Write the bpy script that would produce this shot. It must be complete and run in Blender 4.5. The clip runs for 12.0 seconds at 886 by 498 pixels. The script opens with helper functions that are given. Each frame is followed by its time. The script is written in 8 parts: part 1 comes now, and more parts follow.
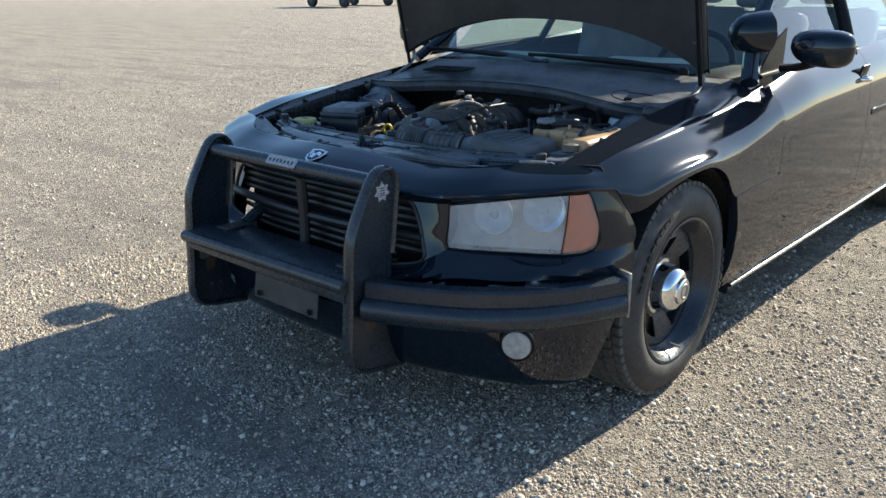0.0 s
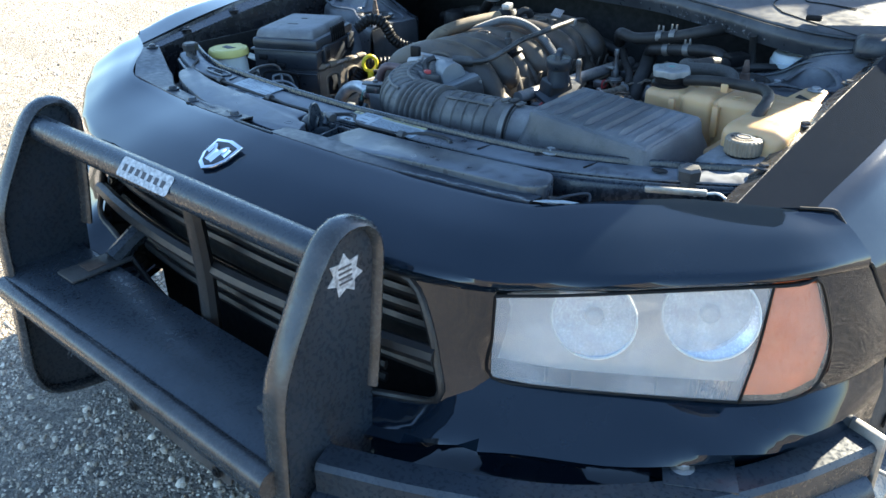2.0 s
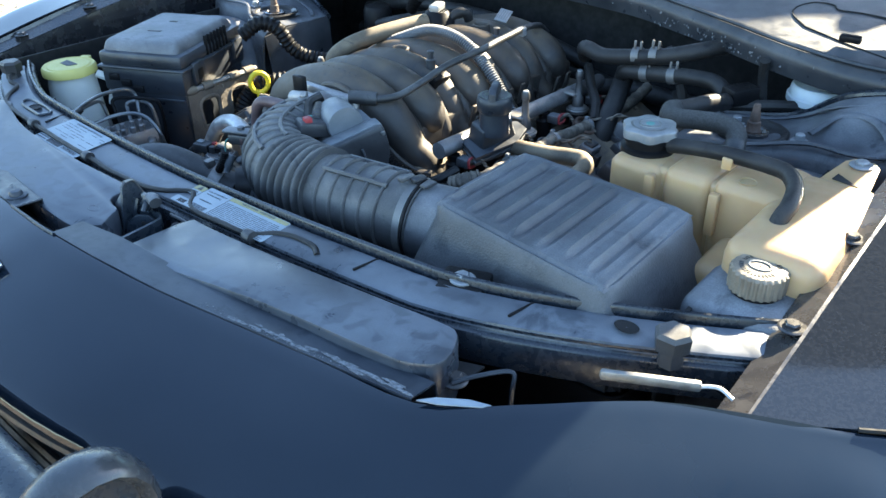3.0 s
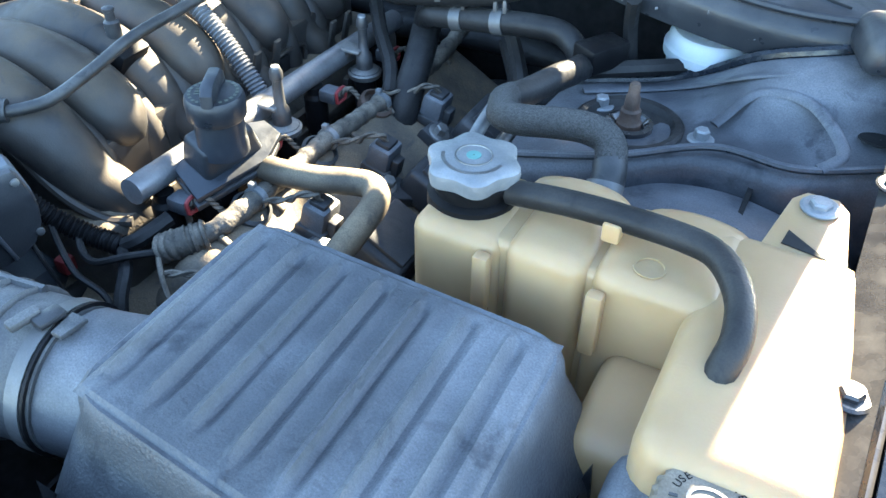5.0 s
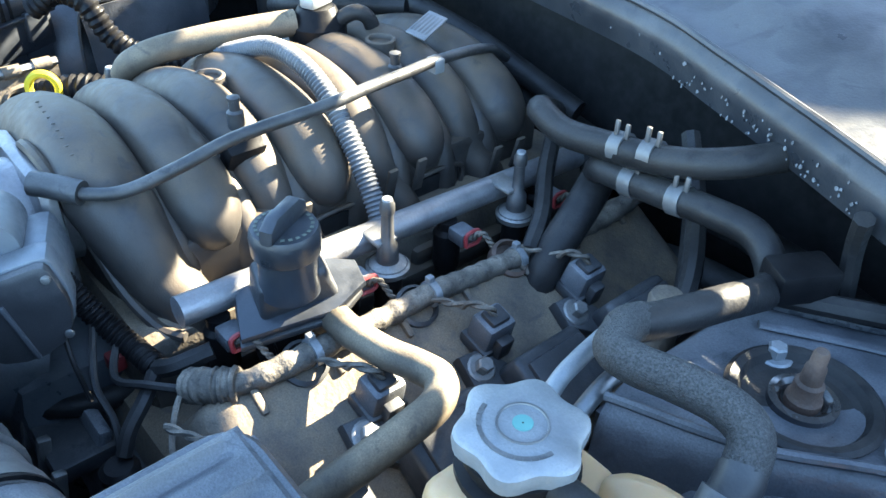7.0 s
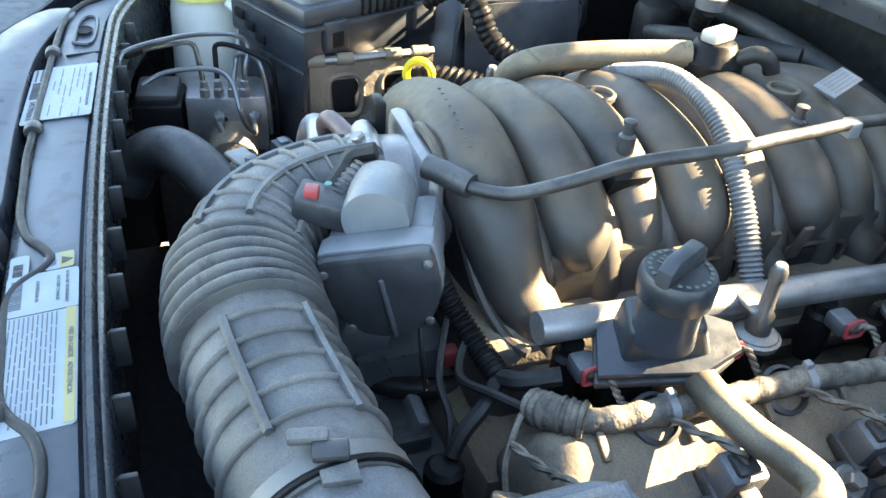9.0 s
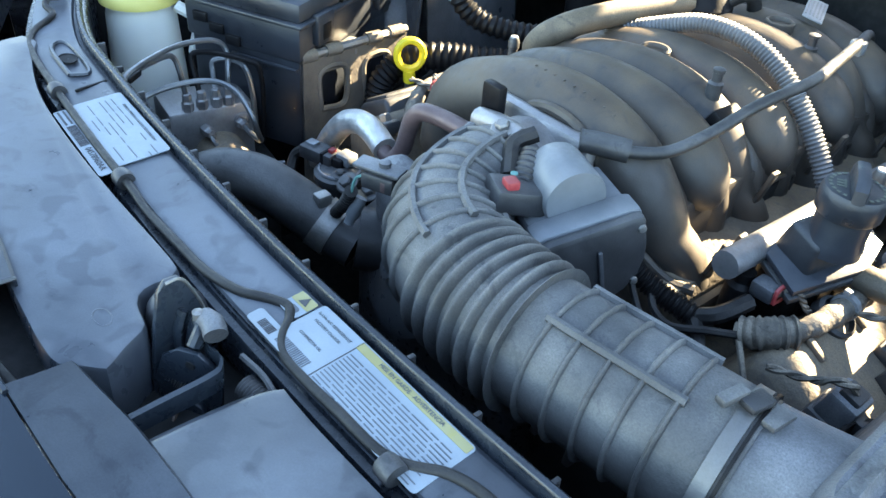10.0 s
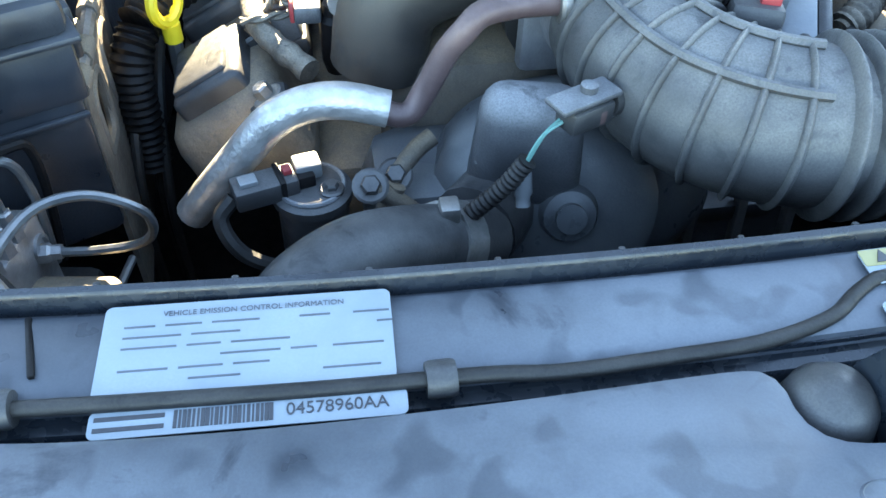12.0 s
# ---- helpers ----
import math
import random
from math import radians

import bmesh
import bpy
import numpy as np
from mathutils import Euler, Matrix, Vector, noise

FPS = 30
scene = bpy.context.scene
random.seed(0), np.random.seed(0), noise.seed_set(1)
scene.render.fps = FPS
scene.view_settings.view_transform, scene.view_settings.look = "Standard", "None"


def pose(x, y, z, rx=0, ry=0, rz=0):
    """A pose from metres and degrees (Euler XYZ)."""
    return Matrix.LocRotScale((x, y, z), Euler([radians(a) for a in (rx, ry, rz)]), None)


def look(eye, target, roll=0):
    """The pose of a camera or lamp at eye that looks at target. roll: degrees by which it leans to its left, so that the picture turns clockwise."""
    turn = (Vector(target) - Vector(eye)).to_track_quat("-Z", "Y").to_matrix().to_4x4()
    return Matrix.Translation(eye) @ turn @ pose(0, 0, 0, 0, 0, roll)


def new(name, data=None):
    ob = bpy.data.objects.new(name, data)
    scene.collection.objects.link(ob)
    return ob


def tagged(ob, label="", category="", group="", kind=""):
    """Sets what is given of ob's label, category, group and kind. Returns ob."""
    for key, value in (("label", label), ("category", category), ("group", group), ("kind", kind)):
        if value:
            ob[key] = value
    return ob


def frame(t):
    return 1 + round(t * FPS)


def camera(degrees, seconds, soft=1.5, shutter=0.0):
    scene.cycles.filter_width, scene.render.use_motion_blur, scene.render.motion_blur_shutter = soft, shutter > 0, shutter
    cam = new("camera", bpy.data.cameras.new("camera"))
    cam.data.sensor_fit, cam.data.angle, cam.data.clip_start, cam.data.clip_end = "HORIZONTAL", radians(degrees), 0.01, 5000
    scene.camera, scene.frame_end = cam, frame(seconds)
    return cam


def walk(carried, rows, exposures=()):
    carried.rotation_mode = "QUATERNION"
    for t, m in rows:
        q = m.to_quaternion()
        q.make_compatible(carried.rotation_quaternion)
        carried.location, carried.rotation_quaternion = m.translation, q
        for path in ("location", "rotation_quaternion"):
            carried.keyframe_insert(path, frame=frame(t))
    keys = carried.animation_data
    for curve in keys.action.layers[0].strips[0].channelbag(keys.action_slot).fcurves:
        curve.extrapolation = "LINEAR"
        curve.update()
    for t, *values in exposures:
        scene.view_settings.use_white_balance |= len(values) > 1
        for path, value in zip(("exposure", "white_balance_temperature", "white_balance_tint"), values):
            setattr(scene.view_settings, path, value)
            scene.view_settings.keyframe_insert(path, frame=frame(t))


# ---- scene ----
cam = camera(57.4, 12.0)
PATH = [
    (0, (1.968, -1.34, 1.289), (0.702, 0.077, 0.667), -0.3),
    (0.5, (1.67, -1.093, 1.288), (0.41, 0.295, 0.59), -0.5),
    (1, (1.448, -0.807, 1.264), (0.204, 0.549, 0.48), -0.9),
    (1.5, (1.256, -0.595, 1.242), (0.031, 0.735, 0.386), -1.1),
    (2, (1.069, -0.393, 1.23), (-0.124, 0.921, 0.308), -1.1),
    (2.5, (0.953, -0.151, 1.228), (-0.217, 1.149, 0.258), -0.8),
    (2.7, (0.912, -0.063, 1.235), (-0.255, 1.226, 0.246), -0.9),
    (4.3, (0.639, 0.367, 1.171), (-0.127, 1.702, -0.107), -0.4),
    (4.5, (0.636, 0.396, 1.167), (-0.102, 1.732, -0.126), 0.1),
    (5, (0.643, 0.459, 1.163), (-0.063, 1.82, -0.121), 0.7),
    (5.5, (0.636, 0.555, 1.169), (-0.061, 1.95, -0.083), 1.7),
    (6, (0.612, 0.602, 1.167), (-0.136, 2.001, -0.051), 2.3),
    (6.5, (0.601, 0.575, 1.168), (-0.291, 1.909, -0.027), 3.9),
    (6.7, (0.619, 0.618, 1.163), (-0.414, 1.856, -0.021), 3.0),
    (8.3, (0.582, 0.722, 1.113), (-0.913, 1.332, -0.068), 5.6),
    (8.5, (0.57, 0.692, 1.115), (-0.942, 1.266, -0.061), 5.1),
    (9, (0.541, 0.599, 1.129), (-0.984, 1.19, -0.021), 4.7),
    (9.5, (0.473, 0.415, 1.151), (-0.949, 1.233, 0.007), 5.1),
    (10, (0.394, 0.317, 1.136), (-0.786, 1.405, -0.058), 5.3),
    (10.5, (0.187, 0.253, 1.11), (-0.665, 1.554, -0.148), 4.5),
    (11, (0.02, 0.183, 1.089), (-0.431, 1.604, -0.244), 2.4),
    (11.5, (-0.085, 0.211, 1.085), (-0.144, 1.644, -0.31), 1.3),
    (12, (-0.194, 0.3, 1.052), (0.067, 1.682, -0.37), 2.1),
]
EXPOSURES = [(0, 1.22, 5500, 5), (0.5, 1.55, 5400, 4), (1.5, 2.2, 5300, 4), (2.0, 2.65, 5650, 4), (2.5, 2.98, 5900, 4), (4.3, 3.6, 6200, 5), (5.5, 4.05, 5950, 3), (6.0, 3.9, 5800, 3), (6.7, 3.85, 5650, 3), (8.3, 4.2, 7550, 6), (10, 3.85, 6900, 5), (11, 3.95, 6700, 5), (12, 4.2, 6800, 3)]
walk(cam, [(t, look(eye, target, roll)) for t, eye, target, roll in PATH], EXPOSURES)

# ---- light: low sun behind the car, clear sky ----
SUN_WAY = Vector((0.128, 1.0, 0.585)).normalized()          # towards the sun
elev = math.asin(SUN_WAY.z)
world = bpy.data.worlds.new("sky")
scene.world = world
world.use_nodes = True
wn = world.node_tree.nodes
sky = wn.new("ShaderNodeTexSky")
sky.sky_type = "NISHITA"
sky.sun_disc = False
sky.sun_elevation = elev
sky.sun_rotation = math.atan2(SUN_WAY.x, SUN_WAY.y)
sky.altitude = 300
sky.dust_density = 0.6
world.node_tree.links.new(sky.outputs[0], wn["Background"].inputs[0])
wn["Background"].inputs[1].default_value = 0.085
sun = new("sun", bpy.data.lights.new("sun", "SUN"))
sun.data.energy = 5.0
sun.data.angle = radians(0.53)
sun.data.color = (1.0, 0.82, 0.58)
sun.matrix_world = look(SUN_WAY * 30, (0, 0, 0))


# ---- materials ----
def ramp(nt, a, b, lo=0.0, hi=1.0):
    n = nt.nodes.new("ShaderNodeMapRange")
    n.inputs[1].default_value, n.inputs[2].default_value = a, b
    n.inputs[3].default_value, n.inputs[4].default_value = lo, hi
    return n


def material(name, base, rough=0.5, metal=0.0, var=0.25, scale=30.0, dust=0.0, dust_col=(0.33, 0.29, 0.23), bump=0.15,
             bump_scale=500.0, coat=0.0, sss=0.0, sss_col=(1, 0.7, 0.3), spec=0.5, rough_var=0.12, spots=0.0, grain=1.0):
    m = bpy.data.materials.new(name)
    m.use_nodes = True
    nt = m.node_tree
    L = nt.links.new
    bs = nt.nodes["Principled BSDF"]
    geo = nt.nodes.new("ShaderNodeNewGeometry")
    n1 = nt.nodes.new("ShaderNodeTexNoise")
    n1.inputs["Scale"].default_value, n1.inputs["Detail"].default_value = scale, 5
    n2 = nt.nodes.new("ShaderNodeTexNoise")
    n2.inputs["Scale"].default_value, n2.inputs["Detail"].default_value = scale * 7.3, 3
    for n in (n1, n2):
        L(geo.outputs["Position"], n.inputs["Vector"])
    r1 = ramp(nt, 0.3, 0.7, 1 - var, 1 + var)
    L(n1.outputs[0], r1.inputs[0])
    mul = nt.nodes.new("ShaderNodeMix")
    mul.data_type, mul.blend_type = "RGBA", "MULTIPLY"
    mul.inputs[0].default_value = 1
    mul.inputs[6].default_value = (*base, 1)
    L(r1.outputs[0], mul.inputs[7])
    col = mul.outputs[2]
    fine = None
    if bump:
        n6 = nt.nodes.new("ShaderNodeTexNoise")
        n6.inputs["Scale"].default_value, n6.inputs["Detail"].default_value = 800, 3
        n6.inputs["Roughness"].default_value = 0.7
        L(geo.outputs["Position"], n6.inputs["Vector"])
        fine = ramp(nt, 0.3, 0.7, 1 - 0.30 * grain, 1 + 0.28 * grain)
        L(n6.outputs[0], fine.inputs[0])
    rg = ramp(nt, 0.3, 0.7, max(0.02, rough - rough_var), min(1, rough + rough_var))
    L(n2.outputs[0], rg.inputs[0])
    rough_out = rg.outputs[0]
    if dust:
        sep = nt.nodes.new("ShaderNodeSeparateXYZ")
        L(geo.outputs["Normal"], sep.inputs[0])
        up = ramp(nt, -0.1, 0.95, 0.22, 1.0)
        L(sep.outputs[2], up.inputs[0])
        d1 = ramp(nt, 0.38, 0.60, 0.40, 1.05)
        L(n1.outputs[0], d1.inputs[0])
        d2 = ramp(nt, 0.3, 0.6, 0.8, 1.0)
        L(n2.outputs[0], d2.inputs[0])
        # rubbed and splashed places where the dust is gone
        n4 = nt.nodes.new("ShaderNodeTexNoise")
        n4.inputs["Scale"].default_value, n4.inputs["Detail"].default_value = scale * 2.4, 6
        n4.inputs["Roughness"].default_value, n4.inputs["Distortion"].default_value = 0.65, 0.6
        L(geo.outputs["Position"], n4.inputs["Vector"])
        d4 = ramp(nt, 0.57, 0.66, 1.0, 0.35)
        L(n4.outputs[0], d4.inputs[0])
        layers = [up.outputs[0], d1.outputs[0], d2.outputs[0], d4.outputs[0]]
        if spots:
            # soft blotches of dried drops
            n5 = nt.nodes.new("ShaderNodeTexNoise")
            n5.inputs["Scale"].default_value, n5.inputs["Detail"].default_value = spots, 2
            n5.inputs["Roughness"].default_value, n5.inputs["Distortion"].default_value = 0.35, 0.5
            L(geo.outputs["Position"], n5.inputs["Vector"])
            both = ramp(nt, 0.54, 0.64, 1.0, 0.62)
            L(n5.outputs[0], both.inputs[0])
            layers.append(both.outputs[0])
        f = None
        for s in layers:
            k = nt.nodes.new("ShaderNodeMath")
            k.operation = "MULTIPLY"
            L(s, k.inputs[0])
            if f is None:
                k.inputs[1].default_value = dust
            else:
                L(f, k.inputs[1])
            f = k.outputs[0]
        mx = nt.nodes.new("ShaderNodeMix")
        mx.data_type = "RGBA"
        L(f, mx.inputs[0])
        L(col, mx.inputs[6])
        if fine:
            gm = nt.nodes.new("ShaderNodeMix")
            gm.data_type, gm.blend_type = "RGBA", "MULTIPLY"
            gm.inputs[0].default_value = 1
            gm.inputs[6].default_value = (*dust_col, 1)
            L(fine.outputs[0], gm.inputs[7])
            L(gm.outputs[2], mx.inputs[7])
        else:
            mx.inputs[7].default_value = (*dust_col, 1)
        col = mx.outputs[2]
        mr = nt.nodes.new("ShaderNodeMix")
        mr.data_type = "FLOAT"
        L(f, mr.inputs[0])
        L(rough_out, mr.inputs[2])
        mr.inputs[3].default_value = 0.72
        rough_out = mr.outputs[0]
    L(col, bs.inputs["Base Color"])
    L(rough_out, bs.inputs["Roughness"])
    bs.inputs["Metallic"].default_value = metal
    bs.inputs["Specular IOR Level"].default_value = spec
    bs.inputs["Coat Weight"].default_value = coat
    bs.inputs["Coat Roughness"].default_value = 0.06
    if sss:
        bs.inputs["Subsurface Weight"].default_value = sss
        bs.inputs["Subsurface Radius"].default_value = sss_col
        bs.inputs["Subsurface Scale"].default_value = 0.02
    if bump:
        n3 = nt.nodes.new("ShaderNodeTexNoise")
        n3.inputs["Scale"].default_value, n3.inputs["Detail"].default_value = bump_scale, 2
        L(geo.outputs["Position"], n3.inputs["Vector"])
        bp = nt.nodes.new("ShaderNodeBump")
        bp.inputs["Strength"].default_value = bump
        bp.inputs["Distance"].default_value = 0.002
        L(n3.outputs[0], bp.inputs["Height"])
        L(bp.outputs[0], bs.inputs["Normal"])
    return m


def glass(name, tint=(0.75, 0.85, 0.82), haze=0.0, haze_col=(0.6, 0.6, 0.58), rough=0.02):
    """A thin pane: clear or hazed, with a gloss that grows at grazing angles."""
    m = bpy.data.materials.new(name)
    m.use_nodes = True
    nt = m.node_tree
    L = nt.links.new
    nt.nodes.remove(nt.nodes["Principled BSDF"])
    out = nt.nodes["Material Output"]
    tr = nt.nodes.new("ShaderNodeBsdfTransparent")
    tr.inputs[0].default_value = (*tint, 1)
    body = tr.outputs[0]
    if haze:
        df = nt.nodes.new("ShaderNodeBsdfDiffuse")
        df.inputs[0].default_value = (*haze_col, 1)
        mh = nt.nodes.new("ShaderNodeMixShader")
        geo = nt.nodes.new("ShaderNodeNewGeometry")
        nz = nt.nodes.new("ShaderNodeTexNoise")
        nz.inputs["Scale"].default_value = 18
        L(geo.outputs["Position"], nz.inputs["Vector"])
        rr = ramp(nt, 0.3, 0.7, haze * 0.8, min(1, haze * 1.2))
        L(nz.outputs[0], rr.inputs[0])
        L(rr.outputs[0], mh.inputs[0])
        L(body, mh.inputs[1])
        L(df.outputs[0], mh.inputs[2])
        body = mh.outputs[0]
    gl = nt.nodes.new("ShaderNodeBsdfGlossy")
    gl.inputs["Roughness"].default_value = rough
    lw = nt.nodes.new("ShaderNodeLayerWeight")
    pw = nt.nodes.new("ShaderNodeMath")
    pw.operation = "POWER"
    L(lw.outputs["Facing"], pw.inputs[0])
    pw.inputs[1].default_value = 4.5
    fr = nt.nodes.new("ShaderNodeMath")
    fr.operation = "MULTIPLY_ADD"
    L(pw.outputs[0], fr.inputs[0])
    fr.inputs[1].default_value, fr.inputs[2].default_value = 0.93, 0.045
    lw.inputs["Blend"].default_value = 0.5
    mx = nt.nodes.new("ShaderNodeMixShader")
    L(fr.outputs[0], mx.inputs[0])
    L(body, mx.inputs[1])
    L(gl.outputs[0], mx.inputs[2])
    L(mx.outputs[0], out.inputs[0])
    return m


PAINT = material("black_car_paint", (0.005, 0.010, 0.018), 0.045, var=0.1, scale=6, dust=0.012, bump=0, coat=0.0, rough_var=0.02, spec=0.5)
PAINT_DUSTY = material("dusty_black_paint", (0.008, 0.009, 0.013), 0.22, var=0.1, scale=9, dust=0.12, bump=0.02, coat=0.6)
PAINT_SIDE = material("weathered_black_paint", (0.008, 0.011, 0.017), 0.07, var=0.1, scale=300, dust=0.03, dust_col=(0.20, 0.20, 0.195), bump=0, coat=0.0, rough_var=0.03, spec=0.5)
PAINT_FLANGE = material("grimy_black_paint", (0.009, 0.013, 0.020), 0.36, var=0.2, scale=12, dust=0.28, dust_col=(0.145, 0.160, 0.180), bump=0.04, bump_scale=500, spots=16, spec=0.4, grain=0.5)
FOG = material("fog_lamp_glass", (0.34, 0.34, 0.33), 0.25, var=0.25, scale=45, dust=0.25, bump=0.3, bump_scale=160)
# bar coating with the sky's reflection put in as a lighter grey
BAR_SKYLIT = material("skylit_bar_edge", (0.036, 0.038, 0.040), 0.24, metal=0.0, var=0.3, scale=24, dust=0.05, dust_col=(0.20, 0.195, 0.185), bump=0.02, bump_scale=500, grain=0.4)
PLATE = material("grey_plate_plastic", (0.035, 0.035, 0.036), 0.55, var=0.3, scale=20, dust=0.12, bump=0.15)
BAR = material("push_bar_coating", (0.017, 0.023, 0.031), 0.30, var=0.15, scale=22, dust=0.05, dust_col=(0.17, 0.18, 0.19), bump=0.015, bump_scale=700, spec=0.5, grain=0.3)
PLASTIC = material("black_plastic", (0.022, 0.023, 0.026), 0.42, var=0.3, scale=18, dust=0.32, dust_col=(0.20, 0.195, 0.185), bump=0.12, bump_scale=900)
DUCT = material("dusty_duct_rubber", (0.040, 0.042, 0.045), 0.5, var=0.3, scale=22, dust=0.75, dust_col=(0.205, 0.20, 0.187), bump=0.22, bump_scale=600)
TOWER = material("dusty_tower_panel", (0.022, 0.025, 0.032), 0.34, var=0.35, scale=10, dust=0.68, dust_col=(0.23, 0.235, 0.245), bump=0.2, bump_scale=350, spots=20)
GRILLE = material("grille_black", (0.010, 0.010, 0.011), 0.45, var=0.2, scale=25, dust=0.03, bump=0.05)
AIRLID = material("scuffed_dusty_plastic", (0.028, 0.031, 0.037), 0.42, var=0.25, scale=9, dust=0.75, dust_col=(0.215, 0.222, 0.228), bump=0.35, bump_scale=420)
PLASTIC_GREY = material("dusty_grey_plastic", (0.034, 0.037, 0.044), 0.4, var=0.3, scale=14, dust=0.85, dust_col=(0.25, 0.255, 0.26), bump=0.2, bump_scale=600)
PLASTIC_DARK = material("clean_black_plastic", (0.006, 0.006, 0.007), 0.45, var=0.2, scale=25, dust=0.025, bump=0.08, spec=0.15)
RUBBER = material("black_rubber", (0.012, 0.012, 0.013), 0.5, var=0.3, scale=25, dust=0.11, dust_col=(0.24, 0.22, 0.185), bump=0.15, spec=0.3)
TANHOSE = material("sandy_rubber", (0.06, 0.05, 0.038), 0.6, var=0.3, scale=25, dust=0.85, dust_col=(0.29, 0.225, 0.14), bump=0.12)
WOVEN = material("woven_sleeve", (0.020, 0.020, 0.020), 0.6, var=0.6, scale=700, dust=0.34, dust_col=(0.21, 0.205, 0.19), bump=1.0, bump_scale=900)
PAD = material("hood_underside", (0.022, 0.022, 0.022), 0.6, var=0.4, scale=6, dust=0.10, bump=0.2)
# dusty tyre rubber, its base lifted for light falling on the tread
TREAD = material("dusty_skylit_tread", (0.055, 0.054, 0.052), 0.8, var=0.3, scale=60, dust=0.6, dust_col=(0.20, 0.18, 0.155), bump=0.2, bump_scale=300)
TYRE = material("tyre_rubber", (0.020, 0.020, 0.021), 0.7, var=0.3, scale=20, dust=0.42, dust_col=(0.20, 0.18, 0.155), bump=0.25, bump_scale=300)
MANIFOLD = material("sandy_composite", (0.030, 0.030, 0.031), 0.46, var=0.3, scale=16, dust=0.60, dust_col=(0.160, 0.116, 0.068), bump=0.08, bump_scale=700, grain=0.4)
ENGINE = material("dusty_engine_metal", (0.085, 0.080, 0.073), 0.6, metal=0.1, var=0.35, scale=25, dust=1.0, dust_col=(0.22, 0.170, 0.112), bump=0.4, bump_scale=220)
ALU = material("dull_aluminium", (0.34, 0.34, 0.35), 0.45, metal=0.8, var=0.25, scale=40, dust=0.38, bump=0.15)
STEEL = material("zinc_steel", (0.30, 0.30, 0.295), 0.5, metal=0.9, var=0.25, scale=60, dust=0.4, bump=0.12)
LINE = material("brake_line_metal", (0.20, 0.21, 0.22), 0.4, metal=0.8, var=0.2, scale=40, dust=0.25, bump=0.05)
CHROME = material("chrome", (0.75, 0.76, 0.78), 0.06, metal=1.0, var=0.05, scale=30, dust=0.03, bump=0, rough_var=0.03)
RUST = material("rusty_steel", (0.070, 0.040, 0.027), 0.7, var=0.5, scale=50, dust=0.15, bump=0.3)
TANK = material("yellowed_tank_plastic", (0.43, 0.275, 0.135), 0.38, var=0.25, scale=9, dust=0.20, dust_col=(0.31, 0.24, 0.155), bump=0.06, sss=0.28, sss_col=(1.0, 0.50, 0.18), grain=0.4)
BOTTLE = material("milky_bottle_plastic", (0.66, 0.66, 0.60), 0.4, var=0.08, scale=12, dust=0.12, bump=0.04, sss=0.4, sss_col=(1, 0.9, 0.7))
YELLOW = material("yellow_plastic", (0.72, 0.56, 0.02), 0.4, var=0.1, scale=30, dust=0.12, bump=0.05)
CAPYELLOW = material("pale_yellow_cap", (0.60, 0.52, 0.13), 0.5, var=0.12, scale=30, dust=0.30, dust_col=(0.45, 0.42, 0.30), bump=0.05)
RED = material("red_plastic", (0.30, 0.030, 0.035), 0.5, var=0.15, scale=40, dust=0.15, bump=0)
PURPLE = material("brownish_steel_pipe", (0.13, 0.085, 0.085), 0.45, metal=0.3, var=0.3, scale=40, dust=0.2, bump=0.1)
FOIL = material("aluminised_sleeve", (0.55, 0.54, 0.52), 0.4, metal=0.7, var=0.3, scale=60, dust=0.25, bump=0.4, bump_scale=250)
LABEL = material("faded_white_label", (0.25, 0.295, 0.33), 0.4, var=0.1, scale=30, dust=0.15, bump=0.02)
LABEL_YELLOW = material("yellow_label", (0.34, 0.29, 0.09), 0.45, var=0.15, scale=30, dust=0.30, dust_col=(0.28, 0.29, 0.28), bump=0)
PRINT = material("faded_print", (0.09, 0.10, 0.115), 0.5, var=0.2, scale=40, bump=0)
LIP = material("dark_lip_plastic", (0.008, 0.011, 0.016), 0.26, var=0.3, scale=20, dust=0.08, dust_col=(0.17, 0.19, 0.21), bump=0.04, grain=0.5)
COVER = material("spotted_cover_plastic", (0.015, 0.019, 0.027), 0.24, var=0.4, scale=7, dust=0.60, dust_col=(0.195, 0.212, 0.235), bump=0.04, bump_scale=600, spots=44, grain=0.3, rough_var=0.08)
CLAMP = material("dusty_clamp_band", (0.15, 0.15, 0.15), 0.42, metal=0.5, var=0.3, scale=30, dust=0.60, dust_col=(0.17, 0.165, 0.15), bump=0.1, grain=0.5)
# tan dust on the cap, coloured paler for the sun on its top
CAPTAN = material("dusty_sunlit_tan_cap", (0.16, 0.13, 0.092), 0.55, var=0.25, scale=40, dust=0.72, dust_col=(0.30, 0.25, 0.185), bump=0.2)
WRAP = material("dusty_tape", (0.04, 0.037, 0.033), 0.7, var=0.35, scale=60, dust=0.85, dust_col=(0.27, 0.23, 0.175), bump=0.6, bump_scale=260)
DUSTYHOSE = material("dusty_black_hose", (0.014, 0.015, 0.017), 0.45, var=0.3, scale=25, dust=0.38, dust_col=(0.21, 0.205, 0.195), bump=0.10, grain=0.5)
FUSE = material("blue_black_plastic", (0.014, 0.017, 0.023), 0.38, var=0.35, scale=12, dust=0.22, dust_col=(0.19, 0.20, 0.215), bump=0.08, grain=0.4, spots=40)
STUD = material("dark_plated_steel", (0.085, 0.085, 0.088), 0.42, metal=0.6, var=0.3, scale=60, dust=0.35, dust_col=(0.17, 0.165, 0.15), bump=0.1, grain=0.5)
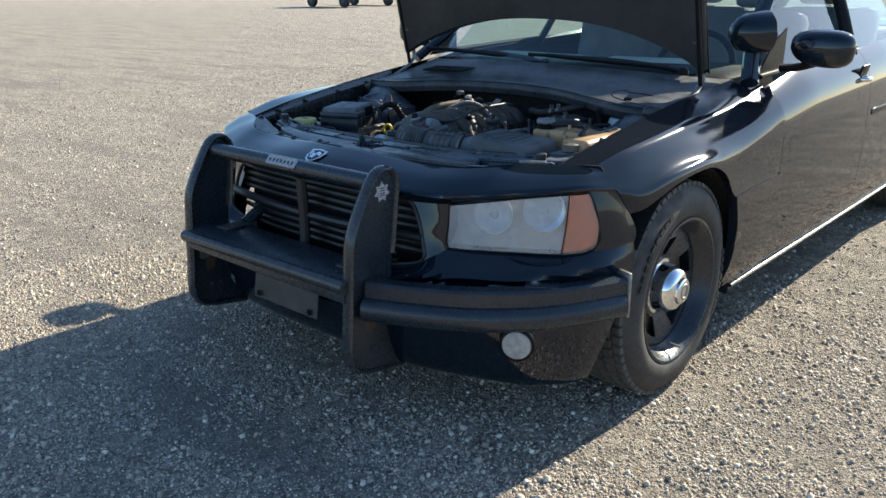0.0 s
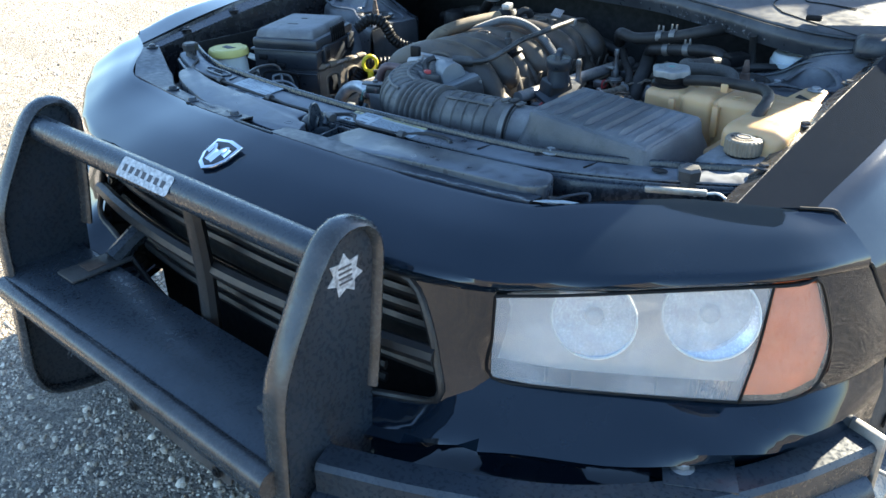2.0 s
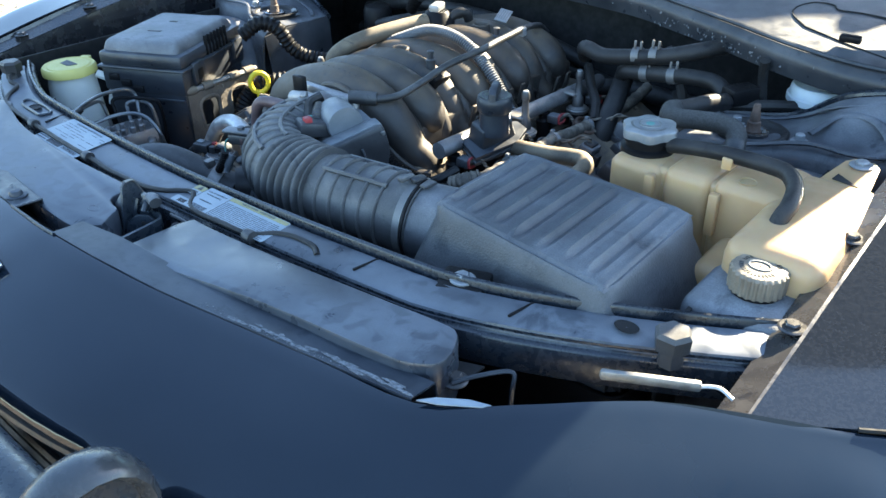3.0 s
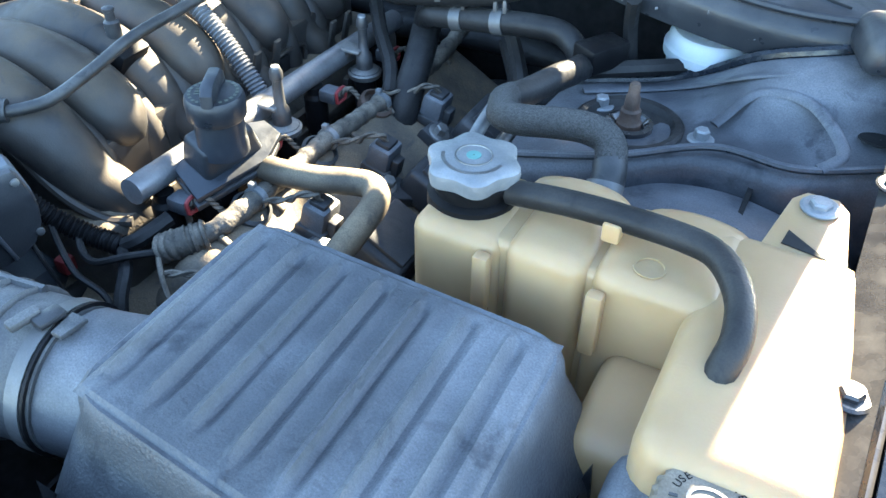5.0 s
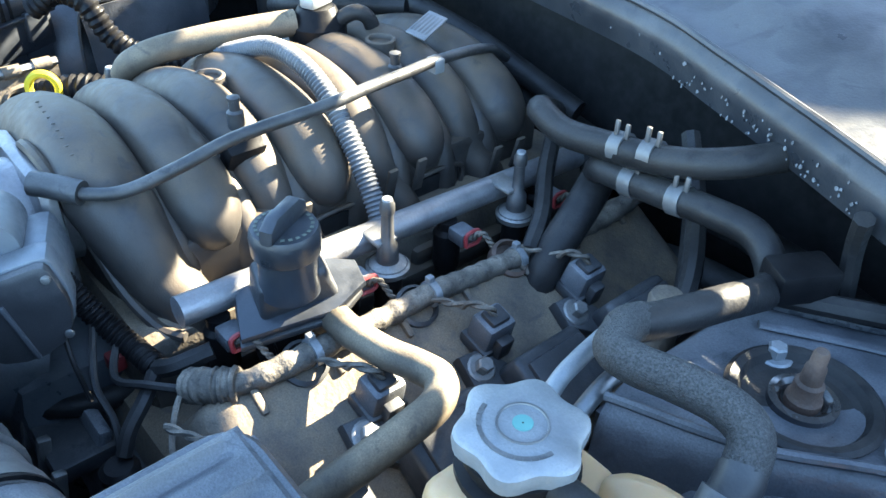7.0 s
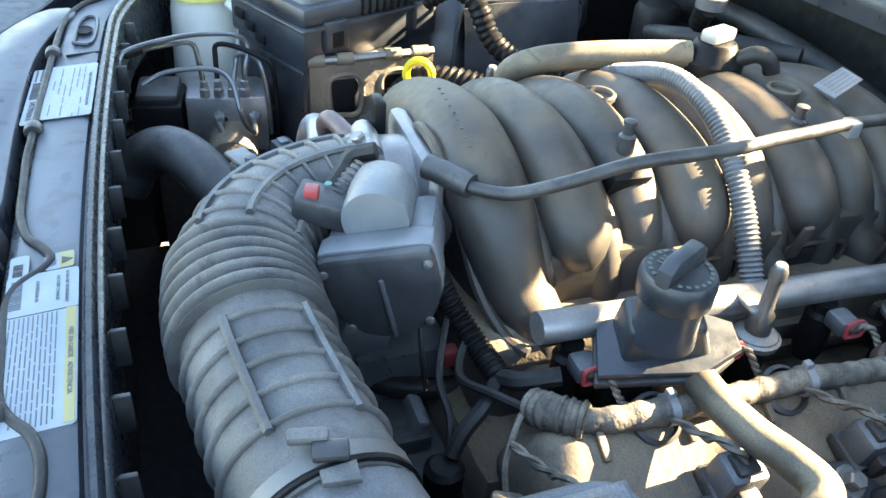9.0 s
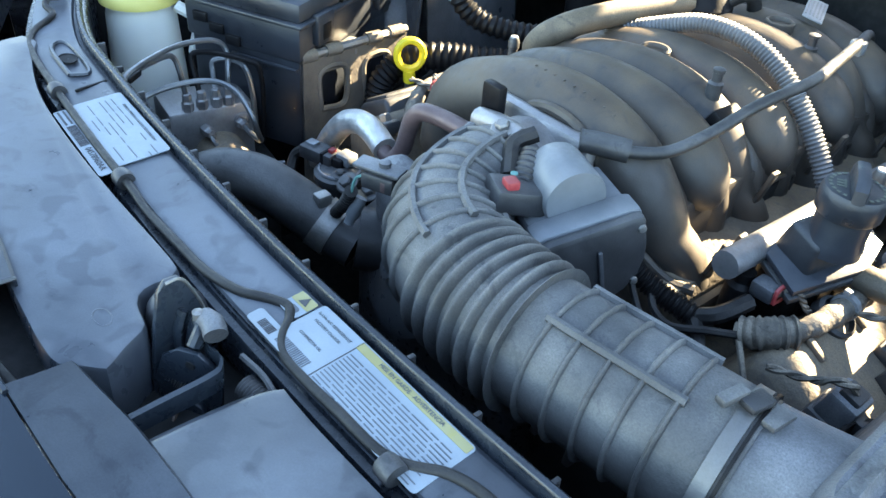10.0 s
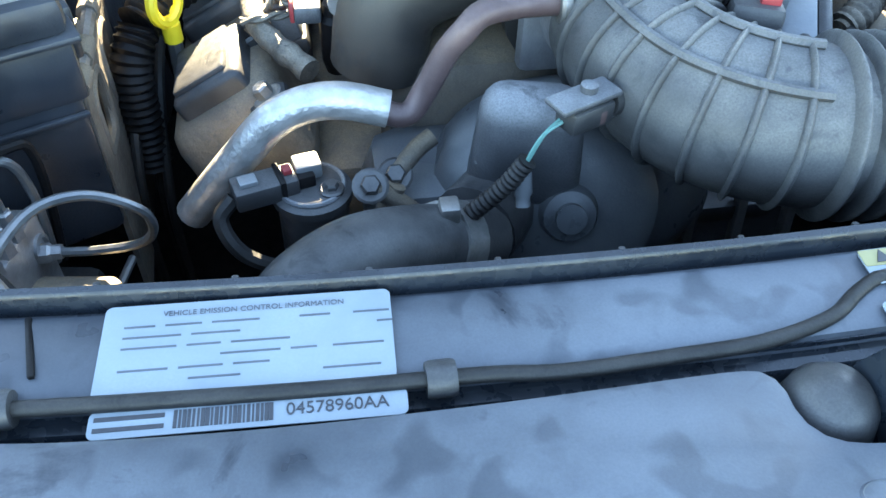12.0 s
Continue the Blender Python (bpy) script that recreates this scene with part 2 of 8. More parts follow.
# dusty dark casting, skylight put into its lighter blue-grey base
CASTING = material("skylit_dark_casting", (0.055, 0.062, 0.072), 0.30, metal=0.15, var=0.3, scale=16, dust=0.50, dust_col=(0.20, 0.205, 0.20), bump=0.10, grain=0.5)
MOTOR = material("dusty_grey_housing", (0.17, 0.185, 0.20), 0.40, metal=0.25, var=0.15, scale=30, dust=0.40, dust_col=(0.23, 0.23, 0.225), bump=0.08, grain=0.4)
INK = material("label_ink", (0.05, 0.05, 0.055), 0.6, var=0.1, scale=40, bump=0)
CAPWHITE = material("pale_cap_metal", (0.25, 0.265, 0.275), 0.42, metal=0.45, var=0.15, scale=60, dust=0.35, dust_col=(0.33, 0.32, 0.30), bump=0.15)
BRAKEWHITE = material("pale_reservoir_plastic", (0.50, 0.55, 0.56), 0.45, var=0.15, scale=25, dust=0.35, dust_col=(0.36, 0.34, 0.31), bump=0.05, sss=0.15)
OILMARK = material("faded_cap_print", (0.13, 0.15, 0.12), 0.6, var=0.1, scale=40, bump=0)
GREEN = material("green_ink", (0.12, 0.27, 0.24), 0.6, var=0.1, scale=40, bump=0)
AMBER = material("amber_reflector", (0.62, 0.15, 0.04), 0.35, var=0.15, scale=20, dust=0.06, bump=0)
SILVER = material("headlamp_silver", (0.52, 0.50, 0.48), 0.4, metal=0.15, var=0.1, scale=20, dust=0.05, bump=0)
BOWL = material("reflector_bright", (0.58, 0.60, 0.64), 0.25, metal=0.25, var=0.22, scale=45, bump=0.3, bump_scale=60)
INTERIOR = material("grey_interior", (0.16, 0.165, 0.17), 0.8, var=0.2, scale=10, bump=0.1)
# underbody parts, and the shade painted into gaps, pits and flat holes
UNDER = material("underbody_and_shade_black", (0.008, 0.008, 0.008), 0.85, var=0.2, scale=10, bump=0.1)
CHALK = material("chalky_corrosion", (0.13, 0.137, 0.145), 0.85, var=0.5, scale=300, bump=0.2)
BADGE = material("silver_sticker", (0.40, 0.41, 0.42), 0.4, metal=0.1, var=0.6, scale=150, dust=0.25, bump=0.05)
COWL = material("cowl_plastic", (0.018, 0.021, 0.027), 0.34, var=0.3, scale=9, dust=0.50, dust_col=(0.19, 0.19, 0.185), bump=0.08, bump_scale=400, spots=26, spec=0.4, grain=0.5)
WINDOW = glass("tinted_glass", (0.62, 0.78, 0.76))
LENS = glass("hazed_lens", (0.93, 0.93, 0.92), haze=0.27, haze_col=(0.58, 0.60, 0.63), rough=0.06)
LENS_CLEAR = glass("faded_lens", (0.95, 0.93, 0.92), haze=0.10, haze_col=(0.62, 0.60, 0.57), rough=0.06)
# bluish haze colour: dust film plus some painted sky reflection
WINDSCREEN = glass("dusty_skylit_windscreen", (0.84, 0.94, 0.92), haze=0.05, haze_col=(0.36, 0.50, 0.58))
FARHILL = material("scrub_hill", (0.075, 0.068, 0.050), 0.95, var=0.4, scale=0.08, bump=0)
FARGREY = material("far_car_grey", (0.06, 0.06, 0.065), 0.5, var=0.2, scale=3, bump=0)


# ---- mesh helpers ----
def V(*a):
    return Vector(a)


def curve(pts, n):
    """n points, evenly spaced, on a smooth line through pts."""
    p = [Vector(q) for q in pts]
    if len(p) == 2:
        return [p[0].lerp(p[1], i / (n - 1)) for i in range(n)]
    ext = [2 * p[0] - p[1], *p, 2 * p[-1] - p[-2]]
    fine = []
    for i in range(1, len(ext) - 2):
        a, b, c, d = ext[i - 1:i + 3]
        for k in range(16):
            t = k / 16
            fine.append(0.5 * (2 * b + (c - a) * t + (2 * a - 5 * b + 4 * c - d) * t * t + (3 * b - a - 3 * c + d) * t ** 3))
    fine.append(p[-1])
    acc = [0.0]
    for a, b in zip(fine, fine[1:]):
        acc.append(acc[-1] + (b - a).length)
    out, j = [], 0
    for i in range(n):
        s = acc[-1] * i / (n - 1)
        while j < len(acc) - 2 and acc[j + 1] < s:
            j += 1
        w = (s - acc[j]) / max(1e-9, acc[j + 1] - acc[j])
        out.append(fine[j].lerp(fine[j + 1], min(1, max(0, w))))
    return out


def rows_to(bm, rows, closed=False, flip=False):
    vs = [[bm.verts.new(p) for p in r] for r in rows]
    n = len(rows[0])
    for a, b in zip(vs, vs[1:]):
        for i in range(n if closed else n - 1):
            k = (i + 1) % n
            q = (a[i], a[k], b[k], b[i])
            if len(set(q)) == 4:
                bm.faces.new(q[::-1] if flip else q)
    return vs


def skin(curves, nu, nv, bm=None, mirror=False):
    """A smooth sheet through lines, each resampled to nu points; mirror adds its twin across x = 0."""
    bm = bm or bmesh.new()
    cs = [curve(c, nu) for c in curves]
    cols = [curve([c[i] for c in cs], nv) for i in range(nu)]
    rows = [[cols[i][j] for i in range(nu)] for j in range(nv)]
    rows_to(bm, rows)
    if mirror:
        rows_to(bm, [[V(-p.x, p.y, p.z) for p in r] for r in rows], flip=True)
        bmesh.ops.remove_doubles(bm, verts=bm.verts, dist=1e-5)
    return bm


def tube(pts, r, seg=12, n=None, bm=None, wave=0.0, waves=0, square=False, flat=1.0, cap=True, taper=None):
    """A swept round bar or hose along a smooth line; wave and waves: corrugation."""
    bm = bm or bmesh.new()
    n = n or max(8, len(pts) * 6)
    c = curve(pts, n)
    tang = [(c[min(i + 1, n - 1)] - c[max(i - 1, 0)]).normalized() for i in range(n)]
    up = V(0, 0, 1) if abs(tang[0].z) < 0.9 else V(0, 1, 0)
    side = tang[0].cross(up).normalized()
    rings = []
    for i in range(n):
        side = (side - tang[i] * side.dot(tang[i])).normalized()
        nor = side.cross(tang[i])
        rr = r
        if waves:
            ph = (i / (n - 1) * waves) % 1.0
            rr = r + wave * (1 if ph < 0.5 else -1) if square else r + wave * math.cos(2 * math.pi * ph)
        if taper:
            rr *= taper(i / (n - 1))
        rings.append([c[i] + rr * (side * math.cos(a) + nor * flat * math.sin(a)) for a in (2 * math.pi * k / seg for k in range(seg))])
    vs = rows_to(bm, rings, closed=True)
    if cap:
        bm.faces.new(vs[0])
        bm.faces.new(vs[-1][::-1])
    bmesh.ops.recalc_face_normals(bm, faces=bm.faces)
    return bm


def lathe(profile, seg=32, bm=None, m=None, cap=True):
    """Turns (radius, height) pairs round z, then lays them at m."""
    bm = bm or bmesh.new()
    m = m or Matrix()
    rings = [[m @ V(r * math.cos(a), r * math.sin(a), h) for a in (2 * math.pi * k / seg for k in range(seg))] for r, h in profile]
    vs = rows_to(bm, rings, closed=True)
    if cap:
        for e in (vs[0], vs[-1]):
            bm.faces.new(e)
    bmesh.ops.recalc_face_normals(bm, faces=bm.faces)
    return bm


def box(sx, sy, sz, m=None, bevel=0.004, taper=1.0, bm=None, seg=2):
    """A rounded block standing on its base; taper: how much of its base's size the top keeps."""
    b = bmesh.new()
    bmesh.ops.create_cube(b, size=1)
    for v in b.verts:
        k = taper if v.co.z > 0 else 1
        v.co = V(v.co.x * sx * k, v.co.y * sy * k, (v.co.z + 0.5) * sz)
    if bevel:
        bmesh.ops.bevel(b, geom=b.edges[:], offset=min(bevel, 0.45 * min(sx, sy, sz)), segments=seg, affect="EDGES", profile=0.5)
    return merge(bm, b, m)


def merge(bm, b, m=None):
    """Puts b, moved by m, into bm (or gives it back alone)."""
    if m:
        b.transform(m)
    if bm is None:
        return b
    vs = [bm.verts.new(v.co) for v in b.verts]
    b.verts.index_update()
    for f in b.faces:
        bm.faces.new([vs[v.index] for v in f.verts])
    b.free()
    return bm


def prism(outline, depth, m=None, bevel=0.0, bm=None):
    """A plate: an outline in its x-y plane, depth thick along z from 0."""
    b = bmesh.new()
    f = b.faces.new([b.verts.new((x, y, 0)) for x, y in outline])
    r = bmesh.ops.extrude_face_region(b, geom=[f])
    for g in r["geom"]:
        if isinstance(g, bmesh.types.BMVert):
            g.co.z += depth
    bmesh.ops.recalc_face_normals(b, faces=b.faces)
    if bevel:
        es = [e for e in b.edges if len(e.link_faces) == 2 and abs(e.verts[0].co.z - e.verts[1].co.z) < 1e-6]
        bmesh.ops.bevel(b, geom=es, offset=bevel, segments=2, affect="EDGES", profile=0.5)
    return merge(bm, b, m)


def rounded(w, h, r, n=5):
    out = []
    for cx, cy, a0 in ((w / 2 - r, h / 2 - r, 0), (-w / 2 + r, h / 2 - r, 90), (-w / 2 + r, -h / 2 + r, 180), (w / 2 - r, -h / 2 + r, 270)):
        for k in range(n + 1):
            a = radians(a0 + 90 * k / n)
            out.append((cx + r * math.cos(a), cy + r * math.sin(a)))
    return out


def shell(bm, t):
    """A sheet with thickness: outer face, inner face and a rim with edges of its own."""
    bm.normal_update()
    bm.verts.index_update()
    outer = [v.co.copy() for v in bm.verts]
    inner = [v.co - v.normal * t for v in bm.verts]
    quads = [[v.index for v in f.verts] for f in bm.faces]
    rims = []
    for e in bm.edges:
        if len(e.link_faces) == 1:
            l = e.link_loops[0]
            rims.append((l.vert.index, l.link_loop_next.vert.index))
    bm.free()
    b = bmesh.new()
    vo = [b.verts.new(p) for p in outer]
    vi = [b.verts.new(p) for p in inner]
    for q in quads:
        b.faces.new([vo[k] for k in q])
        b.faces.new([vi[k] for k in q[::-1]])
    ends = {}
    for k in set(x for r in rims for x in r):
        ends[k] = (b.verts.new(outer[k]), b.verts.new(inner[k]))
    for p, q in rims:
        b.faces.new((ends[q][0], ends[p][0], ends[p][1], ends[q][1]))
    return b


def twisted(pts, r, pitch=0.016, bm=None):
    """A pair of thin wires wound round each other along a line."""
    bm = bm or bmesh.new()
    c = curve(pts, 60)
    for ph in (0, math.pi):
        line, acc = [], 0.0
        for i in range(60):
            t = (c[min(i + 1, 59)] - c[max(i - 1, 0)]).normalized()
            a = t.cross(V(0, 0, 1)) if abs(t.z) < .95 else t.cross(V(0, 1, 0))
            a.normalize()
            b = a.cross(t)
            if i:
                acc += (c[i] - c[i - 1]).length
            w = 2 * math.pi * acc / pitch + ph
            line.append(tuple(c[i] + r * .75 * (a * math.cos(w) + b * math.sin(w))))
        tube(line, r, 6, 90, bm)
    return bm


def part(name, bm, mat, parent=None, label="", sharp=38, solid=0.0, flat=False, up=False, out=False):
    if solid or out:
        # a sheet faces outwards from the middle of the car (or upwards), and thickens inwards
        bm.normal_update()
        mid = V(0, 1.5, 0.45)
        if sum(f.calc_area() * f.normal.dot(V(0, 0, 1) if up else f.calc_center_median() - mid) for f in bm.faces) < 0:
            bmesh.ops.reverse_faces(bm, faces=bm.faces)
    if solid:
        bm = shell(bm, solid)
    me = bpy.data.meshes.new(name)
    bm.to_mesh(me)
    bm.free()
    me.materials.append(mat)
    if not flat:
        me.polygons.foreach_set("use_smooth", [True] * len(me.polygons))
        me.set_sharp_from_angle(angle=radians(sharp))
    ob = new(name, me)
    if parent is not None:
        ob.parent = parent
    if label:
        ob["label"] = label
    return ob


def thing(name, label, category, group="", at=(0, 0, 0)):
    ob = new(name)
    ob.empty_display_size = 0.05
    return tagged(ob, label, category, group)


def bolt(name, p, parent, r=0.008, h=0.006, mat=None, axis=(0, 0, 1), washer=True):
    m = Matrix.Translation(p) @ Vector(axis).to_track_quat("Z", "Y").to_matrix().to_4x4()
    b = bmesh.new()
    if washer:
        lathe([(r * 1.7, 0), (r * 1.75, 0.0015), (r * 1.5, 0.0025)], 16, b, m)
    lathe([(r, 0.002), (r, h), (r * 0.8, h + 0.0015)], 6, b, m)
    return part(name, b, mat or STEEL, parent, sharp=25)


# ---- the ground ----
def ground_material():
    m = bpy.data.materials.new("dry_gravel_ground")
    m.use_nodes = True
    nt = m.node_tree
    L = nt.links.new
    bs = nt.nodes["Principled BSDF"]
    geo = nt.nodes.new("ShaderNodeNewGeometry")

    def nz(scale, detail=4, rough=0.6):
        n = nt.nodes.new("ShaderNodeTexNoise")
        n.inputs["Scale"].default_value, n.inputs["Detail"].default_value, n.inputs["Roughness"].default_value = scale, detail, rough
        L(geo.outputs["Position"], n.inputs["Vector"])
        return n

    def mix(fac, a, b):
        k = nt.nodes.new("ShaderNodeMix")
        k.data_type = "RGBA"
        L(fac, k.inputs[0])
        for s, c in ((6, a), (7, b)):
            if isinstance(c, tuple):
                k.inputs[s].default_value = (*c, 1)
            else:
                L(c, k.inputs[s])
        return k.outputs[2]

    big, mid, fine, grit = nz(0.35, 5), nz(3.2, 6, 0.7), nz(130, 5, 0.75), nz(95, 4, 0.75)
    vor = nt.nodes.new("ShaderNodeTexVoronoi")
    vor.inputs["Scale"].default_value = 105
    L(geo.outputs["Position"], vor.inputs["Vector"])
    f1 = ramp(nt, 0.4, 0.62)
    L(big.outputs[0], f1.inputs[0])
    f2 = ramp(nt, 0.38, 0.66)
    L(mid.outputs[0], f2.inputs[0])
    c = mix(f1.outputs[0], (0.42, 0.345, 0.258), (0.36, 0.305, 0.237))
    c = mix(f2.outputs[0], c, (0.53, 0.440, 0.330))
    sep = nt.nodes.new("ShaderNodeSeparateColor")
    L(vor.outputs["Color"], sep.inputs[0])
    f3 = ramp(nt, 0.5, 1.0, 0.0, 0.75)
    L(sep.outputs[0], f3.inputs[0])
    c = mix(f3.outputs[0], c, (0.15, 0.125, 0.098))
    f4 = ramp(nt, 0.0, 0.35, 0.0, 1.0)
    L(sep.outputs[1], f4.inputs[0])
    c = mix(f4.outputs[0], (0.60, 0.53, 0.43), c)
    f5 = ramp(nt, 0.40, 0.62, 0.0, 0.62)
    L(grit.outputs[0], f5.inputs[0])
    c = mix(f5.outputs[0], c, (0.17, 0.14, 0.11))
    # pebbles, pale and dark
    for scale_, seed, dark, light in ((42, 3.1, 0.80, 0.70), (150, 7.7, 0.70, 0.65)):
        v2 = nt.nodes.new("ShaderNodeTexVoronoi")
        v2.inputs["Scale"].default_value = scale_
        L(geo.outputs["Position"], v2.inputs["Vector"])
        s2 = nt.nodes.new("ShaderNodeSeparateColor")
        L(v2.outputs["Color"], s2.inputs[0])
        fd = ramp(nt, 0.62, 0.95, 0.0, dark)
        L(s2.outputs[0], fd.inputs[0])
        c = mix(fd.outputs[0], c, (0.13, 0.115, 0.10))
        fl = ramp(nt, 0.68, 0.95, 0.0, light)
        L(s2.outputs[1], fl.inputs[0])
        c = mix(fl.outputs[0], c, (0.70, 0.605, 0.475))
    # raked streaks and wheel tracks
    mp = nt.nodes.new("ShaderNodeMapping")
    mp.inputs["Rotation"].default_value = (0, 0, 0.45)
    mp.inputs["Scale"].default_value = (0.45, 2.6, 1)
    L(geo.outputs["Position"], mp.inputs["Vector"])
    st = nt.nodes.new("ShaderNodeTexNoise")
    st.inputs["Scale"].default_value, st.inputs["Detail"].default_value, st.inputs["Roughness"].default_value = 1.1, 8, 0.72
    L(mp.outputs[0], st.inputs["Vector"])
    f6 = ramp(nt, 0.48, 0.60, 0.0, 0.75)
    L(st.outputs[0], f6.inputs[0])
    c = mix(f6.outputs[0], c, (0.25, 0.22, 0.18))
    L(c, bs.inputs["Base Color"])
    bs.inputs["Roughness"].default_value = 0.95
    h = nt.nodes.new("ShaderNodeMath")
    h.operation = "MULTIPLY_ADD"
    L(fine.outputs[0], h.inputs[0])
    h.inputs[1].default_value = 1.6
    L(vor.outputs["Distance"], h.inputs[2])
    bp = nt.nodes.new("ShaderNodeBump")
    bp.inputs["Strength"].default_value, bp.inputs["Distance"].default_value = 1.0, 0.013
    L(h.outputs[0], bp.inputs["Height"])
    L(bp.outputs[0], bs.inputs["Normal"])
    return m


GROUND = ground_material()


def ground_height(x, y):
    d = math.hypot(x, y - 1)
    k = min(1.0, max(0.0, (d - 2.6) / 6))
    return -0.006 + k * (0.05 * noise.noise((x * 0.35, y * 0.35, 0)) + 0.012 * noise.noise((x * 1.7, y * 1.7, 3)))


def build_ground():
    bm = bmesh.new()
    ax = [-900, -300, -120, -60, -35, -22, *np.arange(-14, 8.01, 0.25), 14, 30, 70, 200, 900]
    ay = [-900, -300, -80, -30, -12, *np.arange(-5, 16.01, 0.25), 20, 28, 40, 60, 100, 200, 400, 900]
    rows_to(bm, [[V(x, y, ground_height(x, y)) for x in ax] for y in ay])
    tagged(part("ground", bm, GROUND), "dry tan gravel lot with packed dirt and loose stones", "ground", kind="structure")
    # loose stones: one heap of many, thick in drifts and thin on the sandy patches
    rng = np.random.default_rng(5)

    def drift(x, y):
        v = noise.noise((x * 2.6, y * 3.1, 11.0)) + 0.6 * noise.noise((x * 4.5, y * 5.5, 2.0))
        return min(1.0, max(0.16, 0.62 + 1.0 * v))

    spots = []
    for count, x0, x1, y0, y1, size in ((110000, -1.9, 1.9, -1.0, 2.2, 0.0030), (52000, -8.5, 3.5, 0.0, 8.5, 0.0050)):
        got = 0
        while got < count:
            x, y = rng.uniform(x0, x1), rng.uniform(y0, y1)
            if rng.random() < drift(x, y):
                spots.append((x, y, ground_height(x, y), min(0.012 if size < .004 else .016, size * (1 + rng.pareto(3.6)))))
                got += 1
    spots = np.array(spots)
    n = len(spots)
    ring = [(math.cos(a), math.sin(a)) for a in (2 * math.pi * k / 5 for k in range(5))]
    shape = np.array([(x, y, -0.3) for x, y in ring] + [(.66 * x, .66 * y, .8) for x, y in ring])
    size = spots[:, 3]
    p = shape[None] * rng.uniform(0.65, 1.25, (n, 10, 1))
    p = p * np.stack([size, size * rng.uniform(0.55, 1, n), size * rng.uniform(0.45, 0.9, n)], 1)[:, None]
    turn = rng.uniform(0, 6.28, n)
    co, si = np.cos(turn)[:, None], np.sin(turn)[:, None]
    lean = rng.uniform(-.5, .5, (n, 1))
    px, py, pz = p[..., 0], p[..., 1], p[..., 2] + p[..., 0] * lean
    p = np.stack([px * co - py * si + spots[:, 0:1], px * si + py * co + spots[:, 1:2], pz + (spots[:, 2] + size * .12)[:, None]], 2)
    tri = []
    for k in range(5):
        j = (k + 1) % 5
        tri += [(k, j, 5 + j), (k, 5 + j, 5 + k)]
    tri = np.array(tri + [(5, 6, 7), (5, 7, 8), (5, 8, 9)])
    idx = (tri[None] + (np.arange(n) * 10)[:, None, None]).reshape(-1).astype(np.int32)
    me = bpy.data.meshes.new("gravel")
    me.vertices.add(n * 10)
    me.vertices.foreach_set("co", p.reshape(-1).astype(np.float32))
    me.loops.add(len(idx))
    me.loops.foreach_set("vertex_index", idx)
    me.polygons.add(len(idx) // 3)
    me.polygons.foreach_set("loop_start", np.arange(0, len(idx), 3, dtype=np.int32))
    me.update(calc_edges=True)
    me.validate()
    m = bpy.data.materials.new("stones")
    m.use_nodes = True
    nt = m.node_tree
    geo = nt.nodes.new("ShaderNodeNewGeometry")
    cr = nt.nodes.new("ShaderNodeValToRGB")
    for e, c in zip((cr.color_ramp.elements[0], cr.color_ramp.elements[1]), ((0.20, 0.17, 0.135, 1), (0.82, 0.73, 0.59, 1))):
        e.color = c
    cr.color_ramp.elements.new(0.40).color = (0.45, 0.375, 0.285, 1)
    cr.color_ramp.elements.new(0.85).color = (0.58, 0.50, 0.39, 1)
    gr = nt.nodes.new("ShaderNodeTexNoise")
    gr.inputs["Scale"].default_value = 420
    nt.links.new(geo.outputs["Position"], gr.inputs["Vector"])
    mx = nt.nodes.new("ShaderNodeMix")
    mx.data_type, mx.blend_type = "RGBA", "OVERLAY"
    mx.inputs[0].default_value = 0.5
    nt.links.new(cr.outputs[0], mx.inputs[6])
    nt.links.new(gr.outputs[0], mx.inputs[7])
    nt.links.new(geo.outputs["Random Per Island"], cr.inputs[0])
    nt.links.new(mx.outputs[2], nt.nodes["Principled BSDF"].inputs["Base Color"])
    nt.nodes["Principled BSDF"].inputs["Roughness"].default_value = 0.9
    me.materials.append(m)
    tagged(new("gravel", me), "small grey and tan stones scattered over the dirt", "gravel", kind="stuff")


build_ground()

# ---- the car's shell; x to its left side, y to its rear ----
car = thing("police_sedan", "dusty black four-door sedan with its hood propped open", "car")
N = 34


def mir(bm):
    """The twin of a mesh across x = 0."""
    b = bm.copy()
    b.transform(Matrix.Diagonal((-1, 1, 1, 1)))
    bmesh.ops.reverse_faces(b, faces=b.faces)
    return b


NOSE = [(0, .345, .800), (.1, .350, .798), (.2, .362, .792), (.3, .380, .787), (.4, .395, .786), (.506, .406, .790), (.576, .451, .798), (.616, .484, .801), (.665, .521, .803), (.745, .560, .803), (.785, .578, .802), (.818, .600, .801)]


def nose(x, k):
    """Back edge of the nose panel: its y (k=1) or z (k=2) at x."""
    return float(np.interp(abs(x), [p[0] for p in NOSE], [p[k] for p in NOSE]))


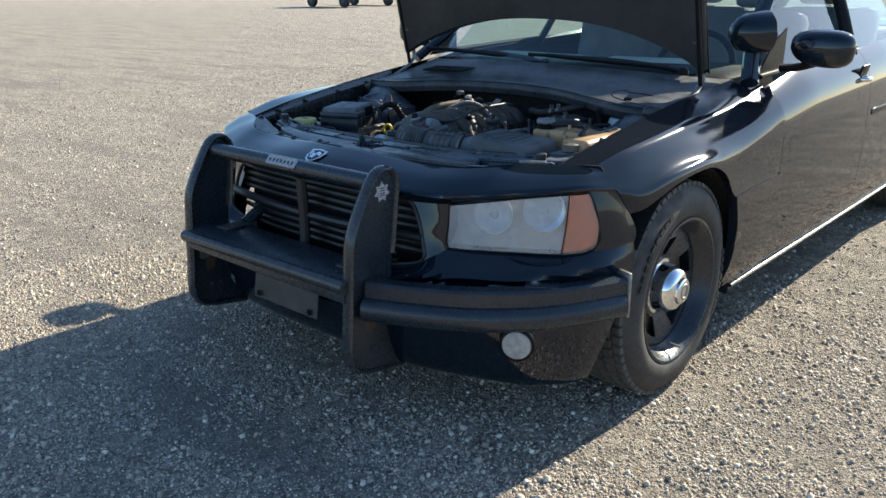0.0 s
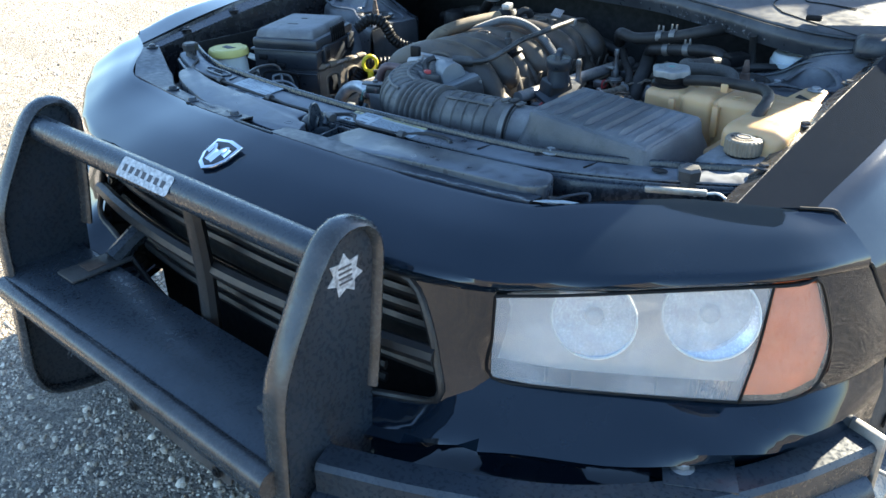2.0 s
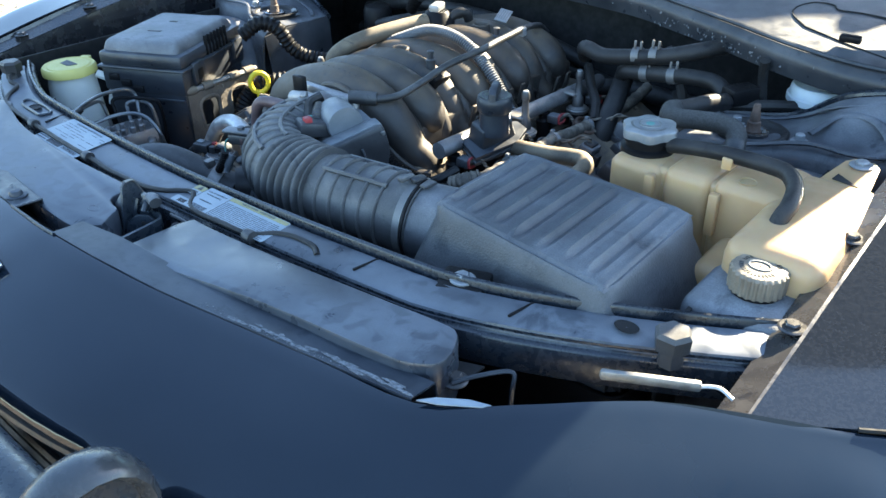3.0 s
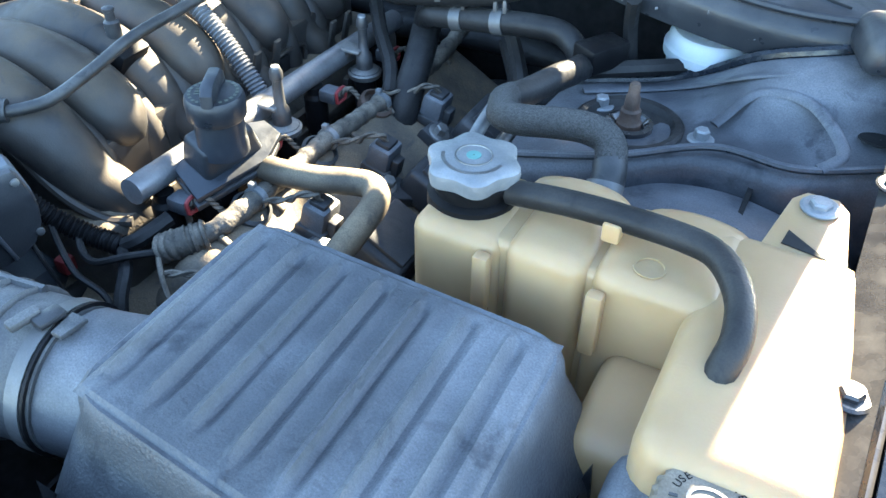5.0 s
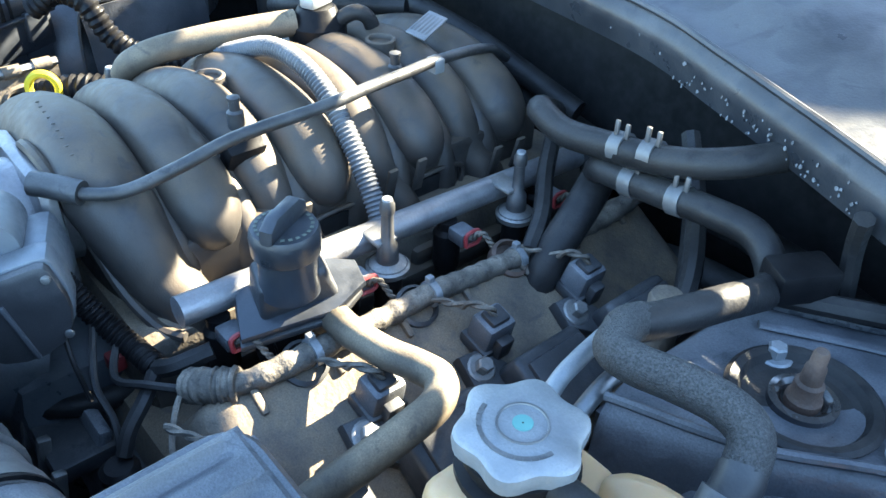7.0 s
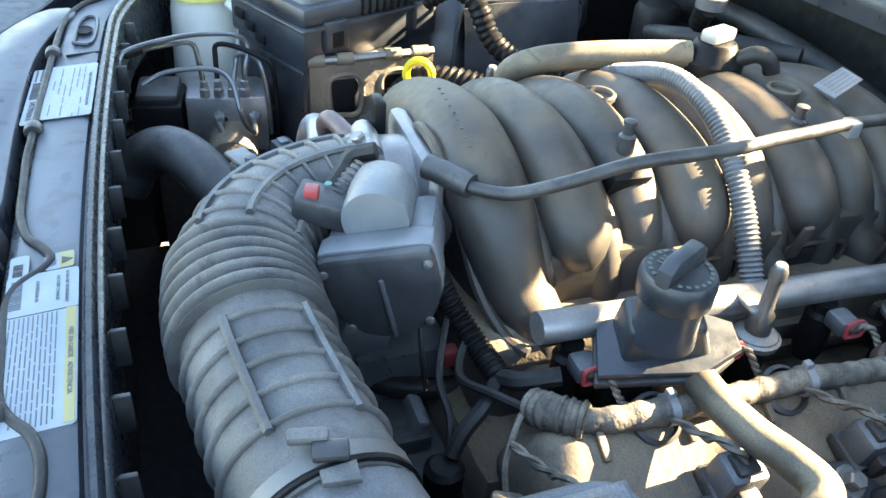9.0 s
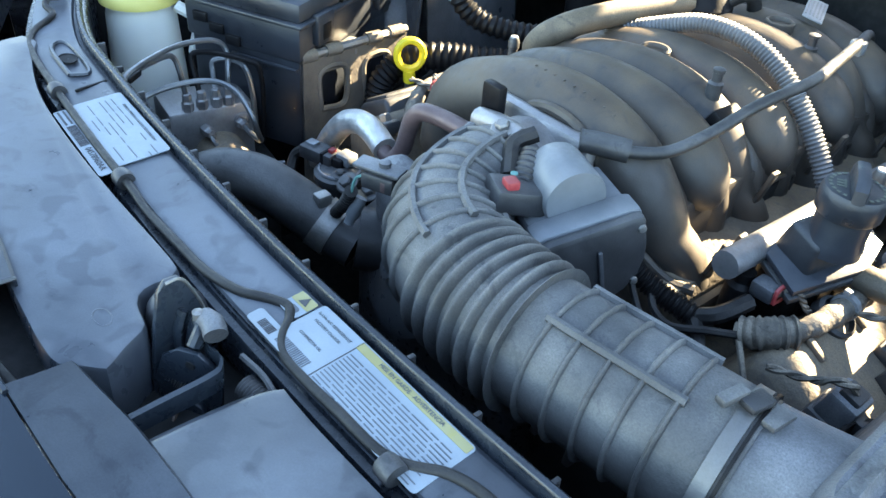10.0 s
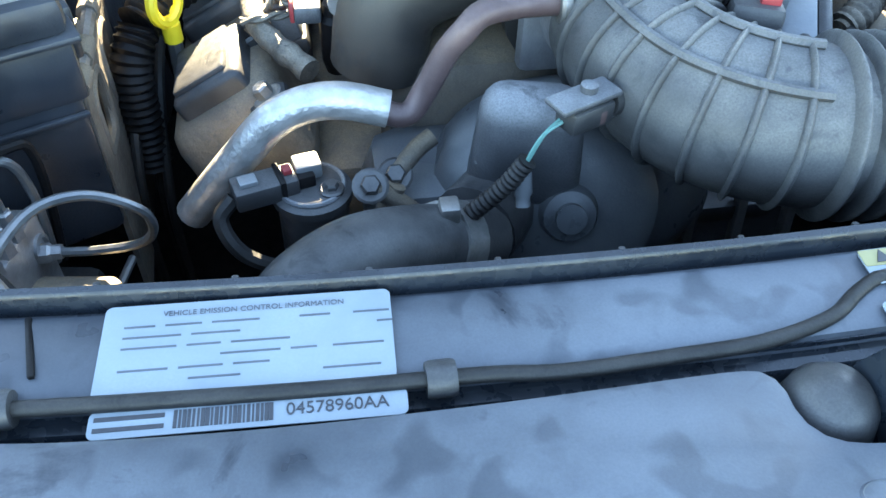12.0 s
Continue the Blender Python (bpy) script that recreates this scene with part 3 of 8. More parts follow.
def fascia():
    brow_ = [(0, .196, .742), (.2, .212, .738), (.42, .252, .728), (.519, .286, .728), (.66, .364, .743), (.79, .458, .757), (.838, .516, .760), (.872, .608, .750)]
    us = (0, .12, .22, .32, .42, .519, .60, .66, .71, .79, .838, .872)
    brow = [(u, float(np.interp(u, [p[0] for p in brow_], [p[1] for p in brow_])), float(np.interp(u, [p[0] for p in brow_], [p[2] for p in brow_]))) for u in us]
    lamp_ = [(0, .205, .715), (.2, .222, .712), (.42, .273, .700), (.519, .312, .702), (.66, .384, .724), (.80, .480, .744), (.845, .535, .748), (.874, .612, .740)]
    lamp = [(u, float(np.interp(u, [p[0] for p in lamp_], [p[1] for p in lamp_])), float(np.interp(u, [p[0] for p in lamp_], [p[2] for p in lamp_]))) for u in us]
    def between(w, up):
        return [tuple(Vector(p).lerp(Vector(q), w) + V(0, 0, up)) for p, q in zip(NOSE, brow)]
    a = [NOSE, between(.06, .002), between(.5, .008), between(.9, .0045), brow, [tuple(Vector(p).lerp(Vector(q), .35) + V(0, -.004, -.001)) for p, q in zip(brow, lamp)], lamp]
    bm = skin(a, N, 24, mirror=True)
    corner = skin([[(.836, .528, .747), (.852, .535, .70), (.864, .548, .65), (.867, .55, .61), (.853, .528, .580)],
          [(.856, .57, .745), (.878, .60, .69), (.890, .615, .64), (.893, .61, .60), (.885, .60, .58)],
          [(.872, .610, .742), (.890, .655, .675), (.905, .672, .63), (.908, .675, .61), (.908, .67, .59)]], 14, 8)
    cheek = skin([[(.406, .272, .700), (.437, .270, .65), (.457, .264, .59), (.469, .255, .538)],
          [(.46, .292, .703), (.482, .288, .645), (.493, .284, .59), (.50, .275, .552)],
          [(.519, .312, .702), (.517, .309, .66), (.517, .306, .61), (.519, .305, .575)]], 10, 6)
    d = [
        [(0, .20, .468), (.2, .215, .475), (.40, .25, .512), (.469, .255, .538), (.519, .305, .575), (.66, .387, .570), (.77, .466, .566), (.85, .528, .578), (.905, .668, .592)],
        [(0, .185, .462), (.2, .20, .468), (.40, .232, .503), (.48, .242, .530), (.56, .295, .548), (.70, .372, .545), (.80, .430, .543), (.875, .535, .556), (.91, .668, .56)],
        [(0, .135, .447), (.2, .145, .452), (.40, .18, .484), (.48, .206, .505), (.6, .262, .514), (.72, .336, .516), (.82, .425, .522), (.89, .543, .532), (.914, .668, .535)],
        [(0, .137, .443), (.2, .147, .448), (.40, .19, .476), (.48, .222, .494), (.6, .284, .502), (.72, .362, .506), (.82, .450, .512), (.886, .556, .522), (.912, .668, .525)],
        [(0, .135, .438), (.2, .145, .443), (.40, .20, .460), (.48, .258, .468), (.6, .320, .472), (.72, .390, .472), (.82, .468, .474), (.884, .560, .480), (.911, .655, .48)],
        [(0, .125, .38), (.2, .135, .385), (.4, .17, .40), (.6, .242, .41), (.74, .325, .41), (.84, .43, .412), (.894, .53, .42), (.910, .62, .43)],
        [(0, .15, .28), (.2, .16, .28), (.4, .195, .28), (.6, .262, .28), (.74, .345, .28), (.83, .44, .285), (.87, .52, .29), (.885, .575, .30)],
        [(0, .20, .215), (.2, .21, .21), (.4, .24, .20), (.6, .305, .195), (.74, .38, .19), (.80, .44, .19), (.835, .50, .185), (.85, .545, .185)],
        [(0, .30, .20), (.2, .31, .195), (.4, .34, .185), (.6, .38, .18), (.74, .44, .178), (.78, .48, .178), (.80, .52, .178), (.82, .55, .18)],
    ]
    lower = skin(d, 44, 30, mirror=True)
    for b in (bm, lower):
        bmesh.ops.remove_doubles(b, verts=b.verts, dist=0.0005)
    for b in (corner, cheek):
        name = "bumper_corner" if b is corner else "grille_cheek"
        for half in (mir(b), b):
            part(name, half, PAINT, car, solid=.003)
    part("front_bumper", lower, PAINT, car, "glossy black front bumper", solid=0.003)
    return part("nose_panel", bm, PAINT, car, "glossy black nose panel", solid=0.003)


front = fascia()


def pair(name, bm, mat, parent, label="", **kw):
    b = mir(bm)
    return part(name, bm, mat, parent, label, **kw), part(name, b, mat, parent, label, **kw)


def fender():
    f = [
        [(.717, .543, .798), (.722, .70, .832), (.724, .85, .857), (.728, 1.1, .893), (.735, 1.35, .922), (.75, 1.69, .955)],
        [(.80, .588, .806), (.812, .72, .836), (.818, .87, .853), (.82, 1.1, .873), (.82, 1.35, .891), (.827, 1.69, .934)],
        [(.818, .600, .803), (.832, .72, .831), (.838, .87, .848), (.84, 1.1, .866), (.84, 1.35, .882), (.845, 1.69, .923)],
        [(.827, .602, .796), (.842, .72, .823), (.850, .87, .840), (.853, 1.1, .857), (.853, 1.35, .873), (.856, 1.69, .915)],
        [(.842, .604, .778), (.862, .72, .795), (.868, .87, .817), (.870, 1.03, .830), (.868, 1.2, .838), (.872, 1.38, .853), (.884, 1.69, .900)],
        [(.858, .606, .758), (.880, .72, .771), (.890, .87, .789), (.897, 1.03, .799), (.901, 1.2, .806), (.907, 1.38, .821), (.918, 1.69, .860)],
        [(.868, .609, .746), (.896, .71, .745), (.912, .86, .767), (.919, 1.03, .778), (.922, 1.18, .778), (.924, 1.37, .787), (.930, 1.69, .835)],
        [(.874, .612, .740), (.908, .70, .727), (.930, .85, .756), (.936, 1.03, .768), (.937, 1.17, .758), (.936, 1.36, .757), (.936, 1.69, .815)],
        [(.878, .625, .722), (.914, .705, .708), (.936, .855, .744), (.942, 1.03, .757), (.942, 1.17, .736), (.940, 1.34, .69), (.939, 1.69, .755)],
        [(.890, .661, .668), (.914, .712, .678), (.938, .86, .728), (.944, 1.0, .743), (.944, 1.1, .735), (.943, 1.2, .690), (.941, 1.30, .60), (.940, 1.48, .61), (.940, 1.69, .61)],
    ]
    bm = skin(f[:4], 40, 12)
    skin(f[3:], 40, 20, bm)
    # rear of the wheel arch down to the sill
    skin([[(.941, 1.30, .60), (.939, 1.335, .50), (.934, 1.345, .42), (.925, 1.335, .34), (.905, 1.30, .262)],
          [(.940, 1.48, .61), (.939, 1.48, .51), (.934, 1.48, .42), (.925, 1.48, .33), (.903, 1.48, .252)],
          [(.940, 1.69, .61), (.939, 1.69, .52), (.934, 1.69, .42), (.923, 1.69, .33), (.900, 1.69, .247)]], 16, 10, bm)
    # lip turned in round the arch
    lip = [(.890, .661, .668), (.914, .712, .678), (.938, .86, .728), (.944, 1.0, .743), (.944, 1.1, .735), (.943, 1.2, .690), (.941, 1.30, .60), (.939, 1.335, .50), (.934, 1.345, .42), (.925, 1.335, .34), (.905, 1.30, .262)]
    skin([lip, [(x - .03, y, z) for x, y, z in lip]], 40, 3, bm)
    bmesh.ops.remove_doubles(bm, verts=bm.verts, dist=0.0008)
    for seam in (lambda p: p, lambda p: (-p[0], p[1], p[2])):
        part("panel_gap", tube([seam((x + .0008, y, z + .0012)) for x, y, z in [(.785, .579, .804)] + [c[0] for c in f[2:]]], .0019, 6, 60), UNDER, car)
    pair("fender", bm, PAINT_SIDE, car, "black front fender with fine dust", solid=0.003)
    # wheel house
    b = bmesh.new()
    arc = [radians(a) for a in range(-20, 156, 8)]
    rows_to(b, [[V(x, 1.03 + .395 * math.cos(a), .345 + .395 * math.sin(a)) for a in arc] for x in (.905, .62)])
    pair("wheel_house_liner", b, UNDER, car, solid=0.004)
    b = bmesh.new()
    rows_to(b, [[V(.62, y, z) for y in (.6, 1.5)] for z in (.15, .80)])
    pair("inner_panel", b, UNDER, car, solid=0.004)


fender()


# side section of the shell, from sill to belt
SIDE = ((.900, .245), (.922, .33), (.934, .42), (.939, .52), (.940, .61), (.940, .70), (.939, .77), (.934, .83), (.917, .887), (.880, .942), (.845, .968))


def side_panel(y0, y1, ny=16):
    bm = bmesh.new()
    rows = []
    for k in range(ny):
        y = y0 + (y1 - y0) * k / (ny - 1)
        lift = float(np.interp(y, (1.69, 2.02, 3.1, 5.0), (-.045, .004, .05, .05)))
        tuck = 0.05 * max(0.0, (y - 3.9)) ** 1.3
        rows.append([V(x - tuck + 0.004 * math.sin(math.pi * min(1, max(0, (y - 1.69) / 3))), y, z + lift * max(0, (z - .72) / .248)) for x, z in SIDE])
    rows_to(bm, rows)
    return bm


def door(y0, y1):
    bm = side_panel(y0 + .002, y1 - .002)
    parts = pair("door", bm, PAINT_SIDE, car, "black door with dried dust streaks on its flank", solid=0.02)
    for d, s in zip(parts, (1, -1)):
        m = Matrix.Translation((s * .915, y1 - .09, .872)) @ Matrix.Rotation(radians(s * 14), 4, "Y")
        part("handle_cup", box(.012, .10, .07, m, .008), PLASTIC_DARK, d)
        part("door_handle", tube([(s * .915, y1 - .125, .878), (s * .947, y1 - .115, .878), (s * .949, y1 - .065, .878), (s * .918, y1 - .055, .878)], .011, 10), CHROME, d, "bright chrome door handle")
        if y0 > 2:
            part("side_moulding", box(.012, y1 - y0 - .08, .03, Matrix.Translation((s * .942, (y0 + y1) / 2 + .02, .70)), .005), PAINT, d)


door(1.69, 2.74)
door(2.74, 3.66)
pair("rear_quarter", side_panel(3.66, 5.0), PAINT, car, solid=0.004)

# sill with a pale worn edge
pair("sill", tube([(.905, 1.42, .238), (.905, 2.5, .235), (.905, 3.7, .235)], .008, 8), PAINT_DUSTY, car, "dusty sill under the doors")


def greenhouse():
    """Pillars, roof, glass, cabin and tail of the sedan."""
    base = [(.76, 1.66, .958), (.60, 1.56, .968), (.3, 1.49, .980), (0, 1.47, .985)]
    head = [(.66, 2.225, 1.455), (.50, 2.195, 1.477), (.24, 2.185, 1.486), (0, 2.18, 1.488)]
    full = lambda c: c + [(-x, y, z) for x, y, z in c[-2::-1]]
    mid = [((a[0] + b[0]) / 2 * 1.01, (a[1] + b[1]) / 2, (a[2] + b[2]) / 2 + .02) for a, b in zip(base, head)]
    ws = part("windscreen", skin([full(base), full(mid), full(head)], 24, 10), WINDSCREEN, car, "tinted windscreen", out=True)
    ws.visible_shadow = False
    rear_head = [(.56, 3.55, 1.40), (.3, 3.62, 1.435), (0, 3.63, 1.44)]
    part("roof", skin([full(head), full([(.63, 2.85, 1.470), (.48, 2.85, 1.505), (.22, 2.85, 1.520), (0, 2.85, 1.523)]), full(rear_head)], 24, 12), PAINT, car, solid=0.01)
    rear_base = [(.74, 4.30, 1.03), (.4, 4.40, 1.045), (0, 4.43, 1.05)]
    rw = part("rear_window", skin([full(rear_head), full(rear_base)], 20, 6), WINDOW, car, "tinted rear window", out=True)
    rw.visible_shadow = False
    part("boot_lid", skin([full(rear_base), full([(.80, 4.7, 1.04), (.4, 4.75, 1.06), (0, 4.77, 1.065)]), full([(.80, 5.0, .98), (.4, 5.05, 1.0), (0, 5.07, 1.0)]),
                           full([(.82, 5.03, .60), (.4, 5.10, .60), (0, 5.12, .60)]), full([(.80, 4.98, .28), (.4, 5.06, .27), (0, 5.08, .27)])], 24, 20), PAINT, car, solid=0.004)
    pair("a_pillar", tube([(.825, 1.60, .945), (.75, 1.80, 1.09), (.70, 2.04, 1.275), (.665, 2.225, 1.45)], .032, 10, flat=.7), PAINT, car)
    pair("roof_rail", tube([(.665, 2.225, 1.45), (.64, 2.9, 1.45), (.585, 3.5, 1.40), (.66, 3.95, 1.22), (.77, 4.32, 1.03)], .03, 10), PAINT, car)
    pair("b_pillar", tube([(.852, 2.68, .975), (.74, 2.76, 1.22), (.61, 2.82, 1.425)], .034, 8, flat=.6), PLASTIC_DARK, car)
    pair("belt_moulding", tube([(.838, 1.66, .962), (.846, 2.4, .985), (.85, 3.2, .997), (.83, 3.8, 1.0)], .010, 8), PLASTIC_DARK, car)
    pair("corner_trim", prism([(1.66, .965), (1.90, .972), (1.90, 1.125), (1.78, 1.075)], .006, Matrix(((0, 0, 1, .825), (1, 0, 0, 0), (0, 1, 0, 0), (0, 0, 0, 1)))), PLASTIC_DARK, car)
    for a, b, c, d in (((.835, 1.90, .98), (.843, 2.64, .985), (.61, 2.78, 1.415), (.70, 2.02, 1.20)), ((.845, 2.72, .99), (.835, 3.62, 1.0), (.60, 3.50, 1.40), (.61, 2.85, 1.42))):
        bm = skin([[a, b], [d, c]], 6, 6)
        for w in pair("side_window", bm, WINDOW, car, "tinted side window", out=True):
            w.visible_shadow = False
    # cabin
    part("cabin_floor", box(1.5, 2.9, .05, Matrix.Translation((0, 2.9, .30)), .01), INTERIOR, car)
    part("dashboard", box(1.44, .50, .30, Matrix.Translation((0, 1.93, .66)), .06), PLASTIC_DARK, car)
    part("dash_paper", box(.42, .22, .004, Matrix.Translation((.22, 2.02, .963)) @ Matrix.Rotation(radians(12), 4, "Z"), .001), BOTTLE, car, "flat pale sheet on top of the dashboard")
    for s in (-1, 1):
        for y in (2.65, 3.55):
            part("seat_back", box(.50 if y < 3 else .66, .14, .62, Matrix.Translation((s * .36, y, .55)) @ Matrix.Rotation(radians(-14), 4, "X"), .05), INTERIOR, car)
            part("head_rest", box(.26, .09, .16, Matrix.Translation((s * .36, y + .18, 1.17)) @ Matrix.Rotation(radians(-14), 4, "X"), .04), INTERIOR, car)
    part("steering_wheel", tube([(.36 + .18 * math.cos(a), 2.12 + .08 * math.sin(a), .92 + .16 * math.sin(a)) for a in (2 * math.pi * k / 16 for k in range(17))], .014, 8, 48), PLASTIC_DARK, car)
    part("rear_shelf", box(1.3, .5, .03, Matrix.Translation((0, 4.05, 1.0)), .01), INTERIOR, car)
    part("underbody", box(1.66, 4.0, .10, Matrix.Translation((0, 2.95, .19)), .03), UNDER, car)
    part("firewall", box(1.40, .05, .62, Matrix.Translation((0, 1.40, .28)), .01), UNDER, car)


greenhouse()


def hood():
    th, y0, z0 = radians(76), 1.45, .985
    def place(x, v, up):
        return V(x, y0 - v * math.cos(th) + up * math.sin(th), z0 + v * math.sin(th) + up * math.cos(th))
    def sheet(drop, inset, n=26):
        cs = []
        for k in range(9):
            w = k / 8
            row = []
            for i in range(n):
                x = (-1 + 2 * i / (n - 1))
                rear = .160 * (1 - abs(x) ** 2.35)
                front_ = 1.10 - .19 * abs(x) ** 2.3
                v = rear + inset + (front_ - rear - 2 * inset) * w
                up = .075 * (1 - abs(x) ** 3) - drop - (1.4 * drop * (1 - abs(x) ** 2) if drop else 0)
                row.append(place(.002 + x * (.739 - inset - .034 * w), v, up))
            cs.append(row)
        bm = bmesh.new()
        rows_to(bm, cs)
        return bm
    h = part("hood", sheet(0, 0), PAINT, car, "black hood standing open on its hinges", solid=0.004)
    part("hood_inner_panel", sheet(.022, .012), PAD, h, "matt black inner side of the hood", solid=0.006)
    part("hood_rim", tube([place(.002 + x * .729, .160 * (1 - abs(x) ** 2.35) + .012, .075 * (1 - abs(x) ** 3) - .012) for x in np.linspace(-1, 1, 15)], .012, 8, 60), PAINT_DUSTY, h)
    for s in (-1, 1):
        part("hood_side_rim", tube([place(.002 + s * .728, .02, -.014), place(.002 + s * .716, .5, -.016), place(.002 + s * .700, .88, -.014)], .009, 8), PAD, h)
        part("hood_hinge", tube([(s * .715, 1.30, .885), (s * .712, 1.42, .93), (s * .708, 1.46, .985), tuple(place(s * .70, .12, -.02))], .012, 8, flat=.4), STEEL, car)
        part("gas_strut", tube([(s * .715, 1.44, .93), tuple(place(.002 + s * .702, .5, -.022))], .008, 10), PLASTIC_DARK, car)
    for x, v in ((-.35, .30), (.0, .34), (.35, .30), (-.5, .55), (.5, .55), (-.2, .6), (.2, .6)):
        part("hood_clip", lathe([(.011, 0), (.010, .004), (.004, .005)], 14, m=Matrix.Translation(place(x, v, .075 * (1 - abs(x / .72) ** 3) - .034 - .031 * (1 - (x / .72) ** 2))) @ Matrix.Rotation(radians(90 + 28), 4, "X")), PLASTIC_GREY, h)
    return h


hood()


def cowl():
    top = [(0, 1.285, .905), (.2, 1.258, .904), (.3, 1.226, .901), (.4, 1.192, .896), (.5, 1.160, .889), (.6, 1.142, .884), (.70, 1.165, .880)]
    lip0 = [(x, y + .006, z - .037) for x, y, z in top]
    lip1 = [(x, y + .002, z - .012) for x, y, z in top]
    lip2 = [(x, y + .010, z + .002) for x, y, z in top]
    back0 = [(x, y + .045, z + .008) for x, y, z in top]
    mid = [(0, 1.37, .935), (.2, 1.36, .936), (.3, 1.34, .934), (.4, 1.33, .930), (.5, 1.33, .922), (.6, 1.36, .915), (.715, 1.42, .910)]
    back1 = [(0, 1.485, .978), (.15, 1.487, .977), (.30, 1.50, .973), (.42, 1.518, .968), (.54, 1.55, .961), (.65, 1.60, .953), (.755, 1.665, .945)]
    lip = part("cowl_lip", skin([lip0, lip1, lip2], 30, 8, mirror=True), COWL, car, "dusty front edge of the cowl", solid=0.004, up=True)
    part("cowl_panel", skin([lip2, back0, mid, back1], 30, 14, mirror=True), COWL, car, "black plastic cowl panel below the windscreen", solid=0.004, up=True)
    part("cowl_seal", tube([(-x, y, z + .004) for x, y, z in lip2[::-1]] + [(x, y, z + .004) for x, y, z in lip2[1:]], .0035, 8, 70), COWL, car)
    part("cowl_end", box(.074, .070, .034, Matrix.Translation((.690, 1.150, .866)) @ Matrix.Rotation(radians(18), 4, "Z"), .012, .86, seg=3), COWL, car, "moulded end cap of the cowl")
    rng = random.Random(21)
    for k in range(70):
        x = rng.gauss(.36, .07) if k < 55 else rng.uniform(.2, .66)
        at = lambda k_: float(np.interp(x, [p[0] for p in top], [p[k_] for p in top]))
        d = rng.uniform(.012, .034)
        r = rng.uniform(.0006, .0018)
        pts = [(r * math.cos(a) * rng.uniform(.5, 1.2), r * math.sin(a) * rng.uniform(.5, 1.6)) for a in (2 * math.pi * i / 8 for i in range(8))]
        part("dried_drip", prism(pts, .0004, Matrix.Translation((x, at(1) + .0005 + .10 * d - .002, at(2) - d)) @ Matrix.Rotation(radians(-18), 4, "Z") @ Matrix.Rotation(radians(84), 4, "X")), CHALK, lip, flat=True)
    for k in range(16):
        x = -.52 + .0155 * k
        part("vent_slat", box(.0045, .085, .006, Matrix.Translation((x, 1.355 - .10 * (x + .4), .9365 + .035 * (x + .4))) @ Matrix.Rotation(radians(-14), 4, "Z") @ Matrix.Rotation(radians(9), 4, "X"), .001), PLASTIC_DARK, car)
    part("cowl_clip", box(.028, .012, .010, Matrix.Translation((.560, 1.206, .901)) @ Matrix.Rotation(radians(6), 4, "X"), .003), PLASTIC_DARK, car)
    for line in ([(.49, 1.235), (.53, 1.220), (.56, 1.208), (.62, 1.19), (.645, 1.185)], [(.49, 1.235), (.462, 1.262), (.458, 1.285), (.475, 1.308), (.50, 1.312), (.512, 1.302), (.545, 1.31), (.60, 1.315)], [(-.40, 1.27), (-.47, 1.24), (-.556, 1.21), (-.645, 1.18)]):
        def z_(x, y):
            ax = abs(x)
            at = lambda c, k: float(np.interp(ax, [p[0] for p in c], [p[k] for p in c]))
            cs = (lip2, back0, mid, back1)
            return float(np.interp(y, [at(c, 1) for c in cs], [at(c, 2) for c in cs])) + .0006
        part("cowl_seam", tube([(x, y, z_(x, y)) for x, y in line], .0013, 6, 60), UNDER, car)
    for x0, x1 in ((.02, .60), (-.56, -.02)):
        arm = tube([(x1, 1.53, .975), (x1 - .12, 1.515, .992), ((x0 + x1) / 2, 1.49, 1.0), (x0, 1.485, 1.01)], .009, 8)
        w = part("wiper_arm", arm, PLASTIC_DARK, car)
        part("wiper_blade", tube([(x1 - .06, 1.535, .990), ((x0 + x1) / 2, 1.51, 1.005), (x0 - .10, 1.50, 1.008)], .008, 6), PLASTIC_DARK, w)
        part("wiper_cap", lathe([(.02, 0), (.02, .018), (.012, .026)], 16, m=Matrix.Translation((x1, 1.53, .966))), PLASTIC_DARK, w)


cowl()


def mirrors():
    for s in (1, -1):
        b = bmesh.new()
        bmesh.ops.create_uvsphere(b, u_segments=24, v_segments=14, radius=1)
        for v in b.verts:
            c = v.co
            k = 1.0 - .18 * max(0, -c.z)
            v.co = V(s * 1.0 + math.copysign(abs(c.x) ** .72, c.x) * .112 * k, 1.80 + c.y * .062 * (1.15 if c.y < 0 else .6), 1.062 + math.copysign(abs(c.z) ** .62, c.z) * .066 - .012 * s * c.x * (c.z < 0))
        q = part("door_mirror", b, PAINT, car, "black door mirror")
        part("mirror_foot", tube([(s * .86, 1.80, .985), (s * .92, 1.80, .992), (s * .98, 1.80, 1.01)], .026, 10, flat=.6), PLASTIC_DARK, q)
        bb = lathe([(.001, .0), (.085, .0)], 20, m=Matrix.Translation((s * 1.0, 1.842, 1.055)) @ Matrix.Rotation(radians(-90), 4, "X") @ Matrix.Diagonal((1.1, .6, 1, 1)), cap=False)
        part("mirror_glass", bb, CHROME, q)
    # spot lamp on the driver's pillar
    m = Matrix.Translation((.835, 1.565, 1.122)) @ V(.62, .75, .05).to_track_quat("Z", "Y").to_matrix().to_4x4()
    sp = part("spot_lamp", lathe([(.004, -.085), (.03, -.08), (.055, -.06), (.068, -.02), (.074, .03), (.074, .045), (.068, .05)], 28, m=m), PAINT, car, "black spot lamp beside the windscreen pillar")
    part("spot_lamp_glass", lathe([(.001, .052), (.05, .051), (.070, .049)], 28, m=m, cap=False), CHROME, sp)
    part("spot_lamp_bracket", tube([(.86, 1.60, 1.11), (.83, 1.68, 1.105), (.775, 1.74, 1.06)], .013, 10), STEEL, sp)


mirrors()


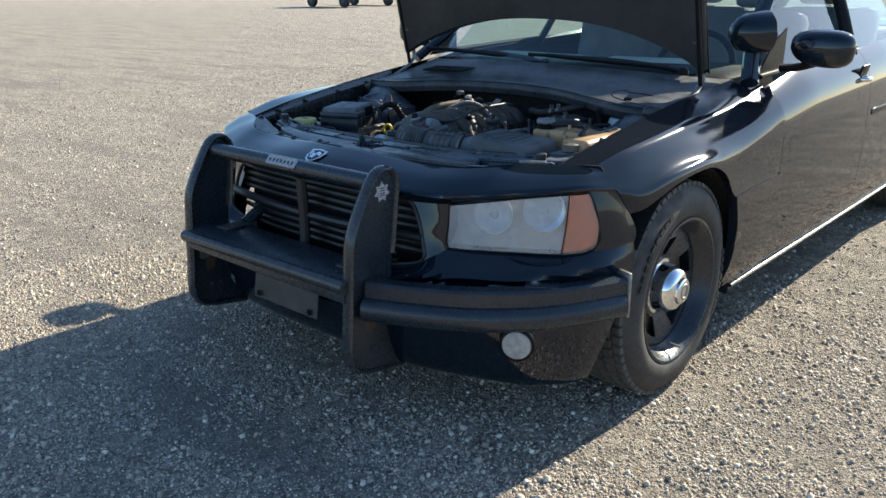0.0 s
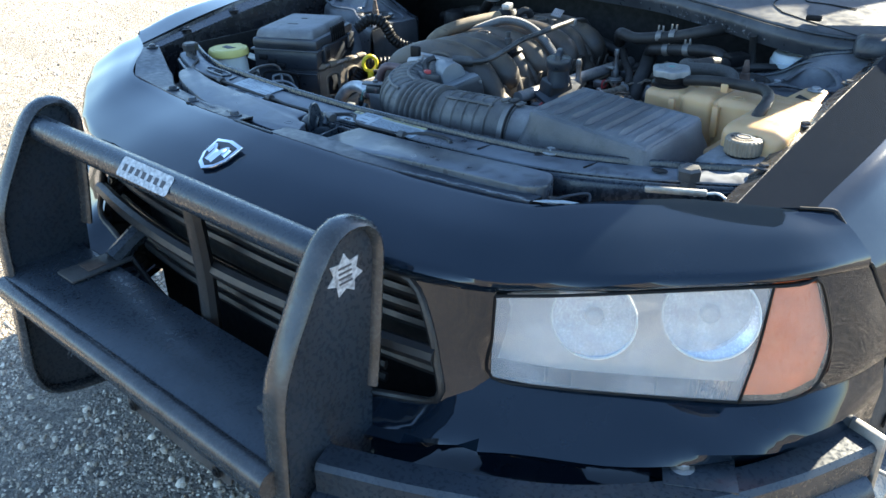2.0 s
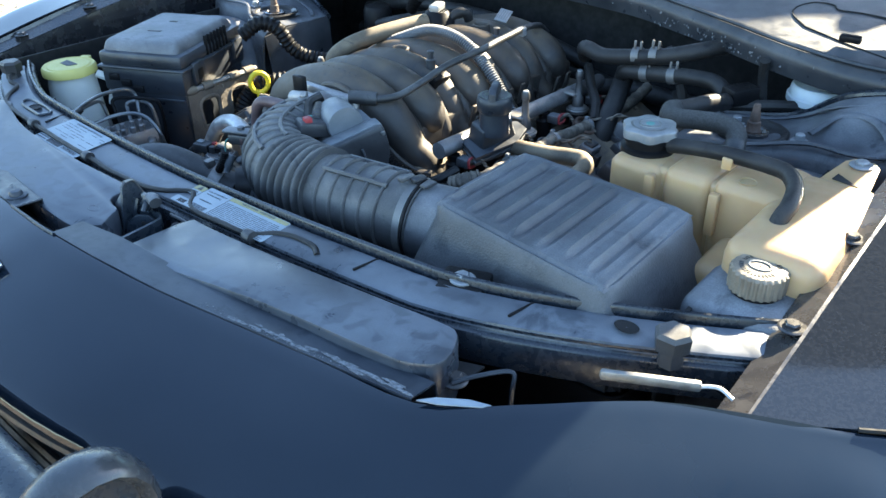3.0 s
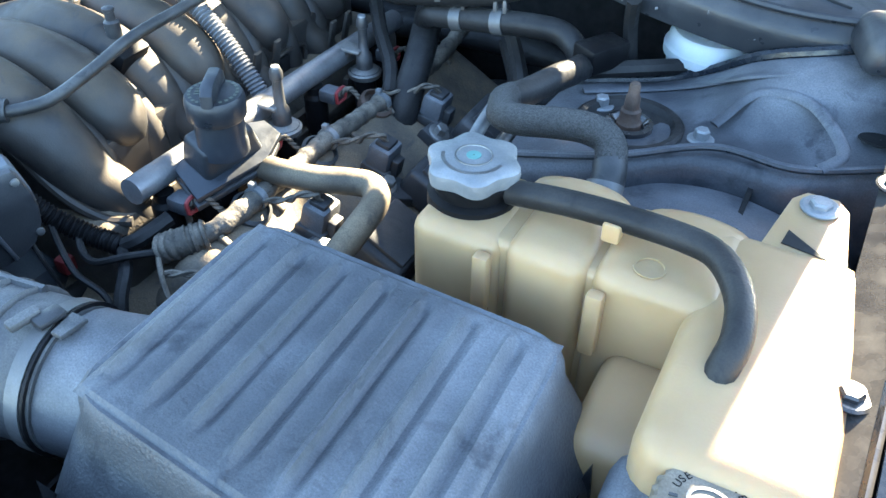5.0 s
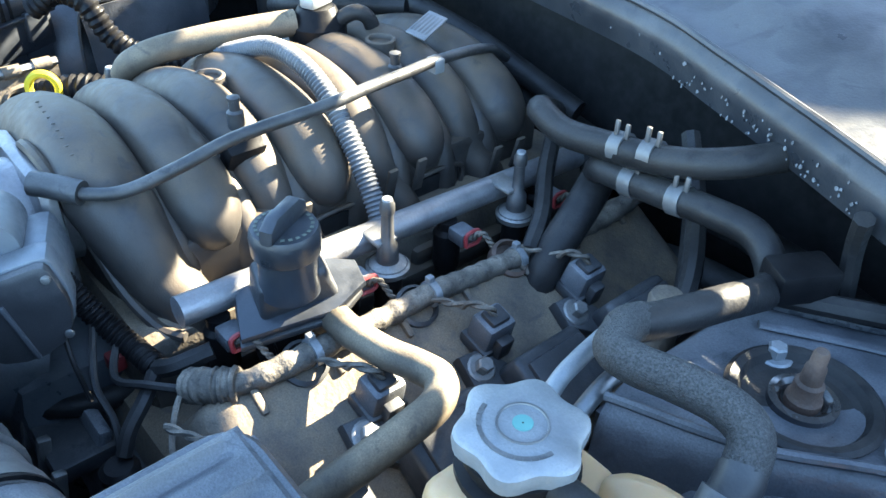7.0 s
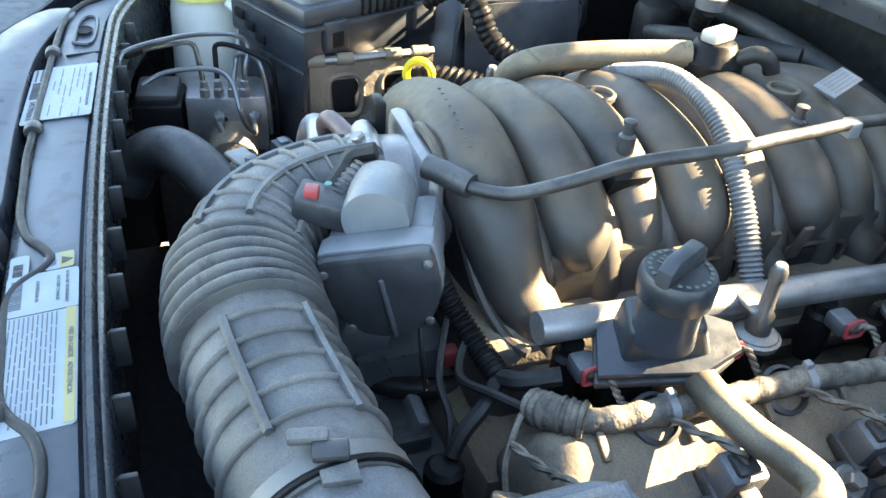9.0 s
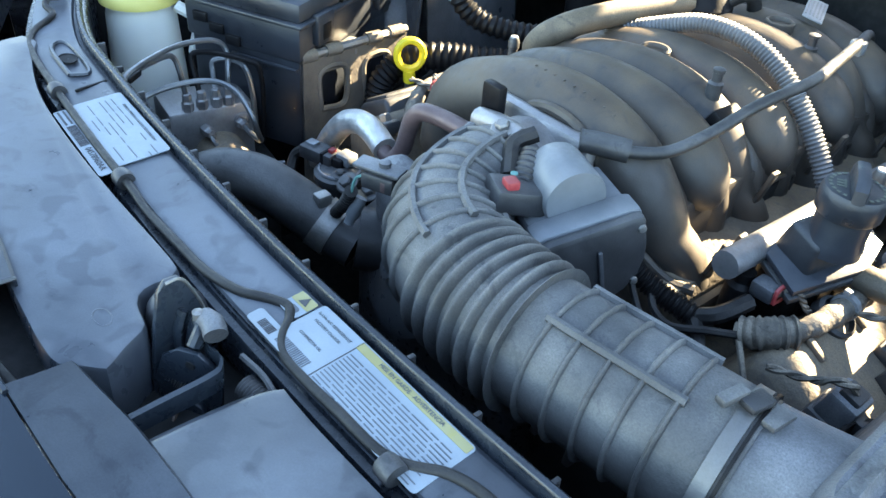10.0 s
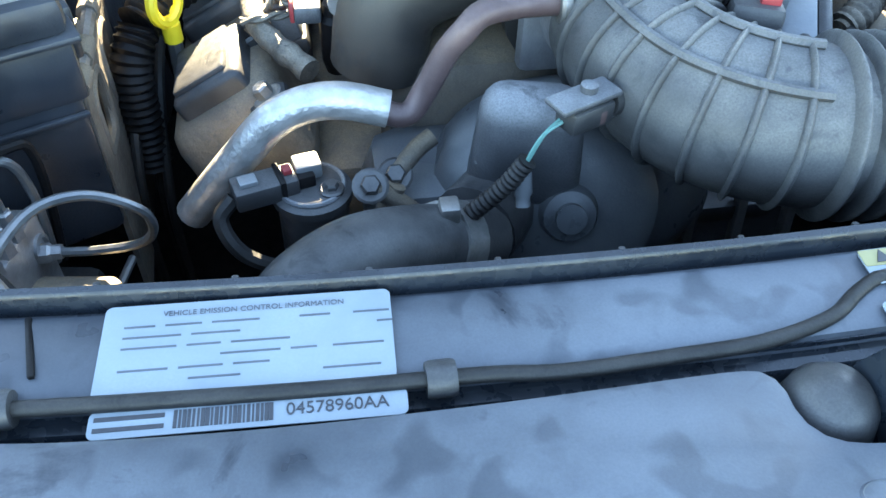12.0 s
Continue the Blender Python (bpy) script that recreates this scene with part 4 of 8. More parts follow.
def wheel(x, y, z=.343):
    s = 1 if x > 0 else -1
    m = Matrix.Translation((x, y, z)) @ Matrix.Rotation(radians(90 * s), 4, "Y")
    w = new("wheel")
    w.parent = car
    R = .346
    prof = [(.232, -.20), (.262, -.215), (.30, -.213), (.327, -.20), (R - .002, -.185), (R, -.16), (R, -.045), (R - .003, -.02), (.325, -.004), (.302, .006), (.275, .010), (.25, .006), (.240, -.004)]
    ty = part("tyre", lathe(prof, 72, m=m, cap=False), TYRE, w, "worn black tyre with pale dust in its tread")
    # tread blocks, dusty and coloured lighter to look lit
    b = bmesh.new()
    for k in range(64):
        a = 2 * math.pi * k / 64
        for j, h in enumerate((-.172, -.135, -.10, -.065, -.028)):
            sh = (.5 if j % 2 else 0) * 2 * math.pi / 64
            mm = m @ Matrix.Rotation(a + sh, 4, "Z") @ Matrix.Translation((R - .003 - (.004 if j in (0, 4) else 0), 0, h)) @ Matrix.Rotation(radians(90 + (8 if j == 4 else 0)), 4, "Y")
            box(.029, .028, .014, mm, 0, .9, b)
    part("tread", b, TREAD, ty, "dusty tread blocks, greyed for the light on them", flat=True)
    # raised marks on the sidewall, as plain bars
    for a0, cnt in ((60, 8), (205, 9)):
        for k in range(cnt):
            a = radians(a0 + k * 6)
            part("sidewall_mark", box(.018, .022, .0025, m @ Matrix.Rotation(a, 4, "Z") @ Matrix.Translation((.298, 0, .0075)), .0005), UNDER, ty, flat=True)
    rim = part("rim", lathe([(.233, -.20), (.218, -.18), (.195, -.15), (.20, -.06), (.216, -.03), (.228, -.008), (.242, .000), (.242, .004), (.234, .005), (.222, -.008), (.214, -.030), (.20, -.050)], 64, m=m, cap=False), BAR, w, "black steel rim")
    # pressed disc with five openings
    b = bmesh.new()
    n = 80
    for ra, rb, ha, hb in ((.0, .075, -.076, -.077), (.075, .105, -.077, -.072), (.105, .168, -.072, -.046), (.168, .203, -.046, -.055)):
        for k in range(n):
            frac = (k % 16) / 16
            if ra == .105 and .28 <= frac < .72:
                continue
            a0, a1 = 2 * math.pi * k / n, 2 * math.pi * (k + 1) / n
            q = [(ra, a0, ha), (rb, a0, hb), (rb, a1, hb), (ra, a1, ha)]
            if ra == 0:
                q = q[1:3] + [(0, 0, ha)]
            b.faces.new([b.verts.new(m @ V(r * math.cos(a), r * math.sin(a), h)) for r, a, h in q])
    bmesh.ops.remove_doubles(b, verts=b.verts, dist=.0004)
    part("wheel_disc", b, BAR, rim, solid=.006)
    part("brake_disc", lathe([(.05, -.11), (.165, -.11), (.165, -.085), (.05, -.085)], 40, m=m), RUST, w)
    hc = part("hub_cap", lathe([(.094, -.078), (.092, -.068), (.082, -.066), (.080, -.062), (.078, -.035), (.072, -.014), (.060, -.002), (.044, .002), (.042, .010), (.036, .014), (.001, .0145)], 48, m=m), CHROME, w, "polished chrome hub cap")
    part("hub_cap_mark", lathe([(.018, .0142), (.020, .0165), (.025, .0165), (.027, .0140)], 24, m=m, cap=False), STEEL, hc)
    part("valve", tube([tuple(m @ V(.195, .01, -.03)), tuple(m @ V(.20, .012, .012))], .004, 8), STEEL, rim)


for wy in (.988, 4.055):
    wheel(.914, wy, .345)
    wheel(-.914, wy, .345)


def lamps():
    """Head lamps, fog lamps and the grille in the nose."""
    top = [(.521, .308, .700), (.60, .345, .714), (.70, .407, .730), (.803, .480, .743)]
    bot = [(.521, .301, .578), (.60, .340, .575), (.70, .408, .572), (.790, .472, .570)]
    mid = [(.521, .303, .64), (.60, .338, .645), (.70, .400, .65), (.800, .475, .655)]
    t2 = [(.806, .482, .743), (.828, .505, .744), (.842, .527, .742)]
    m2 = [(.803, .477, .655), (.845, .515, .655), (.864, .545, .655)]
    b2 = [(.793, .474, .570), (.835, .505, .576), (.860, .54, .592)]
    for s in (1, -1):
        f = lambda c: [(s * x, y, z) for x, y, z in c]
        h = new("headlight")
        h.parent = car
        h["label"] = "headlight with a cloudy, sun-faded lens"
        ln = part("lens", skin([f(top), f(mid), f(bot)], 14, 8), LENS, h, "cloudy clear lens", solid=.002)
        ln.visible_shadow = False
        ba = lambda c, d: [(x - .02, y + d, z) for x, y, z in f(c)]
        part("housing", skin([ba(top, .040), ba(mid, .065), ba(bot, .040)], 12, 8), SILVER, h, "grey reflector housing", solid=.002)
        for cx, cy, cz, r in ((.628, .374, .680, .052), (.746, .448, .696, .056)):
            mm = Matrix.Translation((s * cx, cy, cz)) @ V(s * .50, -1, .22).to_track_quat("Z", "Y").to_matrix().to_4x4()
            q = part("reflector_bowl", lathe([(.012, -.006), (r * .45, -.005), (r * .80, .0), (r, .006), (r * 1.03, .007), (r * 1.03, .003)], 36, m=mm, cap=False), BOWL, h, "round silvery reflector")
            part("bowl_rim", tube([tuple(mm @ V(r * 1.02 * math.cos(k * math.pi / 12), r * 1.02 * math.sin(k * math.pi / 12), .008)) for k in range(25)], .0016, 6, 60), BOTTLE, q)
            part("bulb_shield", lathe([(.001, .004), (.009, .003), (.012, -.001), (.012, -.006)], 20, m=mm, cap=False), SILVER, q)
        al = part("turn_signal_lens", skin([f(t2), f(m2), f(b2)], 8, 8), LENS_CLEAR, h, "cloudy outer lens", solid=.002)
        al.visible_shadow = False
        part("amber_reflector", skin([[(s * (x - .005), y + .006, z - .003) for x, y, z in t2], [(s * (x - .006), y + .006, z) for x, y, z in m2], [(s * (x - .005), y + .006, z + .006) for x, y, z in b2]], 8, 8), AMBER, h, "faded amber side reflector", solid=.002)
        part("lamp_divider", tube(f([(.804, .480, .744), (.801, .474, .655), (.791, .471, .569)]), .0018, 6), PLASTIC_DARK, h)
        part("lamp_seal", tube(f(top + t2[1:] + [(.864, .545, .655)] + b2[::-1] + bot[:0:-1] + [(.521, .301, .578), (.521, .303, .64), (.521, .308, .700)]), .0022, 6, 90), PLASTIC_DARK, h)
        mm = Matrix.Translation((s * .752, .330, .342)) @ V(s * .55, -1, 0).to_track_quat("Z", "Y").to_matrix().to_4x4()
        fg = part("fog_lamp", lathe([(.043, -.015), (.043, .018), (.040, .024), (.034, .026), (.001, .029)], 32, m=mm), FOG, car, "small round fog lamp")
        part("fog_lamp_trim", lathe([(.043, .012), (.049, .016), (.049, .020), (.042, .024)], 32, m=mm, cap=False), PLASTIC_DARK, fg)
    g = new("grille")
    g.parent = car
    g["label"] = "black slatted grille with a crosshair bar"
    part("grille_back", skin([[(-.54, .40, .73), (0, .30, .74), (.54, .40, .73)], [(-.54, .40, .22), (0, .30, .21), (.54, .40, .22)]], 12, 6), UNDER, g, solid=.004)
    rim_ = [(0, .203, .713), (.2, .220, .710), (.35, .256, .703), (.406, .272, .697), (.437, .270, .65), (.457, .264, .59), (.466, .256, .54), (.40, .25, .514), (.2, .215, .477), (0, .20, .470)]
    part("grille_frame", tube(rim_ + [(-x, y, z) for x, y, z in rim_[-2::-1]], .006, 8, 120), GRILLE, g)
    for z0 in np.linspace(.498, .688, 9):
        w = .44 if z0 > .53 else .34
        if abs(z0 - .593) < .01:
            continue
        part("slat", tube([(x, .232 + .24 * x * x + .02, z0 + .012 * (1 - abs(x) / .45)) for x in np.linspace(-w, w, 9)], .0055, 6, 24, flat=1.6), GRILLE, g)
    part("cross_bar", tube([(x, .215 + .24 * x * x, .600) for x in np.linspace(-.455, .455, 9)], .014, 8, 30), GRILLE, g)
    part("centre_bar", tube([(0, .20, .72), (0, .205, .60), (0, .20, .465)], .020, 8, flat=.7), GRILLE, g)
    # shield badge on the nose
    mm = Matrix.Translation((.000, .262, .7785)) @ Matrix.Rotation(radians(23), 4, "X")
    sh = [(-.033, .028), (0, .034), (.033, .028), (.031, -.006), (.019, -.026), (0, -.036), (-.019, -.026), (-.031, -.006)]
    e = part("nose_badge", prism(sh, .004, mm, .001), CHROME, car, "small chrome shield badge")
    part("badge_inlay", prism([(x * .78, y * .78) for x, y in sh], .0012, mm @ Matrix.Translation((0, 0, .0042))), INK, e)
    for s in (1, -1):
        part("badge_relief", tube([tuple(mm @ V(s * .004, -.020, .0055)), tuple(mm @ V(s * .007, .005, .0055)), tuple(mm @ V(s * .018, .013, .0055)), tuple(mm @ V(s * .020, -.004, .0055))], .0042, 6), CHROME, e)


lamps()


# ---- the push bar on the nose ----
def push_bar():
    pb = thing("push_bar", "black powder-coated steel push bar with two uprights bolted before the nose", "push bar")
    out = [(.182, .806), (.155, .796), (.128, .765), (.098, .715), (.072, .668), (.052, .612), (.043, .50), (.036, .39), (.030, .30), (.05, .245), (.10, .222)]
    back = [(.235, .205), (.222, .232), (.190, .29), (.195, .42), (.20, .50), (.205, .56), (.222, .70), (.228, .765), (.212, .797)]
    for s in (1, -1):
        x0 = .385 if s > 0 else -.425
        m = Matrix(((0, 0, 1, x0), (1, 0, 0, 0), (0, 1, 0, 0), (0, 0, 0, 1)))
        u = part("upright", prism(out + back, .006, m), BAR, pb, "flat steel upright with a padded front edge")
        rim_ = [(x0 + .003, y, z) for y, z in [(.203, .56), (.211, .61), (.222, .70), (.228, .765), (.212, .797)] + out]
        part("edge_band", tube([(x - s * .006, y, z) for x, y, z in rim_ + [(x0 + .003, .17, .210), (x0 + .003, .235, .200)]], .021, 12, 70, flat=.42), BAR_SKYLIT, u, "wide edge band, coloured lighter for the sky's reflection")
        for y, z in ((.114, .290), (.151, .287), (.105, .44)):
            bolt("bolt", (x0 + .0065, y, z), u, .007, .006, STEEL if z > .4 else BAR, (1, 0, 0))
        part("rust_patch", prism(rounded(.035, .06, .012), .0012, m @ Matrix.Translation((.112, .375, .0062))), RUST, u, "patch of rust round a bolt")
    part("top_tube", tube([(-.42, .160, .763), (.38, .160, .768)], .024, 16), BAR, pb)
    lb = part("maker_label", prism(rounded(.14, .032, .006), .0006, Matrix.Translation((-.012, .1405, .7795)) @ Matrix.Rotation(radians(48), 4, "X"), bm=None), BADGE, pb, "worn silver label with dark bars")
    for k in range(7):
        part("label_bar", box(.0095, .011, .0006, Matrix.Translation((-.066 + .0175 * k, .1400, .7795)) @ Matrix.Rotation(radians(48), 4, "X"), 0), INK, lb)
    # lower channel between the uprights
    prof = [(.185, .515), (.05, .515), (.032, .505), (.028, .49), (.028, .45), (.034, .445), (.036, .49), (.05, .507), (.185, .507)]
    part("cross_channel", prism(prof, .80, Matrix(((0, 0, 1, -.42), (1, 0, 0, 0), (0, 1, 0, 0), (0, 0, 0, 1)))), BAR, pb, "folded steel channel across the front")
    part("channel_tube", tube([(-.42, .03, .487), (.385, .03, .497)], .020, 12), BAR_SKYLIT, pb)
    for x in (.30, -.30):
        k = part("stay", box(.06, .12, .006, Matrix.Translation((x, .155, .517)), .002), PLATE, pb)
        part("stay_rust", box(.035, .035, .0012, Matrix.Translation((x, .15, .5232)), .0005), RUST, k)
        part("stay_arm", tube([(x, .19, .52), (x, .26, .56)], .02, 8), BAR, k)
    # blank plate holder
    pl = part("plate_holder", prism(rounded(.31, .125, .008), .004, Matrix.Translation((.035, .092, .395)) @ Matrix.Rotation(radians(82), 4, "X")), PLATE, pb, "empty grey plate holder")
    for x in (-.09, .16):
        for z in (.35, .44):
            bolt("bolt", (x, .086 - .01 * (z < .4), z), pl, .006, .004, PLASTIC_DARK, (0, -1, 0))
    # wings round to the wheels
    top = [(.40, .095), (.54, .155), (.68, .235), (.79, .34), (.865, .455), (.928, .595)]
    for s in (1, -1):
        x_ = lambda p: s * p if s > 0 else s * p - .015
        w = new("wing")
        w.parent = pb
        lo = [(x_(x), y - .012, .425) for x, y in top]
        wg = part("wing_tube", tube(lo, .031, 14, 50, flat=1.15), BAR, w, "rounded lower rail of the wing")
        cs = []
        for dx, dz in ((.0, .462), (.008, .452), (.014, .455), (.014, .498), (.008, .505), (-.030, .505), (-.034, .50), (-.034, .462)):
            row = []
            for i, (x, y) in enumerate(top):
                a = Vector(top[min(i + 1, 5)]) - Vector(top[max(i - 1, 0)])
                nrm = Vector((a.y, -a.x)).normalized()
                row.append((x_(x + nrm.x * dx), y + nrm.y * dx, dz))
            cs.append(curve(row, 40))
        b = bmesh.new()
        vs = rows_to(b, [[c[i] for c in cs] for i in range(40)], closed=True)
        b.faces.new(vs[0]); b.faces.new(vs[-1][::-1])
        bmesh.ops.recalc_face_normals(b, faces=b.faces)
        part("wing_rail", b, BAR, w, "flat-topped upper rail of the wing")
        ex, ey = top[-1]
        part("end_cap", box(.062, .012, .135, Matrix.Translation((x_(ex) - s * .010, ey + .006, .385)) @ Matrix.Rotation(radians(s * -20), 4, "Z"), .005), STEEL, w, "bare steel end plate")
        part("wing_bracket", box(.09, .08, .004, Matrix.Translation((s * .78, .40, .503)) @ Matrix.Rotation(radians(s * 30), 4, "Z"), .001), BAR, w)
        bolt("bolt", (s * .765, .385, .506), w, .009, .008)
    # star badge on the driver's side upright
    star = []
    for k in range(14):
        r = .030 if k % 2 == 0 else .019
        a = math.pi * k / 7 + math.pi / 2
        star.append((r * math.cos(a), r * math.sin(a)))
    m = Matrix(((0, 0, 1, .3912), (1, 0, 0, .172), (0, 1, 0, .743), (0, 0, 0, 1)))
    st = part("star_badge", prism(star, .0012, m), BADGE, pb, "seven-pointed silver star sticker")
    for dz in (-.010, -.003, .004, .011):
        part("badge_bar", box(.022, .003, .0004, m @ Matrix.Translation((0, dz, .0013)), 0), INK, st)


push_bar()


# ---- the engine bay: tub and radiator cover ----
def bay():
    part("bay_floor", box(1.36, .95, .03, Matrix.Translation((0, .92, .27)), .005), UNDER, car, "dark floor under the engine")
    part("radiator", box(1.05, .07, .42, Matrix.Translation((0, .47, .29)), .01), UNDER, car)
    bm = skin([[(.717, .545, .795), (.724, .85, .855), (.735, 1.33, .92)], [(.705, .55, .775), (.712, .85, .82), (.72, 1.33, .86)], [(.70, .55, .70), (.708, .85, .70), (.71, 1.33, .72)], [(.69, .55, .30), (.69, .85, .30), (.69, 1.33, .30)]], 14, 10)
    pair("inner_fender", bm, PAINT_DUSTY, car, "dusty black inner fender panel", solid=.003)
    # flange with bolts along the fender's inner edge
    for s in (1, -1):
        fl = part("fender_flange", skin([[(s * .717, .548, .792), (s * .722, .86, .852), (s * .733, 1.31, .915)], [(s * .690, .556, .786), (s * .694, .86, .838), (s * .705, 1.31, .895)]], 12, 3), PAINT_DUSTY, car, solid=.002)
        for y, z in ((.66, .813), (.80, .836), (.98, .857), (1.15, .879)):
            bolt("bolt", (s * .705, y, z), fl, .007, .005, PAINT_DUSTY)
    # rows of dark hoses and brackets at the firewall
    for k, (x0, x1, y, z, r) in enumerate(((-.45, .10, 1.30, .80, .014), (-.5, .2, 1.33, .74, .018), (.05, .52, 1.31, .72, .016), (-.35, -.02, 1.28, .70, .012), (.2, .6, 1.30, .66, .02))):
        part("firewall_hose", tube([(x0, y, z - .03), (x0 * .7 + x1 * .3, y - .02, z + .01), (x0 * .3 + x1 * .7, y - .01, z), (x1, y + .02, z - .05)], r, 10), RUBBER, car)


bay()


def ys(x):
    """The front line of the radiator cover's rear strip."""
    return .470 + .10 * x * x + .55 * max(0, abs(x) - .40) ** 1.5


def zs(x):
    return .018 * max(0, x) + .014 * max(0, -x - .2)


def letters(text, size, m, parent, mat=None, name="lettering"):
    c = bpy.data.curves.new(name, "FONT")
    c.body, c.size, c.align_x, c.align_y, c.extrude = text, size, "CENTER", "CENTER", .0001
    tmp = bpy.data.objects.new(name, c)
    me = bpy.data.meshes.new_from_object(tmp)
    bpy.data.objects.remove(tmp)
    me.transform(m)
    me.materials.clear()
    me.materials.append(mat or INK)
    ob = new(name, me)
    ob.parent = parent
    return ob


def radiator_cover():
    rc = thing("radiator_cover", "dusty black plastic radiator cover with white stickers and a release cable", "radiator cover")
    xs = np.linspace(-.585, .715, 52)
    prof = [(.0135, .780), (.0160, .7862), (.020, .7880), (.052, .7905), (.056, .7895), (.058, .7855), (.062, .7850)]
    bm = bmesh.new()
    rows_to(bm, [[V(x, ys(x) + dy, z + zs(x)) for dy, z in prof] for x in xs])
    part("rear_strip", bm, COVER, rc, "long rear strip of the cover with spotted dust", solid=.003, up=True)
    bm = bmesh.new()
    rows_to(bm, [[V(x, ys(x) + dy, z + zs(x)) for dy, z in ((.0055, .745), (.006, .7745), (.0075, .7765), (.012, .7775), (.0140, .7800), (.0142, .784))] for x in xs])
    part("cable_channel", bm, LIP, rc, "dark channel for the cable before the strip", solid=.002, up=True)
    lip = [(.061, .775), (.061, .7955), (.0625, .7975), (.0655, .798), (.0670, .7965), (.0685, .792), (.0715, .7905), (.0730, .788), (.0735, .72)]
    bm = bmesh.new()
    rows_to(bm, [[V(x, ys(x) + dy, z + zs(x)) for dy, z in lip] for x in xs])
    part("back_lip", bm, LIP, rc, "raised dark lip along the back edge", solid=.002, up=True)
    # stiffeners behind the back lip
    for x in np.linspace(-.42, .60, 18):
        part("lip_stiffener", box(.0035, .010, .030, Matrix.Translation((x, ys(x) + .078, .752 + zs(x))), .001), PLASTIC, rc)
    for x in (-.318, .33, .50):
        part("strip_seam", box(.003, .032, .0025, Matrix.Translation((x, ys(x) + .041, .7885 + zs(x))) @ Matrix.Rotation(radians(12 if x < 0 else -10), 4, "Z"), .001), PLASTIC_DARK, rc)
    for x, dy in ((-.378, .038), (.59, .036)):
        part("strip_hole", lathe([(.0005, .0), (.008, .0), (.0085, .001)], 16, m=Matrix.Translation((x, ys(x) + dy, .7915 + zs(x))) @ Matrix.Diagonal((1.4, 1, 1, 1)), cap=False), UNDER, rc)
    part("strip_pad", tube([(x, ys(x) + dy, .791 + zs(x)) for x, dy in ((-.345, .030), (-.41, .030), (-.415, .046), (-.345, .048), (-.345, .030))], .0022, 6, 50), COVER, rc, "pressed rim round a screw hole")

    def plate(outline, z, n, drop=.06, round_=.004):
        """A smooth cover panel: closed outline, rolled edge, skirt."""
        pts = curve([(x, y, 0) for x, y in outline + outline[:1]], n + 1)[:n]
        ctr = [(pts[(i + 1) % n] - pts[i - 1]) for i in range(n)]
        inn = [V(t.y, -t.x, 0).normalized() for t in ctr]
        if sum((p.x * q.y - q.x * p.y) for p, q in zip(pts, pts[1:] + pts[:1])) > 0:
            inn = [-v for v in inn]
        bm = bmesh.new()
        rows = []
        for off, dz in ((0, -drop), (0, -round_), (round_ * .3, -round_ * .3), (round_, 0)):
            rows.append([V(p.x + v.x * off, p.y + v.y * off, z + dz + zs(p.x)) for p, v in zip(pts, inn)])
        vs = rows_to(bm, rows, closed=True)
        bm.faces.new(vs[-1])
        bmesh.ops.recalc_face_normals(bm, faces=bm.faces)
        return bm
    big = [(-.455, .505), (-.452, .482), (-.430, .462), (-.376, .436), (-.270, .402), (-.211, .388), (-.135, .382), (-.079, .377), (-.043, .375), (-.010, .374), (.012, .376), (.020, .384), (.034, .398), (.030, .404), (.021, .416), (.014, .428), (.008, .432), (-.003, .4335), (-.013, .436), (-.020, .441), (-.0235, .449), (-.0235, .460), (-.027, .468), (-.035, .4715), (-.060, .472), (-.150, .471), (-.250, .473), (-.330, .480), (-.40, .497), (-.435, .512)]
    part("front_shield", plate(big, .791, 150), COVER, rc, "smooth front panel with water-spotted dust")
    small = [(.104, .472), (.098, .455), (.096, .40), (.098, .380), (.112, .380), (.146, .385), (.30, .412), (.44, .426), (.476, .434), (.494, .453), (.478, .490), (.45, .494), (.38, .488), (.25, .477), (.15, .472)]
    sm = part("front_shield", plate(small, .790, 120), COVER, rc, "smooth front panel with water-spotted dust")
    part("shield_side", skin([[(.099, .380, .789), (.097, .41, .789), (.099, .455, .789), (.105, .471, .789)], [(.085, .384, .775), (.080, .41, .772), (.082, .445, .772), (.090, .468, .776)], [(.078, .386, .72), (.070, .41, .72), (.072, .44, .72), (.082, .466, .72)]], 14, 8), COVER, sm, "sloped side of the panel beside the latch", solid=.002, up=True)
    part("panel_dimple", lathe([(.010, .0), (.0095, .0007), (.0085, .0009), (.0075, .0002)], 20, m=Matrix.Translation((-.010, .412, .7908)) @ Matrix.Diagonal((1, .6, 1, 1)), cap=False), COVER, rc)
    # the opening for the latch: a black box stands for the shade inside
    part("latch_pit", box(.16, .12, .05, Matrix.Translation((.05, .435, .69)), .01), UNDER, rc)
    # black sheet as the shade in the gap under the panels' leading edge
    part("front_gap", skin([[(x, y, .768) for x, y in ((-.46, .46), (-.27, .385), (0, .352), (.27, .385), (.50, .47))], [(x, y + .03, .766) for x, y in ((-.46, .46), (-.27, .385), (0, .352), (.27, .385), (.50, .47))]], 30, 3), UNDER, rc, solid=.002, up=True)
    # release cable
    rod = [(x, ys(x) + .0125, .7885 + zs(x)) for x in (-.44, -.40, -.34, -.27, -.20, -.14)]
    rod = [(-.545, .575, .806), (-.525, .555, .802), (-.505, .545, .800), (-.485, .545, .797), (-.465, .520, .793)] + rod + [(-.108, .4825, .787), (-.060, .4835, .787), (-.020, .485, .788), (.012, .492, .790), (.030, .503, .791), (.045, .5095, .7915), (.056, .504, .791), (.066, .493, .790), (.080, .486, .789), (.105, .4855, .789), (.14, .487, .790), (.172, .489, .790), (.19, .496, .791), (.207, .508, .793), (.230, .514, .794), (.26, .513, .794), (.275, .505, .793)]
